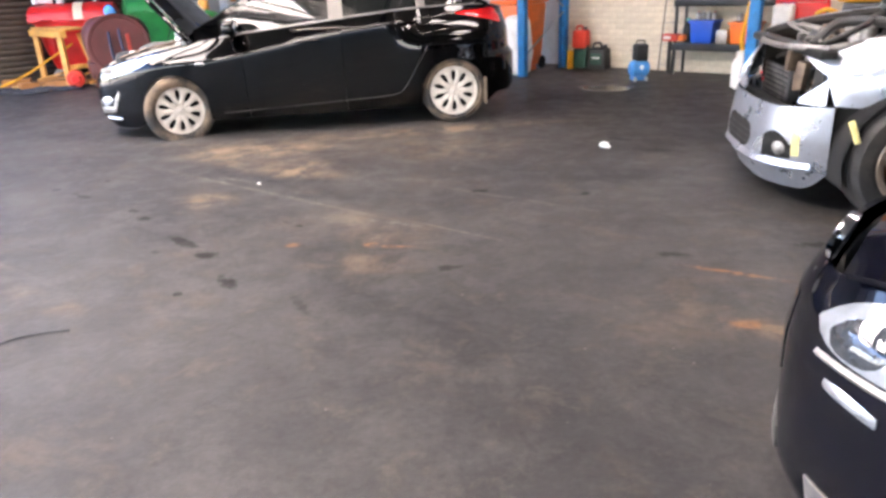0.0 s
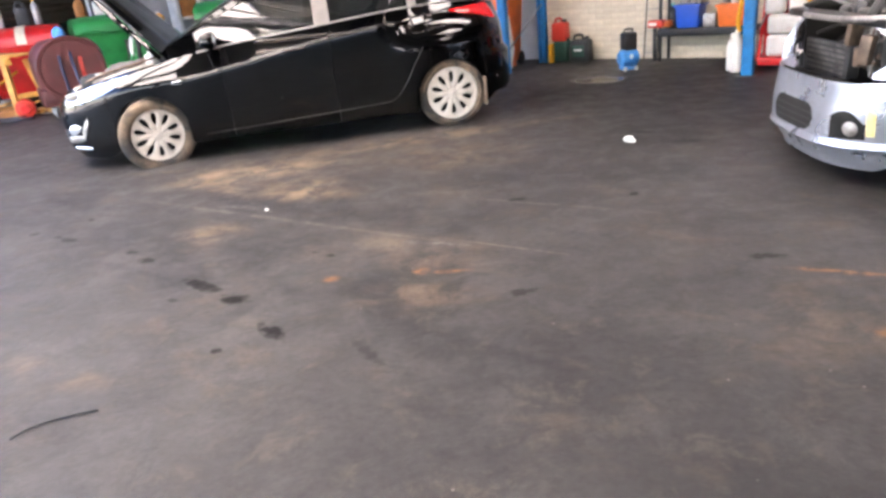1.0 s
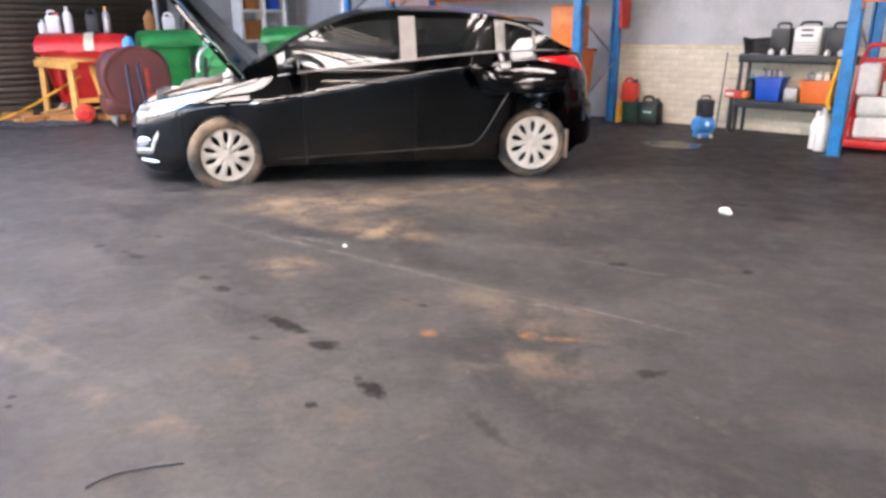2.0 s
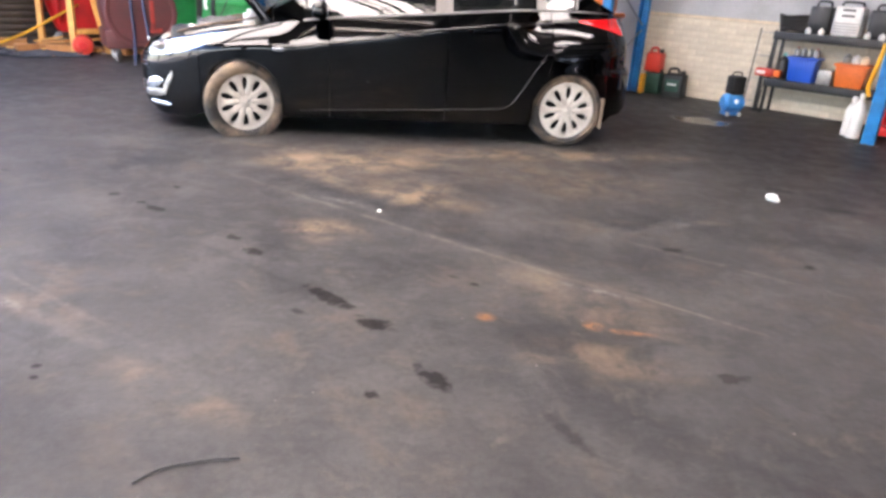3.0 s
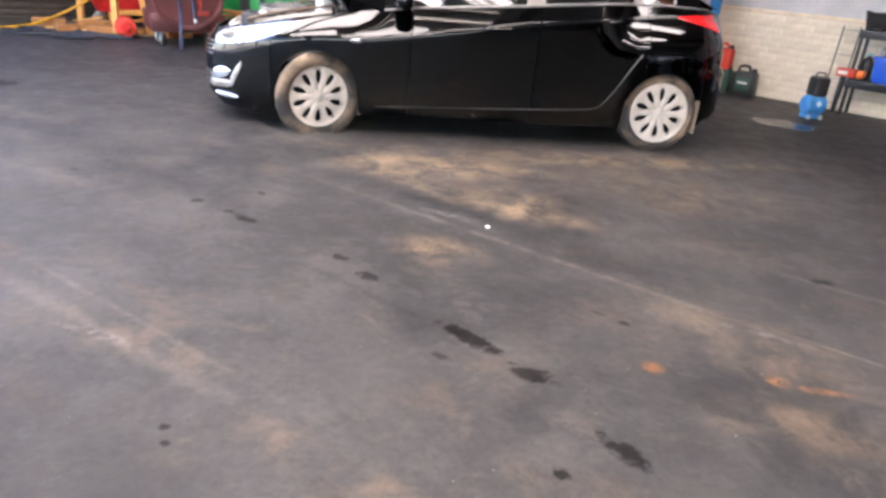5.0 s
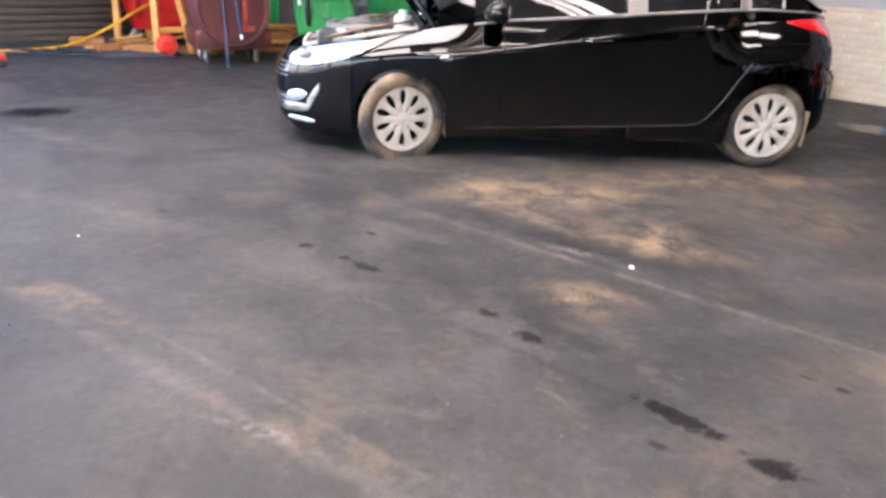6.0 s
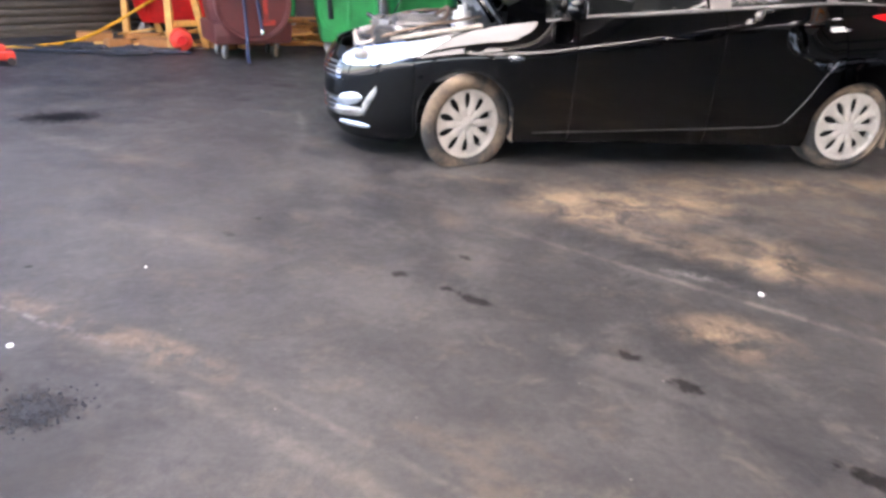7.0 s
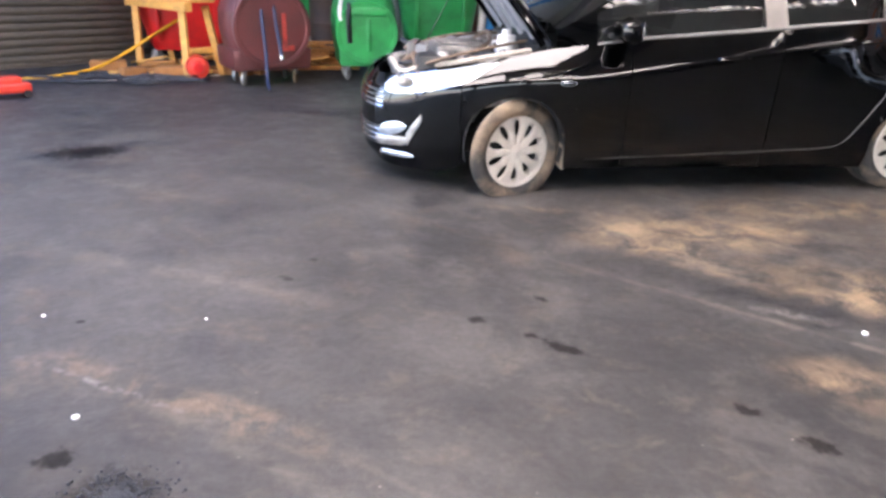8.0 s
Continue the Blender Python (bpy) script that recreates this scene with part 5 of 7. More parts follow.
def bay_clutter(S, T, seed, n, x0, x1, z0, z1):
    """small fittings, brackets and pipes filling the top of an engine bay"""
    rng = random.Random(seed)
    for k in range(n):
        x, y = rng.uniform(x0, x1), rng.uniform(-0.52, 0.58)
        z = rng.uniform(z0, z1) - 0.10 * (x - x0)
        mt = rng.choice((M["alloy"], M["engine"], M["engine_dark"], M["alloy"], M["engine_brown"], M["white"] if k % 9 == 0 else M["engine"]))
        if k % 3 == 0:
            part("cover_box", bmbox((rng.uniform(0.06, 0.16), rng.uniform(0.06, 0.18), rng.uniform(0.05, 0.12)), (x, y, z - 0.03), 0.012, pose(0, 0, 0, rng.uniform(-10, 10), rng.uniform(-10, 10), rng.uniform(0, 90))), mt, T)
        elif k % 3 == 1:
            bm = bmesh.new()
            r = rng.uniform(0.02, 0.045)
            lathe(bm, [(0, r), (r * 0.7, r), (r, r * 0.7), (r, -r * 2), (0, -r * 2)], 16, Matrix.Translation((x, y, z)))
            part("cap", bm, mt, T)
        else:
            part("pipe", bmtube([(x, y, z), (x + rng.uniform(-0.15, 0.15), y + rng.uniform(-0.2, 0.2), z + 0.03), (x + rng.uniform(-0.25, 0.25), max(-0.6, min(0.6, y + rng.uniform(-0.35, 0.35))), z - 0.05)], rng.uniform(0.008, 0.02)), mt, T)


bay_clutter(HATCH, hatch, 4, 33, 1.20, 1.88, 0.79, 0.84)

# the silver car, stripped of bonnet, grille and one headlamp
SILVER = Shape(L1=2.03, L2=2.25, W=0.90, nf=3.4, nr=4.2, xf=1.335, xr=-1.335, R=0.390, hub=0.345, r=0.348, rim_r=0.232, sill=0.175,
               dip=0.016, lean=0.5, style="alloy", rim_m=M["rim_bronze"], tyre_m=M["tyre_clean"], stripped=True, spoiler=False, pillar=M["gloss_trim"], bay_edge=M["dark_steel"],
               crease=[(-2.2, 0.95), (0, 0.92), (1.335, 0.87), (2.2, 0.72)],
               top=[(-2.2, 1.08), (-1.2, 1.10), (0, 1.06), (0.95, 1.02), (1.335, 0.985), (1.7, 0.94), (2.0, 0.87), (2.2, 0.78)],
               front=[(0.15, -0.08), (0.26, 0.0), (0.40, -0.01), (0.58, -0.04), (0.7, -0.09), (0.85, -0.17)],
               rear=[(0.15, -0.08), (0.3, 0.0), (0.6, 0.0), (0.9, -0.05), (1.1, -0.1)],
               doors=(0.60, -0.32, -1.15), cowl=0.98, tail_x=-2.15, screen_top=0.15, roof_end=-1.75, bonnet_end=1.95,
               windows=[(0.78, -0.28), (-0.38, -1.12), (-1.22, -1.85)],
               zre=[(1.05, 1.02), (0.8, 1.17), (0.5, 1.34), (0.2, 1.50), (0, 1.545), (-0.5, 1.58), (-1.3, 1.56), (-1.8, 1.48), (-2.0, 1.3), (-2.17, 1.1)],
               yr=[(1.05, 0.78), (0.5, 0.72), (0, 0.66), (-1, 0.65), (-1.8, 0.62), (-2.17, 0.68)],
               crown=[(1.05, 0.05), (0.3, 0.065), (-0.4, 0.055), (-1.7, 0.045), (-2.17, 0.02)], arches=(1.335, -1.335))
silver = car("silver_car", "silver car with bonnet and headlamp removed, engine bay bare", pose(3.68, 4.45, 0, 0, 0, 173), SILVER, M["silver_paint"],
             [(1, 0, False, 0.345), (-1, 0, False, 0.345)], None)


def silver_details(S, T):
    # lower intake and fog lamp recess in the bumper
    it = patch_part(S, T, "intake", lin(-0.12, 0.12, 10), lambda u: 0.30, lambda u: 0.45, M["well"], off=0.002, bulge=0.001, label="dark lower intake", taper=6)
    for z in (0.335, 0.37, 0.405):
        strip(S, T, "bar", [(th, z) for th in lin(-0.11, 0.11, 10)], 0.012, 0.010, M["trim"], parent=it)
    for s in (1, -1):
        rc = patch_part(S, T, "fog_recess", [s * v for v in lin(0.25, 0.47, 12)], lambda u: 0.30 + 0.01 * u, lambda u: 0.36 + 0.09 * math.sin(math.pi * (0.22 + 0.70 * u)), M["well"], off=0.003, bulge=0.001, label="dark fog lamp recess")
        p = S.skin(s * 0.375, 0.365, 0.002)
        bm = bmesh.new()
        lathe(bm, [(0, 0.022), (0.025, 0.020), (0.045, 0.010), (0.052, 0.0), (0.056, -0.02)], 24, Matrix.Translation(p) @ pose(0, 0, 0, 0, 0, 30 * s) @ pose(0, 0, 0, 0, 90))
        part("fog_lamp", bm, M["alloy"], rc, "round grey fog lamp")
        strip(S, T, "splitter", [(th * s, 0.262) for th in lin(0.0, 0.60, 16)], 0.06, 0.022, M["silver_paint"])
    # the far headlamp is still in
    hl = patch_part(S, T, "headlamp", [-v for v in lin(0.22, S.th(1.72), 14)], lambda u: 0.60 + 0.08 * u, lambda u: 0.74 + 0.14 * u, M["lamp_clear"], label="clear ribbed headlamp still fitted")
    for k in range(8):
        th = -(0.27 + 0.06 * k)
        part("rib", bmtube([S.skin(th, 0.62 + 0.012 * k, 0.014), S.skin(th, 0.68 + 0.014 * k, 0.022), S.skin(th, 0.735 + 0.016 * k, 0.014)], 0.007, 6), M["lamp_clear"], hl)
    patch_part(S, T, "nose_panel", [-v for v in lin(0.04, 0.215, 6)], lambda u: 0.60, lambda u: 0.64 + 0.08 * u, M["silver_paint"])
    # bare front: posts, beam, cooler, pipes and brackets in the lamp's hole
    part("crash_beam", bmbox((0.07, 1.10, 0.10), (1.86, 0, 0.51), 0.02), M["dark_steel"], T)
    part("condenser", bmbox((0.03, 0.56, 0.24), (1.76, -0.22, 0.60), 0.006), M["engine"], T)
    for k in range(9):
        z = 0.49 + 0.03 * k
        part("cooling_tube", bmtube([(1.782, -0.44, z), (1.782, 0.04, z)], 0.005, 6, 1), M["engine_dark"], T)
    rng = random.Random(11)
    for k in range(60):
        y, z = rng.uniform(-0.05, 0.70), rng.uniform(0.60, 0.86)
        x = rng.uniform(1.46, 1.82 - 0.35 * max(0.0, y - 0.3))
        if x > 1.74 and y > 0.62:
            x -= 0.14
        mt = rng.choice((M["engine"], M["engine_dark"], M["engine_dark"], M["engine_brown"], M["engine_brown"], M["alloy"]))
        kind = k % 3
        turn = pose(0, 0, 0, rng.uniform(-40, 40), rng.uniform(-40, 40), rng.uniform(0, 180))
        if kind == 0:
            part("bracket", bmbox((rng.uniform(0.02, 0.05), rng.uniform(0.04, 0.10), rng.uniform(0.08, 0.20)), (x, y, z - 0.02), 0.006, pose(0, 0, 0, rng.uniform(-12, 12), rng.uniform(-12, 12), rng.uniform(0, 180))), mt, T)
        elif kind == 1:
            bm = bmesh.new()
            r = rng.uniform(0.015, 0.038)
            lathe(bm, [(0, r * 1.6), (r * 0.6, r * 1.6), (r * 0.7, r), (r, r * 0.8), (r, -r), (r * 0.5, -r * 1.3), (0, -r * 1.3)], 16, Matrix.Translation((x, y, z)) @ turn)
            part("fitting", bm, mt, T)
        else:
            pts = [(x, y, z), (x + rng.uniform(-0.1, 0.06), y + rng.uniform(-0.12, 0.08), z + rng.uniform(-0.14, 0.1)), (x + rng.uniform(-0.2, 0.02), y + rng.uniform(-0.25, 0.1), z + rng.uniform(-0.2, 0.06))]
            part("pipe", bmtube(pts, rng.uniform(0.007, 0.018)), mt, T)
    part("support_rail", bmtube([(1.72, -0.62, 0.86), (1.86, -0.3, 0.875), (1.88, 0.2, 0.885), (1.76, 0.58, 0.90)], 0.017, 8), M["alloy"], T, "grimy slam panel rail")
    part("wing_rail", bmtube([(1.76, 0.58, 0.90), (1.5, 0.68, 0.96), (1.05, 0.71, 1.02)], 0.018, 8), M["engine"], T)
    part("cross_rail", bmtube([(1.02, 0.66, 1.06), (1.1, 0.2, 1.10), (1.08, -0.3, 1.10), (1.0, -0.7, 1.06)], 0.024, 8), M["black_plastic"], T)
    part("cable_loom", bmtube([(1.74, 0.4, 0.90), (1.5, 0.3, 0.99), (1.3, -0.1, 1.0), (1.12, -0.2, 1.06)], 0.02, 8), M["black_plastic"], T)
    part("intake_pipe", bmtube([(1.70, 0.10, 0.86), (1.50, -0.05, 0.98), (1.30, 0.15, 0.98), (1.25, 0.4, 0.92)], 0.032, 10), M["engine_dark"], T)
    # masking tape left on the bumper and the arch
    patch_part(S, T, "masking_tape", lin(0.475, 0.525, 4), lambda u: 0.33, lambda u: 0.47 - 0.03 * u, M["masking"], off=0.003, bulge=0.001, label="yellow masking tape")
    part("masking_tape", bmbox((0.03, 0.012, 0.12), (S.xf + S.R - 0.03, S.W - 0.03, 0.52), 0.004, pose(0, 0, 0, 8, 20)), M["masking"], T)
    for s in (1, -1):
        handle(T, S, -0.12, s, 0.93, M["silver_paint"])
        handle(T, S, -1.0, s, 0.95, M["silver_paint"])
        mirror(T, S, 0.72, s, M["silver_paint"])
        patch_part(S, T, "tail_lamp", [s * v for v in lin(S.th(-1.95), 2.6, 8)], lambda u: 0.85, lambda u: 1.04, M["lamp_red"])
        # dark arch lip
        part("arch_lip", bmtube([S.skin(S.th(S.arches[0] + S.R * math.cos(a), s), S.hub + S.R * math.sin(a), 0.002) for a in lin(0.75, 2.75, 22)], 0.012, 6, 1), M["trim"], T)


silver_details(SILVER, silver)
bay_clutter(SILVER, silver, 9, 30, 1.05, 1.70, 0.90, 0.97)

# the blue-black car beside the start of the walk
NEAR = Shape(L1=2.285, L2=2.28, W=0.90, nf=2.9, nr=4.0, xf=1.36, xr=-1.36, R=0.36, hub=0.31, r=0.312, rim_r=0.215, sill=0.17,
             dip=0.02, lean=0.6, style="cover", rim_m=M["rim"], tyre_m=M["tyre_clean"], stripped=False, spoiler=False, pillar=M["gloss_trim"], bay_edge=M["engine"],
             crease=[(-2.3, 0.88), (0, 0.82), (1.36, 0.74), (2.3, 0.66)],
             top=[(-2.3, 0.98), (-1.2, 1.0), (0, 0.97), (0.95, 0.94), (1.36, 0.90), (1.8, 0.845), (2.1, 0.785), (2.3, 0.72)],
             front=[(0.15, -0.08), (0.24, 0.0), (0.42, 0.0), (0.56, 0.0), (0.68, -0.02), (0.80, -0.08)],
             rear=[(0.15, -0.08), (0.3, 0.0), (0.6, 0.0), (0.85, -0.06), (1.05, -0.12)],
             doors=(0.62, -0.30, -1.2), cowl=1.0, tail_x=-1.9, screen_top=0.12, roof_end=-1.25, bonnet_end=2.14,
             windows=[(0.80, -0.26), (-0.36, -1.1), (-1.2, -1.45)],
             zre=[(1.05, 0.94), (0.8, 1.07), (0.5, 1.21), (0.2, 1.32), (0, 1.36), (-0.4, 1.39), (-1.0, 1.37), (-1.4, 1.27), (-1.7, 1.1), (-1.92, 0.99)],
             yr=[(1.05, 0.76), (0.5, 0.68), (0, 0.625), (-1, 0.61), (-1.92, 0.64)],
             crown=[(1.05, 0.05), (0.3, 0.065), (-0.4, 0.055), (-1.92, 0.02)], arches=(1.36, -1.36))
near = car("dark_blue_car", "glossy blue-black car with chrome grille and closed bonnet", pose(2.555, 0.45, 0, 0, 0, 139), NEAR, M["navy_paint"],
           [(1, 0, False, 0.31), (-1, 0, False, 0.31)], 0)


def near_details(S, T):
    for s in (1, -1):
        hl = patch_part(S, T, "headlamp", [s * v for v in lin(0.375, S.th(1.58), 20)], lambda u: 0.645 + 0.05 * u, lambda u: 0.735 + 0.10 * u ** 0.8, M["lamp_clear"], label="clear headlamp with a chrome surround", taper=6)
        strip(S, T, "surround", [(s * th, 0.628 + 0.05 * i / 16) for i, th in enumerate(lin(0.40, S.th(1.58), 16))], 0.016, 0.012, M["alloy"], parent=hl)
        patch_part(S, T, "lamp_unit", [s * v for v in lin(0.44, 0.58, 8)], lambda u: 0.665 + 0.01 * u, lambda u: 0.72 + 0.03 * u, M["lamp_dark"], off=0.014, taper=4, parent=hl)
        handle(T, S, -0.12, s, 0.83, M["chrome"])
        handle(T, S, -1.02, s, 0.86, M["chrome"])
        mirror(T, S, 0.74, s, M["navy_paint"])
        # bright strip on the bumper, painted as a reflection of the sky
        patch_part(S, T, "position_lamp", [s * v for v in lin(0.45, 0.58, 8)], lambda u: 0.580, lambda u: 0.594, M["lamp_clear"], off=0.003, bulge=0.004)
        # grey patch low on the nose stands for a reflection
        patch_part(S, T, "bumper_trim", [s * v for v in lin(0.10, 0.20, 6)], lambda u: 0.25, lambda u: 0.36 - 0.05 * u, M["engine"], off=0.003, bulge=0.004)
        patch_part(S, T, "lower_vent", [s * v for v in lin(0.40, 0.66, 8)], lambda u: 0.22, lambda u: 0.33, M["alloy"], off=0.004, bulge=0.003)
        patch_part(S, T, "tail_lamp", [s * v for v in lin(S.th(-2.0), 2.6, 8)], lambda u: 0.75, lambda u: 0.92, M["lamp_red"])
    gr = patch_part(S, T, "grille", lin(-0.20, 0.20, 16), lambda u: 0.47, lambda u: 0.66, M["gloss_trim"], off=0.003, bulge=0.004, label="black grille framed in chrome")
    for z in (0.50, 0.56, 0.62):
        strip(S, T, "chrome_bar", [(th, z) for th in lin(-0.19, 0.19, 14)], 0.010, 0.008, M["chrome"], parent=gr)
    for s in (1, -1):
        part("chrome_frame", bmtube([S.skin(s * 0.205, z, 0.004) for z in lin(0.47, 0.66, 5)], 0.007, 8, 1), M["chrome"], gr)
    bm = bmesh.new()
    lathe(bm, [(0, 0.01), (0.035, 0.01), (0.04, 0.006), (0.06, 0.006), (0.066, 0.0), (0.066, -0.02)], 28, Matrix.Translation(S.skin(0, 0.71, 0.004)) @ pose(0, 0, 0, 0, 70))
    part("badge", bm, M["chrome"], T, "plain round chrome badge")


near_details(NEAR, near)


# ---- large wheeled bins along the shutter wall ----
def wheeled_bin(name, label, m, w, d, h, body_m, lid_m, dome=0.22, group="large wheeled bins", rnd=0.05, n=3.0, foot=0.70, lip=0.02):
    """w along local x, front face on local -y"""
    t = thing(name, label, "wheeled bin", m, group)
    zb = 0.19
    rows = []
    for k in range(9):
        u = k / 8
        sx, sy = w / 2 * (foot + (1 - foot) * u ** 0.7), d / 2 * (foot - 0.02 + (1.02 - foot) * u ** 0.7)
        z = zb + (h - zb - dome) * u
        ring = []
        for i in range(33):
            a = 2 * math.pi * i / 32
            ring.append((math.copysign(abs(math.cos(a)) ** (2 / n), math.cos(a)) * sx, math.copysign(abs(math.sin(a)) ** (2 / n), math.sin(a)) * sy, z))
        rows.append(ring)
    bm = bmesh.new()
    grid(bm, rows)
    bm.faces.new([bm.verts.new(p) for p in rows[0][:-1]][::-1])
    bmesh.ops.remove_doubles(bm, verts=bm.verts[:], dist=0.0004)
    bmesh.ops.recalc_face_normals(bm, faces=bm.faces[:])
    body = part("body", bm, body_m, t)
    part("rim", bmtube([(x * 1.02, y * 1.02, h - dome - 0.01) for x, y, z in rows[-1]], 0.022, 8, 1), body_m, body)
    # domed lid, barrel shaped along x
    rows = []
    for k in range(13):
        a = math.pi * k / 12
        y, z = -math.cos(a) * (d / 2 + lip), h - dome + 0.012 + dome * math.sin(a) ** 0.75
        rows.append([(x * (w / 2 + lip) * (1 - rnd * math.sin(a) ** 2), y, z - 0.015 * (abs(x) > 0.95)) for x in (-1, -0.97, -0.6, -0.2, 0.2, 0.6, 0.97, 1)])
    bm = bmesh.new()
    vv = grid(bm, rows)
    for j in (0, 7):
        bm.faces.new([vv[i][j] for i in range(13)])
    bmesh.ops.recalc_face_normals(bm, faces=bm.faces[:])
    lid = part("lid", bm, lid_m, t)
    for x in (-0.3 * w, 0.3 * w):
        part("lid_handle", bmtube([(x - 0.08, -d / 2 - 0.02, h - dome + 0.03), (x - 0.07, -d / 2 - 0.06, h - dome + 0.03), (x + 0.07, -d / 2 - 0.06, h - dome + 0.03), (x + 0.08, -d / 2 - 0.02, h - dome + 0.03)], 0.014, 6, 3), lid_m, lid)
    # raised ribs on the front, and casters
    for x in (-0.28 * w, 0.28 * w):
        part("rib", bmbox((0.05, 0.03, (h - dome - zb) * 0.7), (x, -d / 2 * 0.90, zb + (h - dome - zb) * 0.5), 0.01, Matrix.Rotation(radians(8), 4, "X")), body_m, body)
    for sx in (-1, 1):
        for sy in (-1, 1):
            x, y = sx * w * 0.33, sy * d * 0.30
            c = part("caster", bmbox((0.05, 0.09, 0.08), (x, y, 0.15), 0.01), M["grey_wire"], t)
            bm = bmesh.new()
            lathe(bm, [(0, 0.02), (0.05, 0.02), (0.08, 0.016), (0.082, 0), (0.08, -0.016), (0.05, -0.02), (0, -0.02)], 20, pose(x, y, 0.083, 90, 0, 20))
            part("tread", bm, M["alloy"], c)
    return t


def facing(x, y, turn):
    return pose(x, y, 0, 0, 0, turn)


# fronts look along +B, so local -y is turned there: 46 degrees
red_bin = wheeled_bin("red_bin", "bright red wheeled bin with a cream band, behind the trestle", facing(-6.62, 12.58, 20), 1.28, 0.82, 1.22, M["red"], M["red"], 0.26)
for x, wd in ((0.10, 0.14),):
    rows = [[(x + s * wd / 2, -math.cos(a) * 0.445, 0.978 + 0.265 * math.sin(a) ** 0.75) for s in (-1, 1)] for a in lin(0, math.pi, 14)]
    bm = bmesh.new()
    grid(bm, rows, 0.006)
    bmesh.ops.recalc_face_normals(bm, faces=bm.faces[:])
    part("band", bm, M["cream"], red_bin, "cream band over the lid")


def barrel_bin(name, label, m, w, d, body_m, foot, disc, seam=0.80):
    """round-shouldered bin: one swelling body, a lid cap and casters"""
    t = thing(name, label, "wheeled bin", m, "large wheeled bins")
    prof = [(0.19, 0.80), (0.25, 0.84), (0.40, 0.92), (0.54, 0.97), (0.68, 1.0), (0.80, 0.98), (0.90, 0.90), (0.97, 0.78), (1.02, 0.60), (1.045, 0.34), (1.05, 0.02)]
    for nm, rows_in in (("body", [p for p in prof if p[0] <= seam]), ("lid", [(z, k * 1.012) for z, k in prof if z >= seam])):
        rows = []
        for z, k in rows_in:
            rows.append([(math.copysign(abs(math.cos(a)) ** 0.72, math.cos(a)) * w / 2 * k, math.copysign(abs(math.sin(a)) ** 0.72, math.sin(a)) * d / 2 * k, z) for a in lin(0, 2 * math.pi, 40)])
        bm = bmesh.new()
        grid(bm, rows)
        if nm == "body":
            bm.faces.new([bm.verts.new(p) for p in rows[0][:-1]][::-1])
        bmesh.ops.remove_doubles(bm, verts=bm.verts[:], dist=0.0005)
        bmesh.ops.recalc_face_normals(bm, faces=bm.faces[:])
        part(nm, bm, body_m, t)
    # round end disc with a raised rim, and the squared plinth under it
    bm = bmesh.new()
    R = w * disc
    lathe(bm, [(0, 0.0), (R * 0.5, 0.004), (R - 0.06, 0.0), (R - 0.05, 0.014), (R - 0.012, 0.018), (R, 0.004), (R - 0.004, -0.05), (R * 0.9, -0.09)], 40, pose(0, -d * 0.515, 0.205 + R, 90))
    part("end_disc", bm, body_m, t)
    part("plinth", bmbox((w * foot, d * 0.94, 0.24), (0, 0, 0.295), 0.035, taper=0.98), body_m, t)
    for sx in (-1, 1):
        for sy in (-1, 1):
            x, y = sx * w * 0.33 * foot, sy * d * 0.24
            c = part("caster", bmbox((0.05, 0.09, 0.08), (x, y, 0.15), 0.01), M["grey_wire"], t)
            bm = bmesh.new()
            lathe(bm, [(0, 0.02), (0.05, 0.02), (0.08, 0.016), (0.082, 0), (0.08, -0.016), (0.05, -0.02), (0, -0.02)], 20, pose(x, y, 0.083, 90, 0, 60))
            part("tread", bm, M["alloy"] if sx < 0 else M["tyre"], c)
    return t


maroon_bin = barrel_bin("maroon_bin", "dark maroon round-shouldered wheeled bin with hoses hung over it", facing(-5.26, 11.05, 30), 0.94, 0.74, M["maroon_bin"], 0.97, 0.465)
part("painted_mark", bmbox((0.05, 0.008, 0.34), (0.13, -0.390, 0.62), 0.003), M["faded_red"], maroon_bin, "faded red painted stroke")
part("painted_mark", bmbox((0.15, 0.008, 0.06), (0.16, -0.390, 0.42), 0.003), M["faded_red"], maroon_bin)
green_front = barrel_bin("green_bin", "bright green round-fronted wheeled bin with a lid flap", facing(-4.16, 11.62, 12), 0.78, 0.74, M["green_bin"], 0.84, 0.475)
part("lid_flap", bmbox((0.46, 0.05, 0.10), (0.0, -0.375, 0.80), 0.02), M["green_bin"], green_front)
part("rib", bmbox((0.05, 0.03, 0.36), (0.02, -0.390, 0.54), 0.01), M["green_bin"], green_front)
wheeled_bin("green_bin", "large green wheeled bin standing behind the raised bonnet", facing(-3.25, 12.98, 6), 1.15, 0.80, 1.30, M["green_bin"], M["green_bin"], 0.24)
wheeled_bin("green_bin", "green wheeled bin with a rounded lid by the shutter", facing(-5.42, 12.95, 30), 0.9, 0.75, 1.26, M["green_bin"], M["green_bin"], 0.24)
wheeled_bin("maroon_bin", "dark maroon bin standing near the white pipe", facing(-2.75, 14.35, 4), 0.9, 0.75, 1.10, M["maroon_bin"], M["maroon_bin"], 0.2)

# hoses hung over the maroon bin
t = thing("rubber_hose", "navy rubber hoses hung over the maroon bin down to the floor", "hose")
part("strand", bmtube([(-5.28, 10.98, 1.02), (-5.20, 10.76, 0.98), (-5.16, 10.63, 0.72), (-5.13, 10.59, 0.40), (-5.11, 10.50, 0.10), (-5.06, 10.37, 0.02)], 0.020), M["navy_hose"], t)
part("strand", bmtube([(-5.16, 10.98, 1.03), (-5.08, 10.80, 0.98), (-5.03, 10.70, 0.72), (-4.99, 10.66, 0.48), (-4.97, 10.64, 0.36)], 0.020), M["navy_hose"], t)
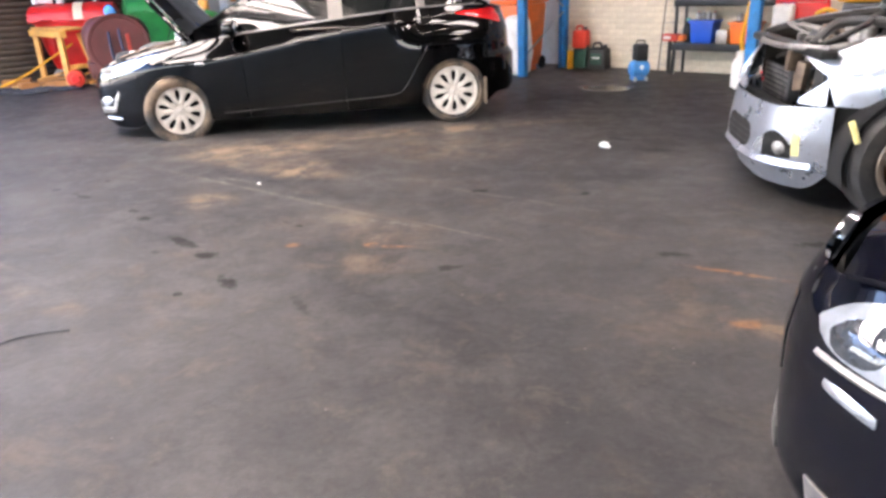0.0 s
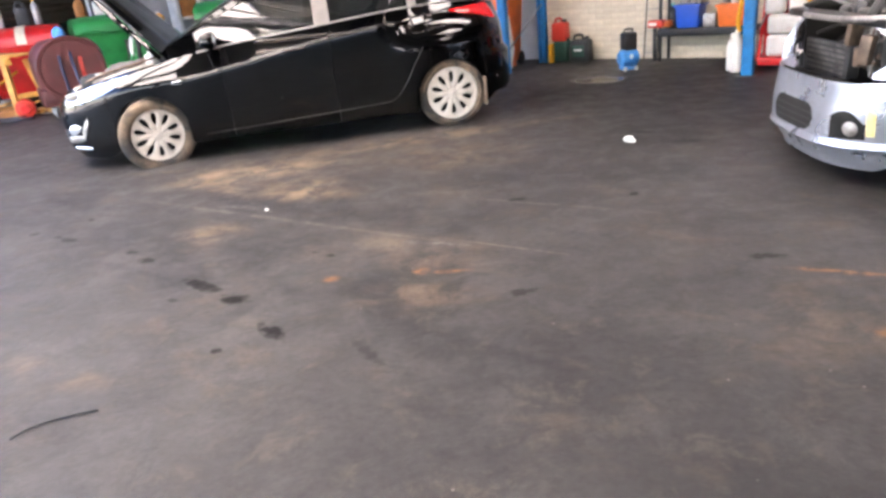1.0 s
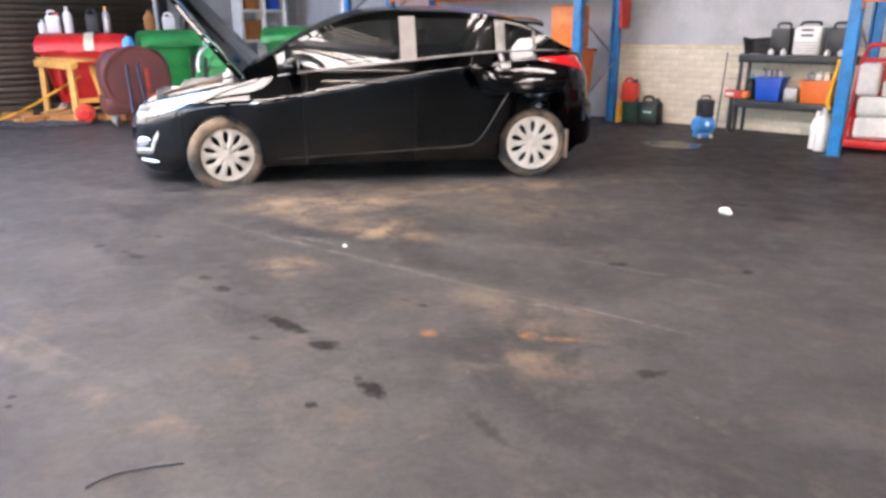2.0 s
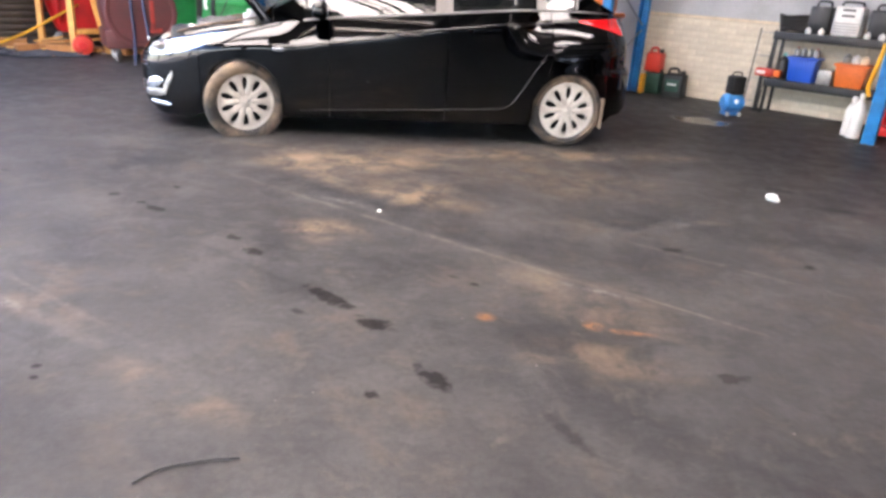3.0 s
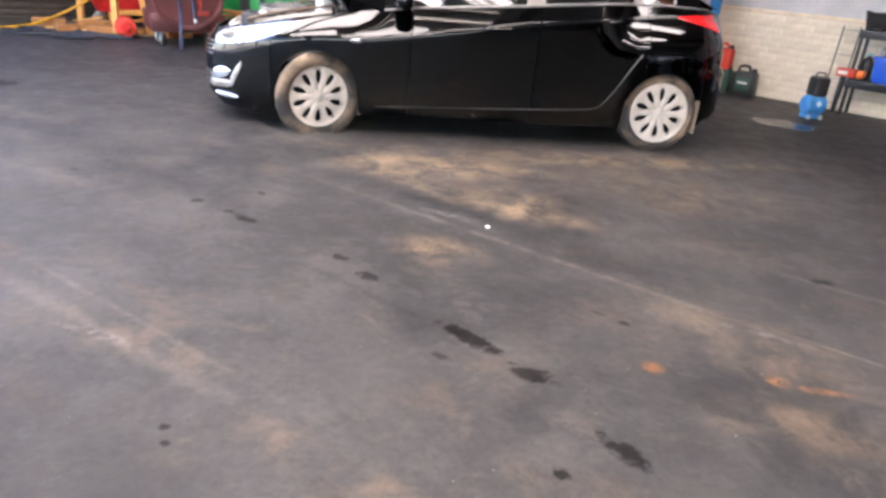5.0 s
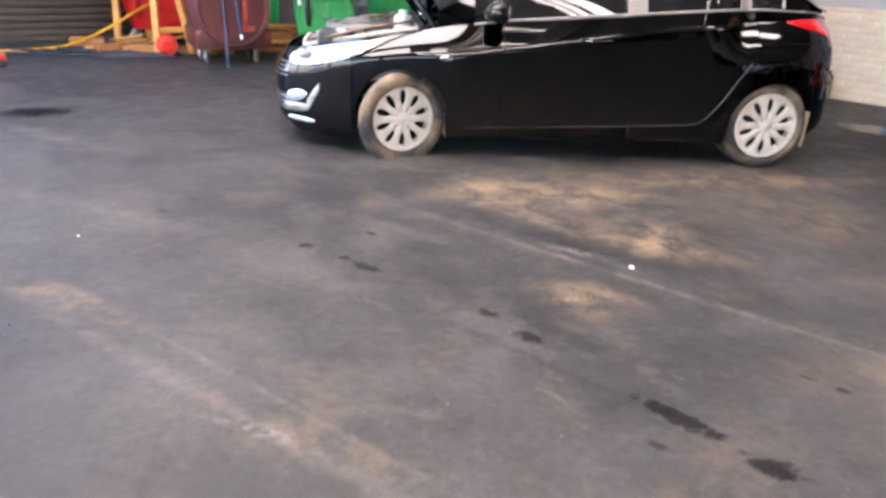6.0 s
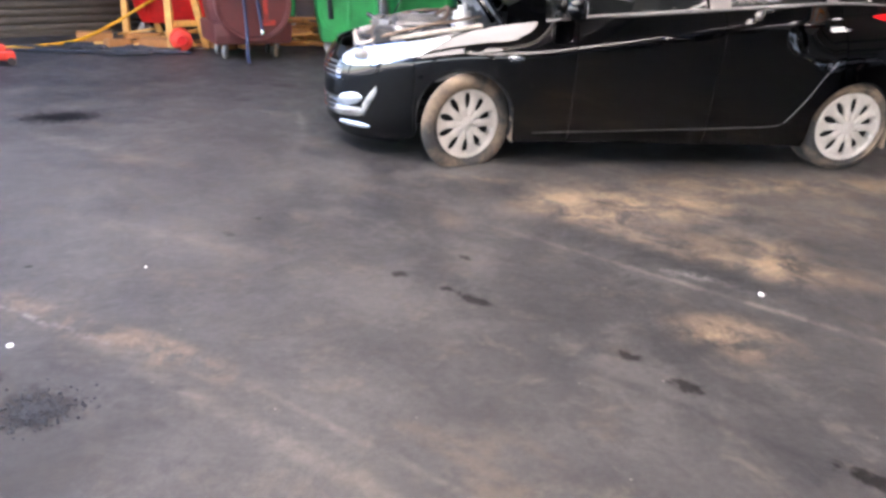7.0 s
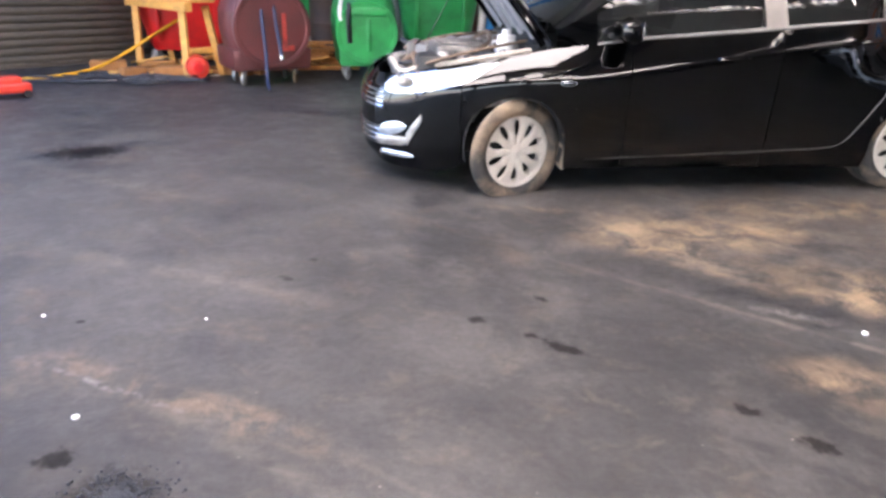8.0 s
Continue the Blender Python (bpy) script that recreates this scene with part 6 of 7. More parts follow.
part("coupling", bmtube([(-5.06, 10.37, 0.02), (-5.045, 10.335, 0.018)], 0.017, 8, 1), M["chrome"], t)
part("coupling", bmtube([(-4.97, 10.64, 0.36), (-4.965, 10.635, 0.31)], 0.02, 8, 1), M["chrome"], t)
bm = bmesh.new()
lathe(bm, [(0, 0.0), (0.085, 0.0), (0.09, 0.05), (0.07, 0.11), (0.03, 0.15), (0, 0.15)], 20)
for v in bm.verts:
    v.co.x *= 1 + 0.25 * noise.noise(v.co * 9)
t = part("blue_rag", bm, M["light_blue"], None)
t.matrix_world = pose(-5.22, 10.95, 1.045)
tagged(t, "crumpled pale blue rag on the maroon bin", "rag")

# timber trestle before the red bin
TR = pose(-6.62, 11.62, 0, 0, 0, -44)
t = thing("timber_trestle", "raw pine trestle with splayed legs in front of the red bin", "trestle", TR)
part("rail", bmbox((1.55, 0.10, 0.10), (-0.05, 0, 0.80), 0.008), M["wood"], t)
part("top_board", bmbox((1.62, 0.32, 0.035), (-0.05, 0.16, 0.87), 0.006), M["wood"], t)
for x in (-0.62, 0.56):
    for y, s in ((0.0, -1), (0.42, 1)):
        part("leg", bmtube([(x + 0.03 * (1 if x > 0 else -1), y + 0.02 * s, 0.0), (x, y * 0.7, 0.80)], 0.052, 4, 1), M["wood"], t)
part("brace", bmbox((0.06, 0.42, 0.07), (0.56, 0.2, 0.30), 0.006), M["wood"], t)
for i, (x, y, tn, L) in enumerate(((-6.25, 11.55, 25, 0.7), (-5.95, 11.62, -20, 0.55), (-6.55, 11.45, 70, 0.5), (-5.1, 12.1, 15, 0.8), (-4.75, 12.4, -30, 0.5), (-6.05, 11.75, 60, 0.45), (-5.75, 11.85, 5, 0.6), (-6.75, 11.62, -15, 0.42), (-7.0, 11.3, 35, 0.35), (-5.55, 11.72, -40, 0.38))):
    t = part("timber_offcut", bmbox((L, 0.11, 0.05), (0, 0, 0.026 + 0.0), 0.005), M["wood"] if i % 2 == 0 else M["card"], None)
    t.matrix_world = pose(x, y, 0, 0, 0, tn)
    tagged(t, "offcut of brown timber lying on the floor", "timber", "timber offcuts")
for x, y, tn, s in ((-6.45, 11.30, 10, 0.34), (-6.85, 11.15, 50, 0.26), (-5.7, 11.55, -30, 0.3), (-7.35, 11.7, 20, 0.4)):
    bm = bmbox((s, s * 0.6, 0.11), (0, 0, 0.056), 0.008)
    for v in bm.verts:
        v.co += Vector((noise.noise(v.co * 4 + Vector((x, y, 0))), noise.noise(v.co * 4 + Vector((y, x, 3))), 0)) * 0.03
    t = part("cardboard_box", bm, M["card"], None)
    t.matrix_world = pose(x, y, 0, 0, 0, tn)
    tagged(t, "small crumpled brown cardboard box on the floor", "box", "cardboard scraps")

rng = random.Random(77)
for k in range(26):                     # broken boards heaped between and behind the bins
    u = rng.random()
    x, y, z = -6.9 + 2.6 * u + rng.uniform(-0.15, 0.15), 11.75 + 0.55 * u + rng.uniform(-0.18, 0.22), 0.03 + 0.17 * rng.random() * (1 if k % 3 else 0.2)
    t = part("broken_board", bmbox((rng.uniform(0.25, 0.62), rng.uniform(0.05, 0.12), 0.022), (0, 0, 0), 0.004), M[rng.choice(("wood", "card", "rust_wood"))], None)
    t.matrix_world = pose(x, y, z, rng.uniform(-10, 10), rng.uniform(-14, 14), rng.uniform(-60, 60))
    tagged(t, "broken brown board in the heap behind the bins", "timber", "broken boards")

# red canister lying on its side
t = thing("red_canister", "small round red plastic canister lying on the floor", "canister", pose(-6.08, 11.17, 0.135, 0, 0, 24))
bm = bmesh.new()
lathe(bm, [(0, 0.02), (0.07, 0.02), (0.085, 0.0), (0.12, -0.005), (0.135, -0.03), (0.135, -0.20), (0.12, -0.23), (0, -0.235)], 12, pose(0, -0.08, 0, 90))
part("body", bm, M["red_plastic"], t)
bm = bmesh.new()
lathe(bm, [(0, 0.012), (0.055, 0.012), (0.062, 0.0), (0.062, -0.012)], 12, pose(0, -0.105, 0, 90))
part("cap", bm, M["red"], t)

# yellow hose and black cables on the floor
t = part("yellow_hose", bmtube([(-6.55, 12.25, 0.62), (-6.85, 12.05, 0.42), (-7.15, 11.75, 0.20), (-7.40, 11.35, 0.05), (-7.62, 10.95, 0.022), (-7.80, 10.7, 0.022), (-8.1, 10.5, 0.022)], 0.019), M["yellow"], None)
tagged(t, "yellow rubber hose running from the trestle over the floor", "hose")
for pts in (((-6.3, 10.75, 0.02), (-6.6, 10.60, 0.02), (-7.0, 10.85, 0.02), (-7.2, 11.05, 0.02), (-6.9, 11.2, 0.02), (-6.5, 11.0, 0.02), (-6.1, 10.9, 0.02)),
            ((-5.9, 10.95, 0.02), (-6.4, 10.95, 0.03), (-6.9, 10.70, 0.02), (-7.5, 10.6, 0.02), (-8.2, 10.5, 0.02)),
            ((-6.7, 11.35, 0.02), (-6.95, 11.05, 0.03), (-6.75, 10.8, 0.02), (-6.45, 10.85, 0.02), (-6.4, 11.1, 0.03), (-6.75, 11.15, 0.03), (-7.3, 10.95, 0.02))):
    t = part("black_cable", bmtube(pts, 0.016, 6), M["black_plastic"], None)
    tagged(t, "tangled black cable lying on the concrete", "cable", "cables on the floor")

rng = random.Random(31)
for k in range(7):
    cx, cy = -6.75 + rng.uniform(-0.75, 0.75), 10.95 + rng.uniform(-0.28, 0.28)
    loop = [(cx + rng.uniform(0.14, 0.34) * math.cos(a) * 1.5, cy + rng.uniform(0.06, 0.16) * math.sin(a), 0.014 + 0.03 * rng.random()) for a in lin(rng.uniform(0, 3), rng.uniform(6, 9), 9)]
    t = part("black_cable", bmtube(loop, rng.uniform(0.009, 0.014), 6, 4), M[rng.choice(("black_plastic", "trim", "dark_steel"))], None)
    tagged(t, "looped dark cable lying on the dusty concrete", "cable", "cables on the floor")
for k in range(16):
    t = part("scrap", bmbox((rng.uniform(0.06, 0.2), rng.uniform(0.03, 0.08), 0.012), (0, 0, 0.007), 0.003), M[rng.choice(("card", "rust_wood", "dusty_seal", "trim"))], None)
    t.matrix_world = pose(-6.6 + rng.uniform(-1.1, 0.9), 11.15 + rng.uniform(-0.3, 0.35), 0, 0, 0, rng.uniform(0, 180))
    tagged(t, "small flat scrap of brown or grey litter", "scrap", "litter on the floor")

# orange-red tool by the shutter
t = thing("trolley_jack", "low orange-red trolley jack with a yellow plate", "jack", pose(-7.46, 9.66, 0, 0, 0, 40) @ Matrix.Scale(0.78, 4))
bm = bmbox((0.52, 0.26, 0.12), (0, 0, 0.12), 0.03, segs=3)
box(bm, (0.30, 0.20, 0.10), (0.02, 0, 0.21), 0.03)
part("frame", bm, M["red_plastic"], t)
part("plate", bmbox((0.11, 0.09, 0.03), (-0.16, -0.12, 0.13), 0.006, Matrix.Rotation(radians(70), 4, "X")), M["yellow"], t)
for sx in (-1, 1):
    for sy in (-1, 1):
        bm = bmesh.new()
        lathe(bm, [(0, 0.015), (0.045, 0.015), (0.05, 0), (0.045, -0.015), (0, -0.015)], 16, pose(sx * 0.2, sy * 0.13, 0.05, 90))
        part("wheel", bm, M["dark_steel"], t)
part("handle", bmtube([(-0.2, 0, 0.2), (-0.5, 0.05, 0.32), (-0.95, 0.1, 0.42)], 0.016, 8), M["dark_steel"], t)


# bottles and tins standing on lids and shelves
def bottle(name, label, m, r, h, body_m, cap_m, square=False, group=""):
    t = thing(name, label, "bottle", m, group)
    bm = bmesh.new()
    if square:
        box(bm, (2 * r, 1.3 * r, h * 0.78), (0, 0, h * 0.39), r * 0.3, segs=3)
        tube(bm, [(-r * 0.7, 0, h * 0.76), (-r * 0.5, 0, h * 0.95), (r * 0.3, 0, h * 0.95), (r * 0.6, 0, h * 0.76)], r * 0.16, 8)
    else:
        lathe(bm, [(0, 0), (r * 0.92, 0), (r, 0.02), (r, h * 0.62), (r * 0.75, h * 0.76), (r * 0.36, h * 0.84), (r * 0.34, h * 0.9), (0, h * 0.9)], 20)
    part("body", bm, body_m, t)
    bm = bmesh.new()
    lathe(bm, [(0, h), (r * 0.36, h), (r * 0.4, h * 0.985), (r * 0.4, h * 0.88), (0, h * 0.88)], 16, Matrix.Translation((r * 0.55 if square else 0, 0, -h * 0.06 if square else 0)))
    part("cap", bm, cap_m, t)
    return t


RB = facing(-6.62, 12.58, 20)
for x, y, r, h, bmt, cmt, lab, sq in ((-0.40, 0.05, 0.10, 0.34, "white", "red", "white plastic jug on the red bin", True), (-0.20, 0.12, 0.07, 0.40, "white", "white", "tall white plastic bottle on the red bin", False),
                                     (0.16, 0.08, 0.10, 0.36, "black_plastic", "black_plastic", "black oil container on the red bin", True), (0.36, 0.10, 0.06, 0.40, "alloy", "yellow", "grey bottle with a yellow cap", False),
                                     (-0.55, 0.0, 0.06, 0.2, "white", "white", "small white tub on the red bin", False)):
    bottle("oil_bottle", lab, RB @ Matrix.Translation((x, y, 1.235)), r, h, M[bmt], M[cmt], sq, "bottles on the red bin")
GB = facing(-5.42, 12.95, 30)
for x, y, r, h, bmt, cmt, lab, sq in ((-0.25, 0.0, 0.09, 0.30, "card", "card", "brown tin on the green bin", False), (0.05, 0.05, 0.10, 0.26, "white", "white", "white tub on the green bin", True), (0.28, 0.0, 0.07, 0.3, "dark_steel", "dark_steel", "dark oil can on the green bin", False)):
    bottle("oil_bottle", lab, GB @ Matrix.Translation((x, y, 1.275)), r, h, M[bmt], M[cmt], sq, "bottles on the green bin")
G2 = facing(-4.16, 11.62, 12)
bottle("oil_bottle", "pale teal bottle on the green bin", G2 @ Matrix.Translation((-0.16, 0.0, 1.035)), 0.09, 0.22, M["teal"], M["white"], True)
bottle("oil_bottle", "tan container on the green bin", G2 @ Matrix.Translation((0.10, 0.0, 1.045)), 0.08, 0.2, M["wood"], M["white"], False)
t = part("white_strap", bmtube([(-4.34, 11.50, 1.02), (-4.37, 11.28, 0.96), (-4.39, 11.19, 0.82), (-4.38, 11.18, 0.70)], 0.025), M["white"], None)
tagged(t, "white plastic strap hanging from the green bin", "strap")
t = part("black_strap", bmtube([(-4.28, 11.21, 0.90), (-4.29, 11.17, 0.70), (-4.28, 11.20, 0.46)], 0.03), M["black_plastic"], None)
tagged(t, "black strap hanging down the green bin", "strap")
t = thing("brown_drum", "dark brown grimy steel drum between the bins", "drum", pose(-4.72, 12.62, 0))
bm = bmesh.new()
lathe(bm, [(0, 0), (0.25, 0), (0.255, 0.28), (0.265, 0.29), (0.255, 0.31), (0.255, 0.56), (0.265, 0.57), (0.255, 0.59), (0.255, 0.86), (0.262, 0.875), (0.245, 0.86), (0, 0.85)], 32)
part("shell", bm, M["grimy_steel"], t)
for k in range(14):                     # brown boards stacked before the drum
    t = part("broken_board", bmbox((rng.uniform(0.28, 0.5), rng.uniform(0.06, 0.12), 0.03), (0, 0, 0), 0.005), M[rng.choice(("card", "rust_wood", "rust_wood"))], None)
    t.matrix_world = pose(-4.80 + rng.uniform(-0.16, 0.16), 12.10 + rng.uniform(-0.12, 0.12), 0.02 + 0.027 * k, rng.uniform(-6, 6), rng.uniform(-5, 5), rng.uniform(-35, 35))
    tagged(t, "broken brown board in the heap behind the bins", "timber", "broken boards")
t = part("white_pipe", bmtube([(-2.62, 13.15, 0.0), (-2.60, 13.2, 1.0), (-2.52, 13.25, 2.0)], 0.055, 12, 1), M["white"], None)
tagged(t, "white plastic pipe leaning by the bins", "pipe")

# white shelf unit by the corner, seen over the hatchback
t = thing("white_shelf", "white painted shelf unit with brown and blue boxes", "shelf", hall_pose(8.2, WALL_B + 0.35, 0, 90))
for x in (-0.5, 0.0, 0.5):
    part("upright", bmbox((0.07, 0.30, 2.3), (x, 0, 1.15), 0.006), M["white"], t)
for z in (0.5, 1.05, 1.6, 2.2):
    for x in (-0.25, 0.25):
        part("board", bmbox((0.425, 0.30, 0.05), (x, 0, z), 0.005), M["white"], t)
for x, z, w, h, mt, nm in ((-0.25, 1.625, 0.3, 0.4, "card", "brown box on the white shelf"), (0.25, 1.625, 0.22, 0.45, "blue_plastic", "blue box on the white shelf"), (-0.25, 1.075, 0.34, 0.36, "card", "brown box on the white shelf"), (0.24, 1.075, 0.3, 0.3, "alloy", "grey tin box on the white shelf")):
    b = part("storage_box", bmbox((w, 0.24, h), (0, 0, h / 2 + 0.001), 0.01), M[mt], None)
    b.matrix_world = hall_pose(8.2, WALL_B + 0.35, 0, 90) @ Matrix.Translation((x, 0, z))
    tagged(b, nm, "box")

# ---- by the brick wall ----
# loads on the racking beams above the hatchback
for b, a, w, h, mt, nm in ((-9.1, 8.45, 0.8, 0.5, "red_plastic", "red plastic crate on the rack beams"), (-7.1, 8.45, 0.6, 0.45, "card", "brown carton on the rack beams"), (-8.1, 8.45, 0.7, 0.4, "blue_plastic", "blue crate on the rack beams")):
    c = thing("crate", nm, "crate", hall_pose(a, b, 1.776))
    bm = bmesh.new()
    box(bm, (w, 0.95, h), (0, 0, h / 2), 0.02, taper=0.94)
    part("body", bm, M[mt], c)
    part("rim", bmtube([(-w / 2, -0.475, h), (w / 2, -0.475, h), (w / 2, 0.475, h), (-w / 2, 0.475, h), (-w / 2, -0.475, h)], 0.02, 6, 1), M[mt], c)
orange_bin = thing("orange_bin", "orange plastic wheelie bin by the blue rack frame", "wheelie bin", hall_pose(8.55, -6.80, 0, 8))
part("body", bmbox((0.56, 0.62, 0.86), (0, 0, 0.50), 0.03, taper=0.80), M["orange"], orange_bin)
part("lid", bmbox((0.60, 0.68, 0.06), (0, 0, 0.965), 0.025), M["orange"], orange_bin)
for s in (-1, 1):
    bm = bmesh.new()
    lathe(bm, [(0, 0.02), (0.09, 0.02), (0.1, 0), (0.09, -0.02), (0, -0.02)], 20, pose(s * 0.22, 0.26, 0.10, 0, 90))
    part("wheel", bm, M["black_plastic"], orange_bin)
part("axle_block", bmbox((0.40, 0.40, 0.07), (0, -0.05, 0.035), 0.01), M["orange"], orange_bin)
t = part("orange_box", bmbox((0.42, 0.40, 0.55), (0, 0, 0.276), 0.03), M["orange_steel"], None)
t.matrix_world = hall_pose(8.55, -6.78, 0.998, 14)
tagged(t, "orange box stacked on the orange wheelie bin", "box")
bm = bmbox((0.34, 0.26, 0.80), (0, 0, 0.40), 0.08, segs=3)
bmesh.ops.subdivide_edges(bm, edges=bm.edges[:], cuts=2, use_grid_fill=True)
for v in bm.verts:
    if v.co.z > 0.03:
        v.co += Vector((noise.noise(v.co * 7), noise.noise(v.co * 7 + Vector((5, 1, 2))), 0)) * 0.05
t = part("plastic_sack", bm, M["white"], None)
t.matrix_world = hall_pose(8.15, -6.52, 0)
tagged(t, "crumpled white plastic sack by the rack frame", "sack")
bm = bmbox((0.05, 0.24, 0.42), (0, 0, 0), 0.02)
bmesh.ops.subdivide_edges(bm, edges=bm.edges[:], cuts=3, use_grid_fill=True)
for v in bm.verts:
    v.co.x += 0.03 * noise.noise(v.co * 8)
t = part("red_rag", bm, M["red_plastic"], None)
t.matrix_world = hall_pose(8.95, -6.19, 1.45)
tagged(t, "red rag hung on the blue rack post", "rag")
t = part("post_guard", bmbox((0.05, 0.10, 0.26), (0, 0, 0.13), 0.01), M["yellow"], None)
t.matrix_world = hall_pose(8.95, -6.18, 0)
tagged(t, "small yellow guard at the foot of the rack post", "post guard")


def jerrycan(name, label, m, w, d, h, body_m, cap_m, label_m=None):
    t = thing(name, label, "canister", m)
    bm = bmbox((w, d, h * 0.82), (0, 0, h * 0.41), min(w, d) * 0.16, segs=3)
    for v in bm.verts:
        if v.co.z > h * 0.6:
            v.co.x *= 0.94
            v.co.y *= 0.92
    part("body", bm, body_m, t)
    part("handle", bmtube([(-w * 0.34, 0, h * 0.80), (-w * 0.30, 0, h * 0.96), (w * 0.05, 0, h * 0.98), (w * 0.12, 0, h * 0.80)], 0.018, 8), body_m, t)
    bm = bmesh.new()
    lathe(bm, [(0, 0.05), (0.03, 0.05), (0.034, 0.0)], 14, pose(w * 0.3, 0, h * 0.80))
    part("cap", bm, cap_m, t)
    if label_m:
        part("paper_label", bmbox((w * 0.62, 0.004, h * 0.42), (0, -d / 2 - 0.001, h * 0.42), 0.001), label_m, t, "paper label with plain coloured bars")
        part("label_bar", bmbox((w * 0.4, 0.003, h * 0.06), (0, -d / 2 - 0.004, h * 0.46), 0.0005), M["white"], t)
    return t


jerrycan("green_canister", "dark green canister standing by the brick wall", hall_pose(9.14, -6.10, 0), 0.245, 0.19, 0.34, M["dark_green"], M["black_plastic"])
t = jerrycan("red_canister", "red plastic fuel can stacked on the green canister", hall_pose(9.14, -6.13, 0.279), 0.225, 0.17, 0.31, M["red_plastic"], M["black_plastic"])
jerrycan("black_canister", "black canister with a teal label by the wall", hall_pose(9.08, -5.78, 0, 4), 0.29, 0.21, 0.365, M["black_plastic"], M["black_plastic"], M["dark_green"])

# blue and black pump
pump = thing("air_pump", "small blue pump with a black box on top", "pump", hall_pose(8.35, -4.74, 0, 50) @ Matrix.Diagonal((0.72, 0.85, 0.86, 1)))
bm = bmesh.new()
lathe(bm, [(0, -0.17), (0.08, -0.165), (0.115, -0.13), (0.12, 0.0), (0.115, 0.13), (0.08, 0.165), (0, 0.17)], 24, pose(0, 0, 0.175, 0, 90))
part("tank", bm, M["light_blue"], pump)
part("foot", bmbox((0.26, 0.16, 0.05), (0, 0, 0.035), 0.01), M["light_blue"], pump)
part("motor", bmbox((0.22, 0.20, 0.24), (0.02, 0.02, 0.40), 0.03), M["black_plastic"], pump)
part("grip", bmtube([(-0.06, 0.02, 0.51), (-0.05, 0.02, 0.56), (0.08, 0.02, 0.56), (0.09, 0.02, 0.51)], 0.012, 8), M["black_plastic"], pump)
bm = bmesh.new()
lathe(bm, [(0, 0.01), (0.03, 0.01), (0.035, 0), (0.035, -0.01)], 16, pose(0, -0.118, 0.2, 90))
part("gauge", bm, M["white"], pump)
for s in (-1, 1):
    bm = bmesh.new()
    lathe(bm, [(0, 0.012), (0.03, 0.012), (0.03, -0.012), (0, -0.012)], 14, pose(s * 0.1, -0.09, 0.03, 90))
    part("wheel", bm, M["rim"], pump)

# black shelf with its load
SHELF = hall_pose(9.17, -3.95, 0)
shelf = thing("steel_shelf", "black steel shelf unit against the brick wall", "shelf", SHELF)
for x in (-0.67, 0.67):
    for y in (-0.14, 0.14):
        part("leg", bmbox((0.035, 0.035, 0.93), (x, y, 0.465), 0.004), M["black_plastic"], shelf)
for z in (0.39, 0.93):
    bm = bmbox((1.40, 0.33, 0.03), (0, 0, z - 0.006), 0.004)
    box(bm, (1.40, 0.02, 0.09), (0, -0.167, z - 0.036), 0.004)
    part("board", bm, M["black_plastic"], shelf)
mesh_panel = thing("wire_panel", "thin galvanised wire panel leaning beside the shelf", "wire panel", hall_pose(9.16, -4.76, 0))
for x in (-0.12, 0.06):
    part("wire", bmtube([(x, -0.04, 0.0), (x, 0.08, 0.95)], 0.008, 6, 1), M["dark_steel"], mesh_panel)
for k in range(4):
    z = 0.1 + 0.27 * k
    part("wire", bmtube([(-0.12, -0.04 + 0.126 * z, z), (0.06, -0.04 + 0.126 * z, z)], 0.005, 6, 1), M["grey_wire"], mesh_panel)


def tote(label, x, z, w, d, h, material, y=-0.02):
    t = thing("plastic_tote", label, "storage tub", SHELF @ Matrix.Translation((x, y, z)))
    part("body", bmbox((w, d, h), (0, 0, h / 2), 0.012, taper=0.86), material, t)
    part("rim", bmbox((w + 0.03, d + 0.03, 0.03), (0, 0, h - 0.016), 0.008), material, t)
    return t


def on_shelf(x, z, y=0.0):
    return SHELF @ Matrix.Translation((x, y, z))


tote("blue plastic tub full of spray cans on the shelf", -0.33, 0.401, 0.31, 0.26, 0.28, M["blue_plastic"])
tote("orange plastic tub full of parts on the shelf", 0.19, 0.401, 0.33, 0.26, 0.26, M["orange"])
for x, mt in ((-0.44, "red_plastic"), (-0.37, "white"), (-0.30, "white"), (-0.23, "red_plastic")):
    bottle("spray_can", "spray can standing in the blue tub", on_shelf(x, 0.683), 0.033, 0.10, M["alloy"], M[mt], group="spray cans in the blue tub")
for x, mt in ((0.10, "alloy"), (0.19, "white"), (0.28, "cream")):
    bottle("spray_can", "small pot lying in the orange tub", on_shelf(x, 0.663), 0.045, 0.10, M[mt], M[mt], group="pots in the orange tub")
t = part("parts_box", bmbox((0.15, 0.24, 0.16), (0, 0, 0.08), 0.01), M["alloy"], None)
t.matrix_world = on_shelf(-0.07, 0.401)
tagged(t, "grey parts box between the tubs", "box")
bottle("spray_can", "black and teal can on the shelf", on_shelf(-0.57, 0.401), 0.06, 0.30, M["black_plastic"], M["teal"])
t = thing("red_toolbox", "small red box with an orange end by the blue tub", "toolbox", hall_pose(9.02, -4.66, 0.47))
part("body", bmbox((0.20, 0.14, 0.09), (0, 0, 0), 0.015), M["red_plastic"], t)
part("end_cap", bmbox((0.08, 0.12, 0.08), (0.145, 0, -0.004), 0.02), M["orange"], t)
part("white_bar", bmbox((0.10, 0.004, 0.04), (-0.03, -0.072, 0.0), 0.001), M["white"], t)
part("bracket", bmbox((0.04, 0.04, 0.43), (-0.05, 0.05, -0.255), 0.005), M["dark_steel"], t)
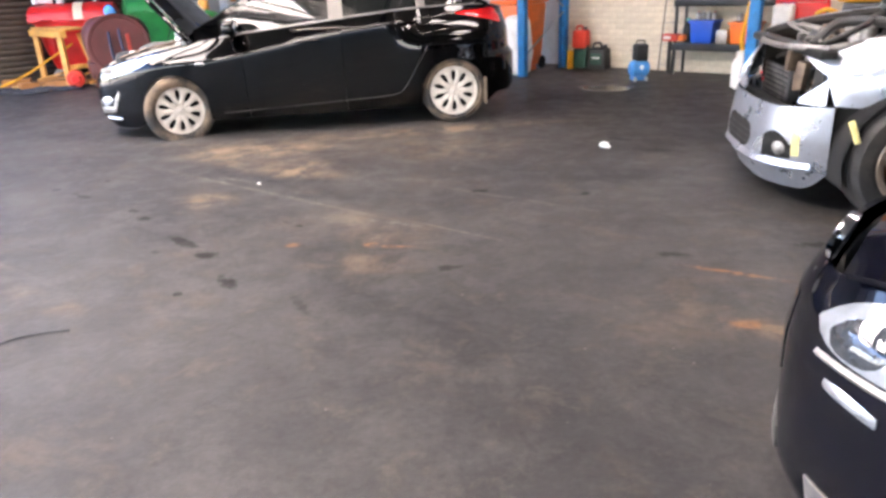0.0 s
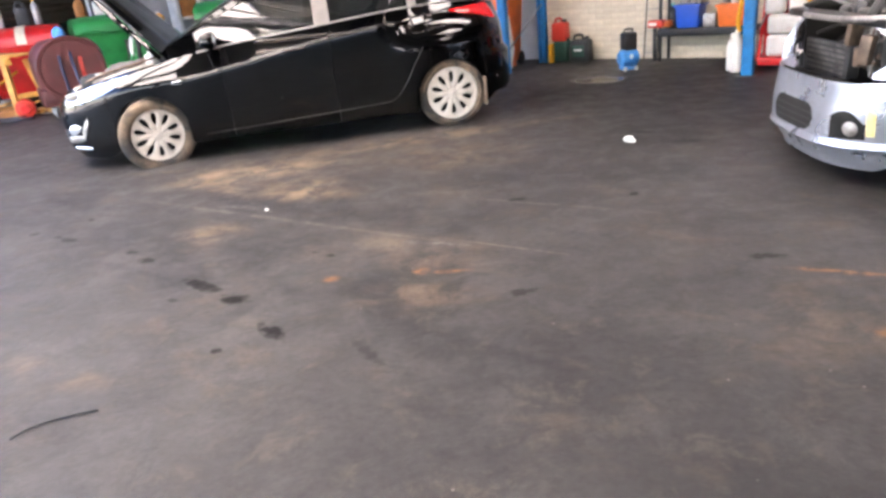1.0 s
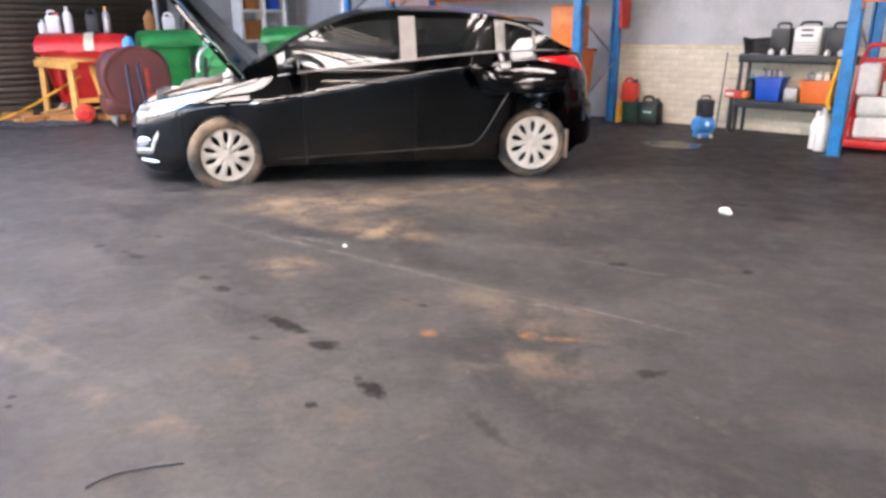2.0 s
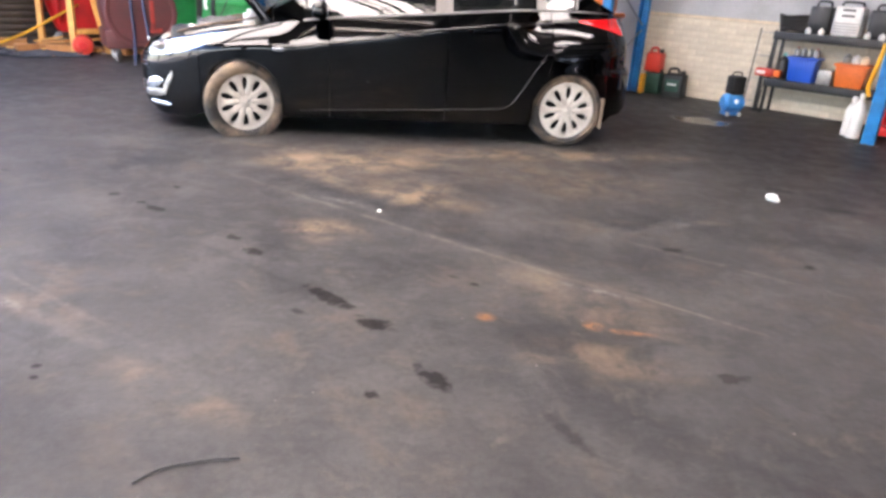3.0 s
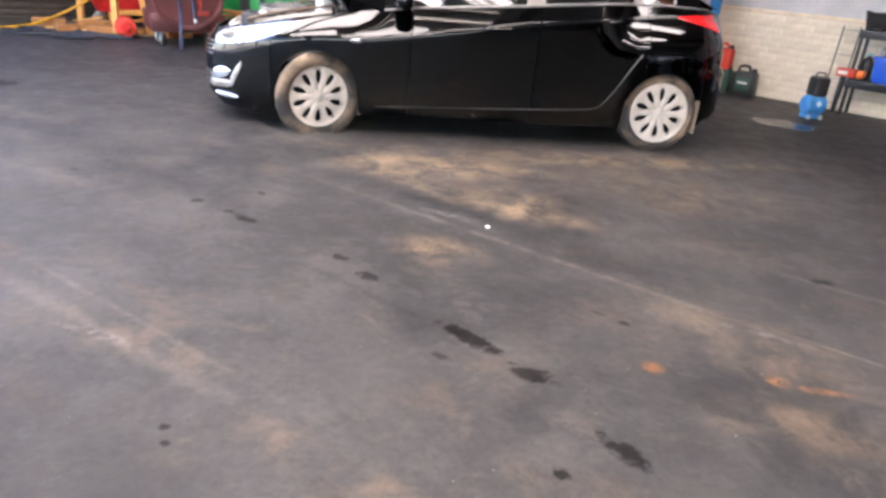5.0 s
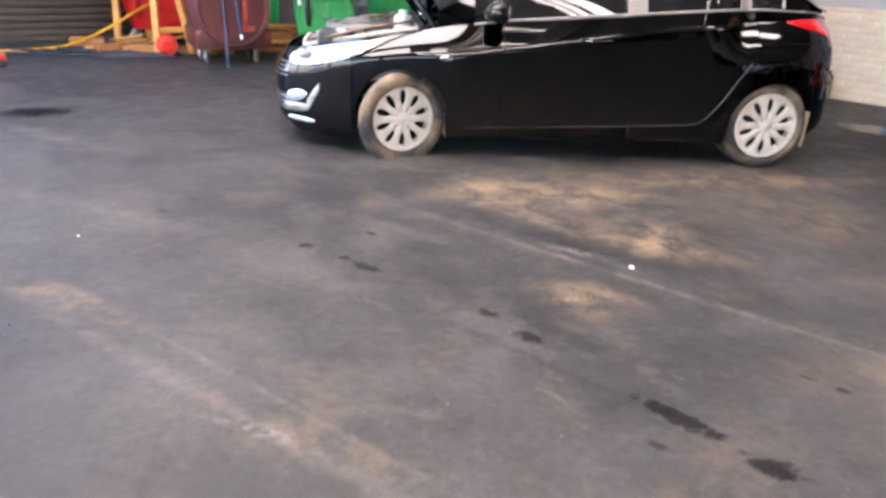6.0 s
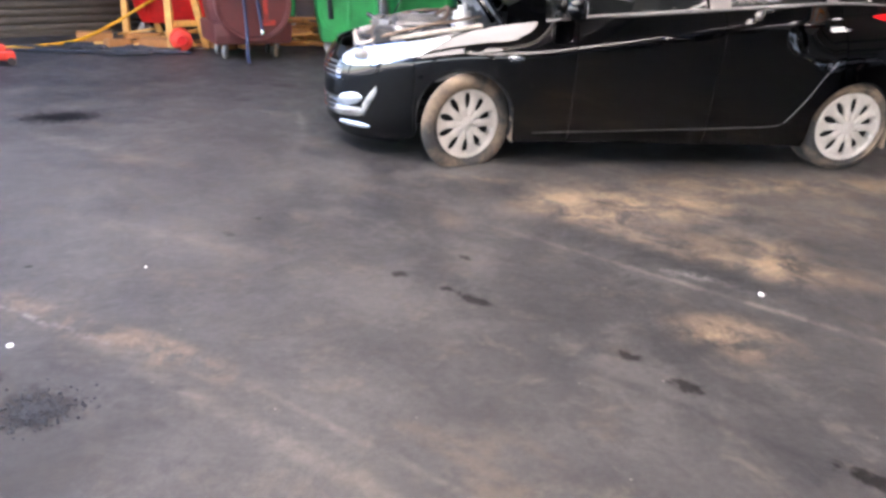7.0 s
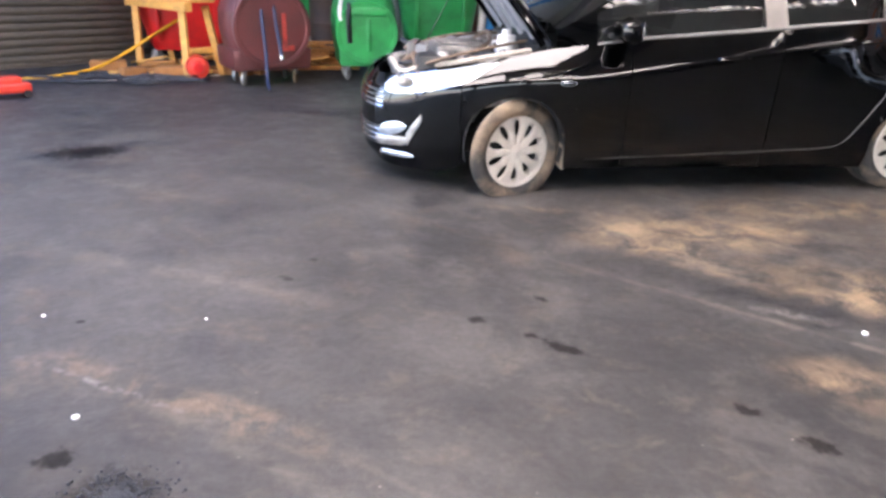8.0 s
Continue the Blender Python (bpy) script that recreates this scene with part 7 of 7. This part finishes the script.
# on top: coiled cable, speakers-like black units, silver charger
bm = bmesh.new()
for k in range(5):
    tube(bm, [(0.16 * math.cos(a) * (1 + 0.06 * k), 0.12 * math.sin(a), 0.03 + 0.035 * k + 0.01 * math.sin(3 * a + k)) for a in lin(0, 2 * math.pi, 16)], 0.022, 6, 1)
t = part("coiled_cable", bm, M["black_plastic"], None)
t.matrix_world = on_shelf(-0.52, 0.941)
tagged(t, "pile of coiled black cable on top of the shelf", "cable")
for x in (-0.27, 0.34):
    t = thing("black_unit", "black boxy charger unit on top of the shelf", "charger", on_shelf(x, 0.941), "black units on the shelf")
    part("case", bmbox((0.22, 0.24, 0.30), (0, 0, 0.15), 0.02), M["black_plastic"], t)
    part("handle", bmtube([(-0.07, 0, 0.29), (-0.06, 0, 0.35), (0.06, 0, 0.35), (0.07, 0, 0.29)], 0.014, 8), M["black_plastic"], t)
    for xx in (-0.08, 0.06):
        bottle("white_pot", "small white pot in front of the unit", on_shelf(x + xx, 0.941, -0.125), 0.032, 0.07, M["white"], M["white"], group="white pots on the shelf")
t = thing("silver_charger", "silver and white battery charger on the shelf", "charger", on_shelf(0.02, 0.941))
part("case", bmbox((0.29, 0.24, 0.32), (0, 0, 0.16), 0.03, segs=3), M["white"], t)
for z in (0.22, 0.28):
    part("slot", bmbox((0.13, 0.006, 0.022), (0, -0.122, z), 0.002), M["black_plastic"], t)
for k in range(4):
    part("fin", bmbox((0.25, 0.012, 0.012), (0, -0.123, 0.05 + 0.03 * k), 0.002), M["alloy"], t)
part("handle", bmtube([(-0.10, 0, 0.31), (-0.09, 0, 0.36), (0.09, 0, 0.36), (0.10, 0, 0.31)], 0.014, 8), M["black_plastic"], t)

# by the foot of the lift-side rack post
for k, (a, b) in enumerate(((8.35, -3.50), (8.25, -3.42))):
    bottle("white_bottle", "white plastic bottle standing by the blue rack post", hall_pose(a, b, 0), 0.065, 0.40 + 0.05 * k, M["white"], M["white"], group="bottles by the post")
t = part("yellow_strap", bmtube([hall(8.05, -3.31, 0.95), hall(8.03, -3.33, 0.75), hall(8.04, -3.36, 0.55), hall(8.03, -3.33, 0.45)], 0.022), M["yellow"], None)
tagged(t, "yellow strap hanging at the blue rack post", "strap")

# red cart with white jugs
CART = hall_pose(8.55, -2.98, 0, 4) @ Matrix.Diagonal((0.82, 0.9, 0.86, 1))
cart = thing("red_cart", "red steel cart with white jugs strapped to its front", "cart", CART)
part("back_plate", bmbox((0.66, 0.04, 0.95), (0, 0.12, 0.57), 0.01), M["red"], cart)
part("base", bmbox((0.66, 0.36, 0.10), (0, -0.02, 0.10), 0.02), M["red"], cart)
for s in (-1, 1):
    part("side_rail", bmtube([(s * 0.33, -0.16, 0.12), (s * 0.33, 0.06, 0.60), (s * 0.31, 0.12, 1.06), (s * 0.26, 0.12, 1.22)], 0.025, 8), M["red"], cart)
    bm = bmesh.new()
    lathe(bm, [(0, 0.02), (0.075, 0.02), (0.085, 0), (0.075, -0.02), (0, -0.02)], 18, pose(s * 0.36, 0.10, 0.086, 0, 90))
    part("wheel", bm, M["black_plastic"], cart)
part("top_bar", bmtube([(-0.27, 0.12, 1.21), (-0.2, 0.12, 1.25), (0.2, 0.12, 1.25), (0.27, 0.12, 1.21)], 0.025, 8), M["red"], cart)
part("cross_bar", bmbox((0.56, 0.03, 0.05), (0, 0.11, 1.08), 0.008), M["red"], cart)
for x, z, w, h in ((0.0, 0.155, 0.50, 0.26), (-0.02, 0.42, 0.46, 0.24), (0.10, 0.665, 0.22, 0.20), (-0.17, 0.665, 0.25, 0.38)):
    bm = bmbox((w, 0.20, h), (0, 0, h / 2), 0.05, segs=4)
    t = part("white_jug", bm, M["white"], None)
    t.matrix_world = CART @ Matrix.Translation((x, -0.04, z))
    tagged(t, "bulky white plastic jug stacked on the red cart", "jug", "white jugs on the cart")
t = part("yellow_hose", bmtube([hall(8.3, -2.62, 0.74) + Vector((0.11 * math.cos(a) * 0.72, -0.11 * math.cos(a) * 0.69, 0.09 * math.sin(a))) * 1.2 for a in lin(0, 2 * math.pi, 18)], 0.022, 8, 1), M["yellow"], None)
tagged(t, "looped yellow hose hung beside the red cart", "hose")
t = part("hose_hook", bmtube([hall(8.3, -2.62, 0.0), hall(8.3, -2.62, 0.86)], 0.016, 6, 1), M["dark_steel"], None)
tagged(t, "thin dark steel stand for the hose", "hose stand")
yb = thing("black_tub", "black plastic tub with a bright yellow lid", "tub", hall_pose(8.55, -2.22, 0))
part("body", bmbox((0.58, 0.50, 0.92), (0, 0, 0.46), 0.05, taper=0.88), M["black_plastic"], yb)
part("lid", bmbox((0.66, 0.56, 0.11), (0, 0, 0.975), 0.035, segs=3), M["yellow"], yb)
rc = thing("red_machine", "red steel machine with white pipes on top", "machine", hall_pose(8.55, -1.42, 0))
part("cabinet", bmbox((0.80, 0.60, 0.98), (0, 0, 0.49), 0.04), M["red"], rc)
part("pipe", bmtube([(-0.3, -0.2, 0.98), (-0.25, -0.25, 1.08), (0.1, -0.25, 1.10), (0.3, -0.2, 0.98)], 0.03, 8), M["white"], rc)
part("panel", bmbox((0.5, 0.01, 0.3), (0, -0.304, 0.65), 0.004), M["dark_steel"], rc)

# ---- small things on the floor ----
bm = bmesh.new()
bmesh.ops.create_icosphere(bm, subdivisions=3, radius=0.042)
for v in bm.verts:
    v.co += v.co.normalized() * 0.025 * noise.noise(v.co * 30)
    v.co.z = max(v.co.z * 0.62, -0.02) + 0.02
t = part("paper_ball", bm, M["paper"], None, sharp=0.2)
t.matrix_world = pose(1.065, 5.84, 0.001)
tagged(t, "crumpled white paper scrap on the concrete", "paper")
for x, y, r in ((-1.576, 5.145, 0.014), (-4.39, 4.52, 0.010), (-4.82, 5.17, 0.008), (-4.19, 5.17, 0.006), (1.2, 2.32, 0.016)):
    bm = bmesh.new()
    bmesh.ops.create_icosphere(bm, subdivisions=2, radius=r)
    for v in bm.verts:
        v.co += v.co.normalized() * r * 0.4 * noise.noise(v.co * 60 + Vector((x, y, 0)))
        v.co.z = max(v.co.z * 0.6, -r * 0.4) + r * 0.4
    t = part("litter_scrap", bm, M["paper"], None)
    t.matrix_world = pose(x, y, 0.001)
    tagged(t, "tiny white scrap of litter on the floor", "litter", "scraps on the floor")
rng = random.Random(5)
bm = bmesh.new()
for k in range(520):
    a, d = rng.uniform(0, 2 * math.pi), abs(rng.gauss(0, 0.5))
    x, y = -4.13 + 0.15 * d * math.cos(a), 4.19 + 0.12 * d * math.sin(a)
    r = rng.uniform(0.0025, 0.0065)
    c = bmesh.ops.create_icosphere(bm, subdivisions=1, radius=r, matrix=Matrix.Translation((x, y, r * 0.5)))
t = part("oil_granules", bm, M["granule"], None)
tagged(t, "scatter of dark oil-soaked granules on the concrete", "granules", kind="stuff")
t = part("thin_wire", bmtube(WIRE, 0.0035, 6), M["trim"], None)
tagged(t, "thin black wire lying on the floor", "wire")

# ---- brick dado, piece by piece, last ----
dado = part("brick_dado", bmbox((3.9, 0.03, 1.0), (0, 0, 0.50)), M["mortar"], None)
dado.matrix_world = hall_pose(WALL_A - 0.015, -4.55, 0)
tagged(dado, "cream painted brick dado with worn paint", "brick wall", kind="structure")
H_, L_ = 0.0755, 0.226
brick_me = []
for n_, ln in ((0, L_), (1, L_ / 2 - 0.005)):
    for k in range(3):
        bm = bmesh.new()
        box(bm, (ln, 0.022, H_ - 0.006), (0, 0, 0), 0.003, segs=1)
        for v in bm.verts:
            v.co.y += 0.0015 * noise.noise(v.co * 40 + Vector((k * 7, 0, 0)))
        me = bpy.data.meshes.new("brick")
        bm.to_mesh(me)
        bm.free()
        me.materials.append(M["brick"])
        brick_me.append((n_, me))
rng = random.Random(3)
for row in range(13):
    z = 0.004 + H_ * (row + 0.5)
    x = -1.93
    first = row % 2
    while x < 1.93:
        half = first
        ln = (L_ / 2 - 0.005 if half else L_)
        first = 0
        if x + ln > 1.94:
            break
        if row < 12 or x + ln < 1.6:
            o = new("brick", rng.choice([m_ for n_, m_ in brick_me if n_ == (1 if half else 0)]))
            o.parent = dado
            o.location = (x + ln / 2, -0.008 - rng.uniform(0, 0.003), z)
        x += ln + 0.007
coping = part("dado_cap", bmbox((3.9, 0.05, 0.03), (0, 0, 0.015), 0.004), M["cream"], None)
coping.matrix_world = hall_pose(WALL_A - 0.025, -4.55, 1.002)
tagged(coping, "thin cream ledge on top of the brick dado", "trim", kind="structure")
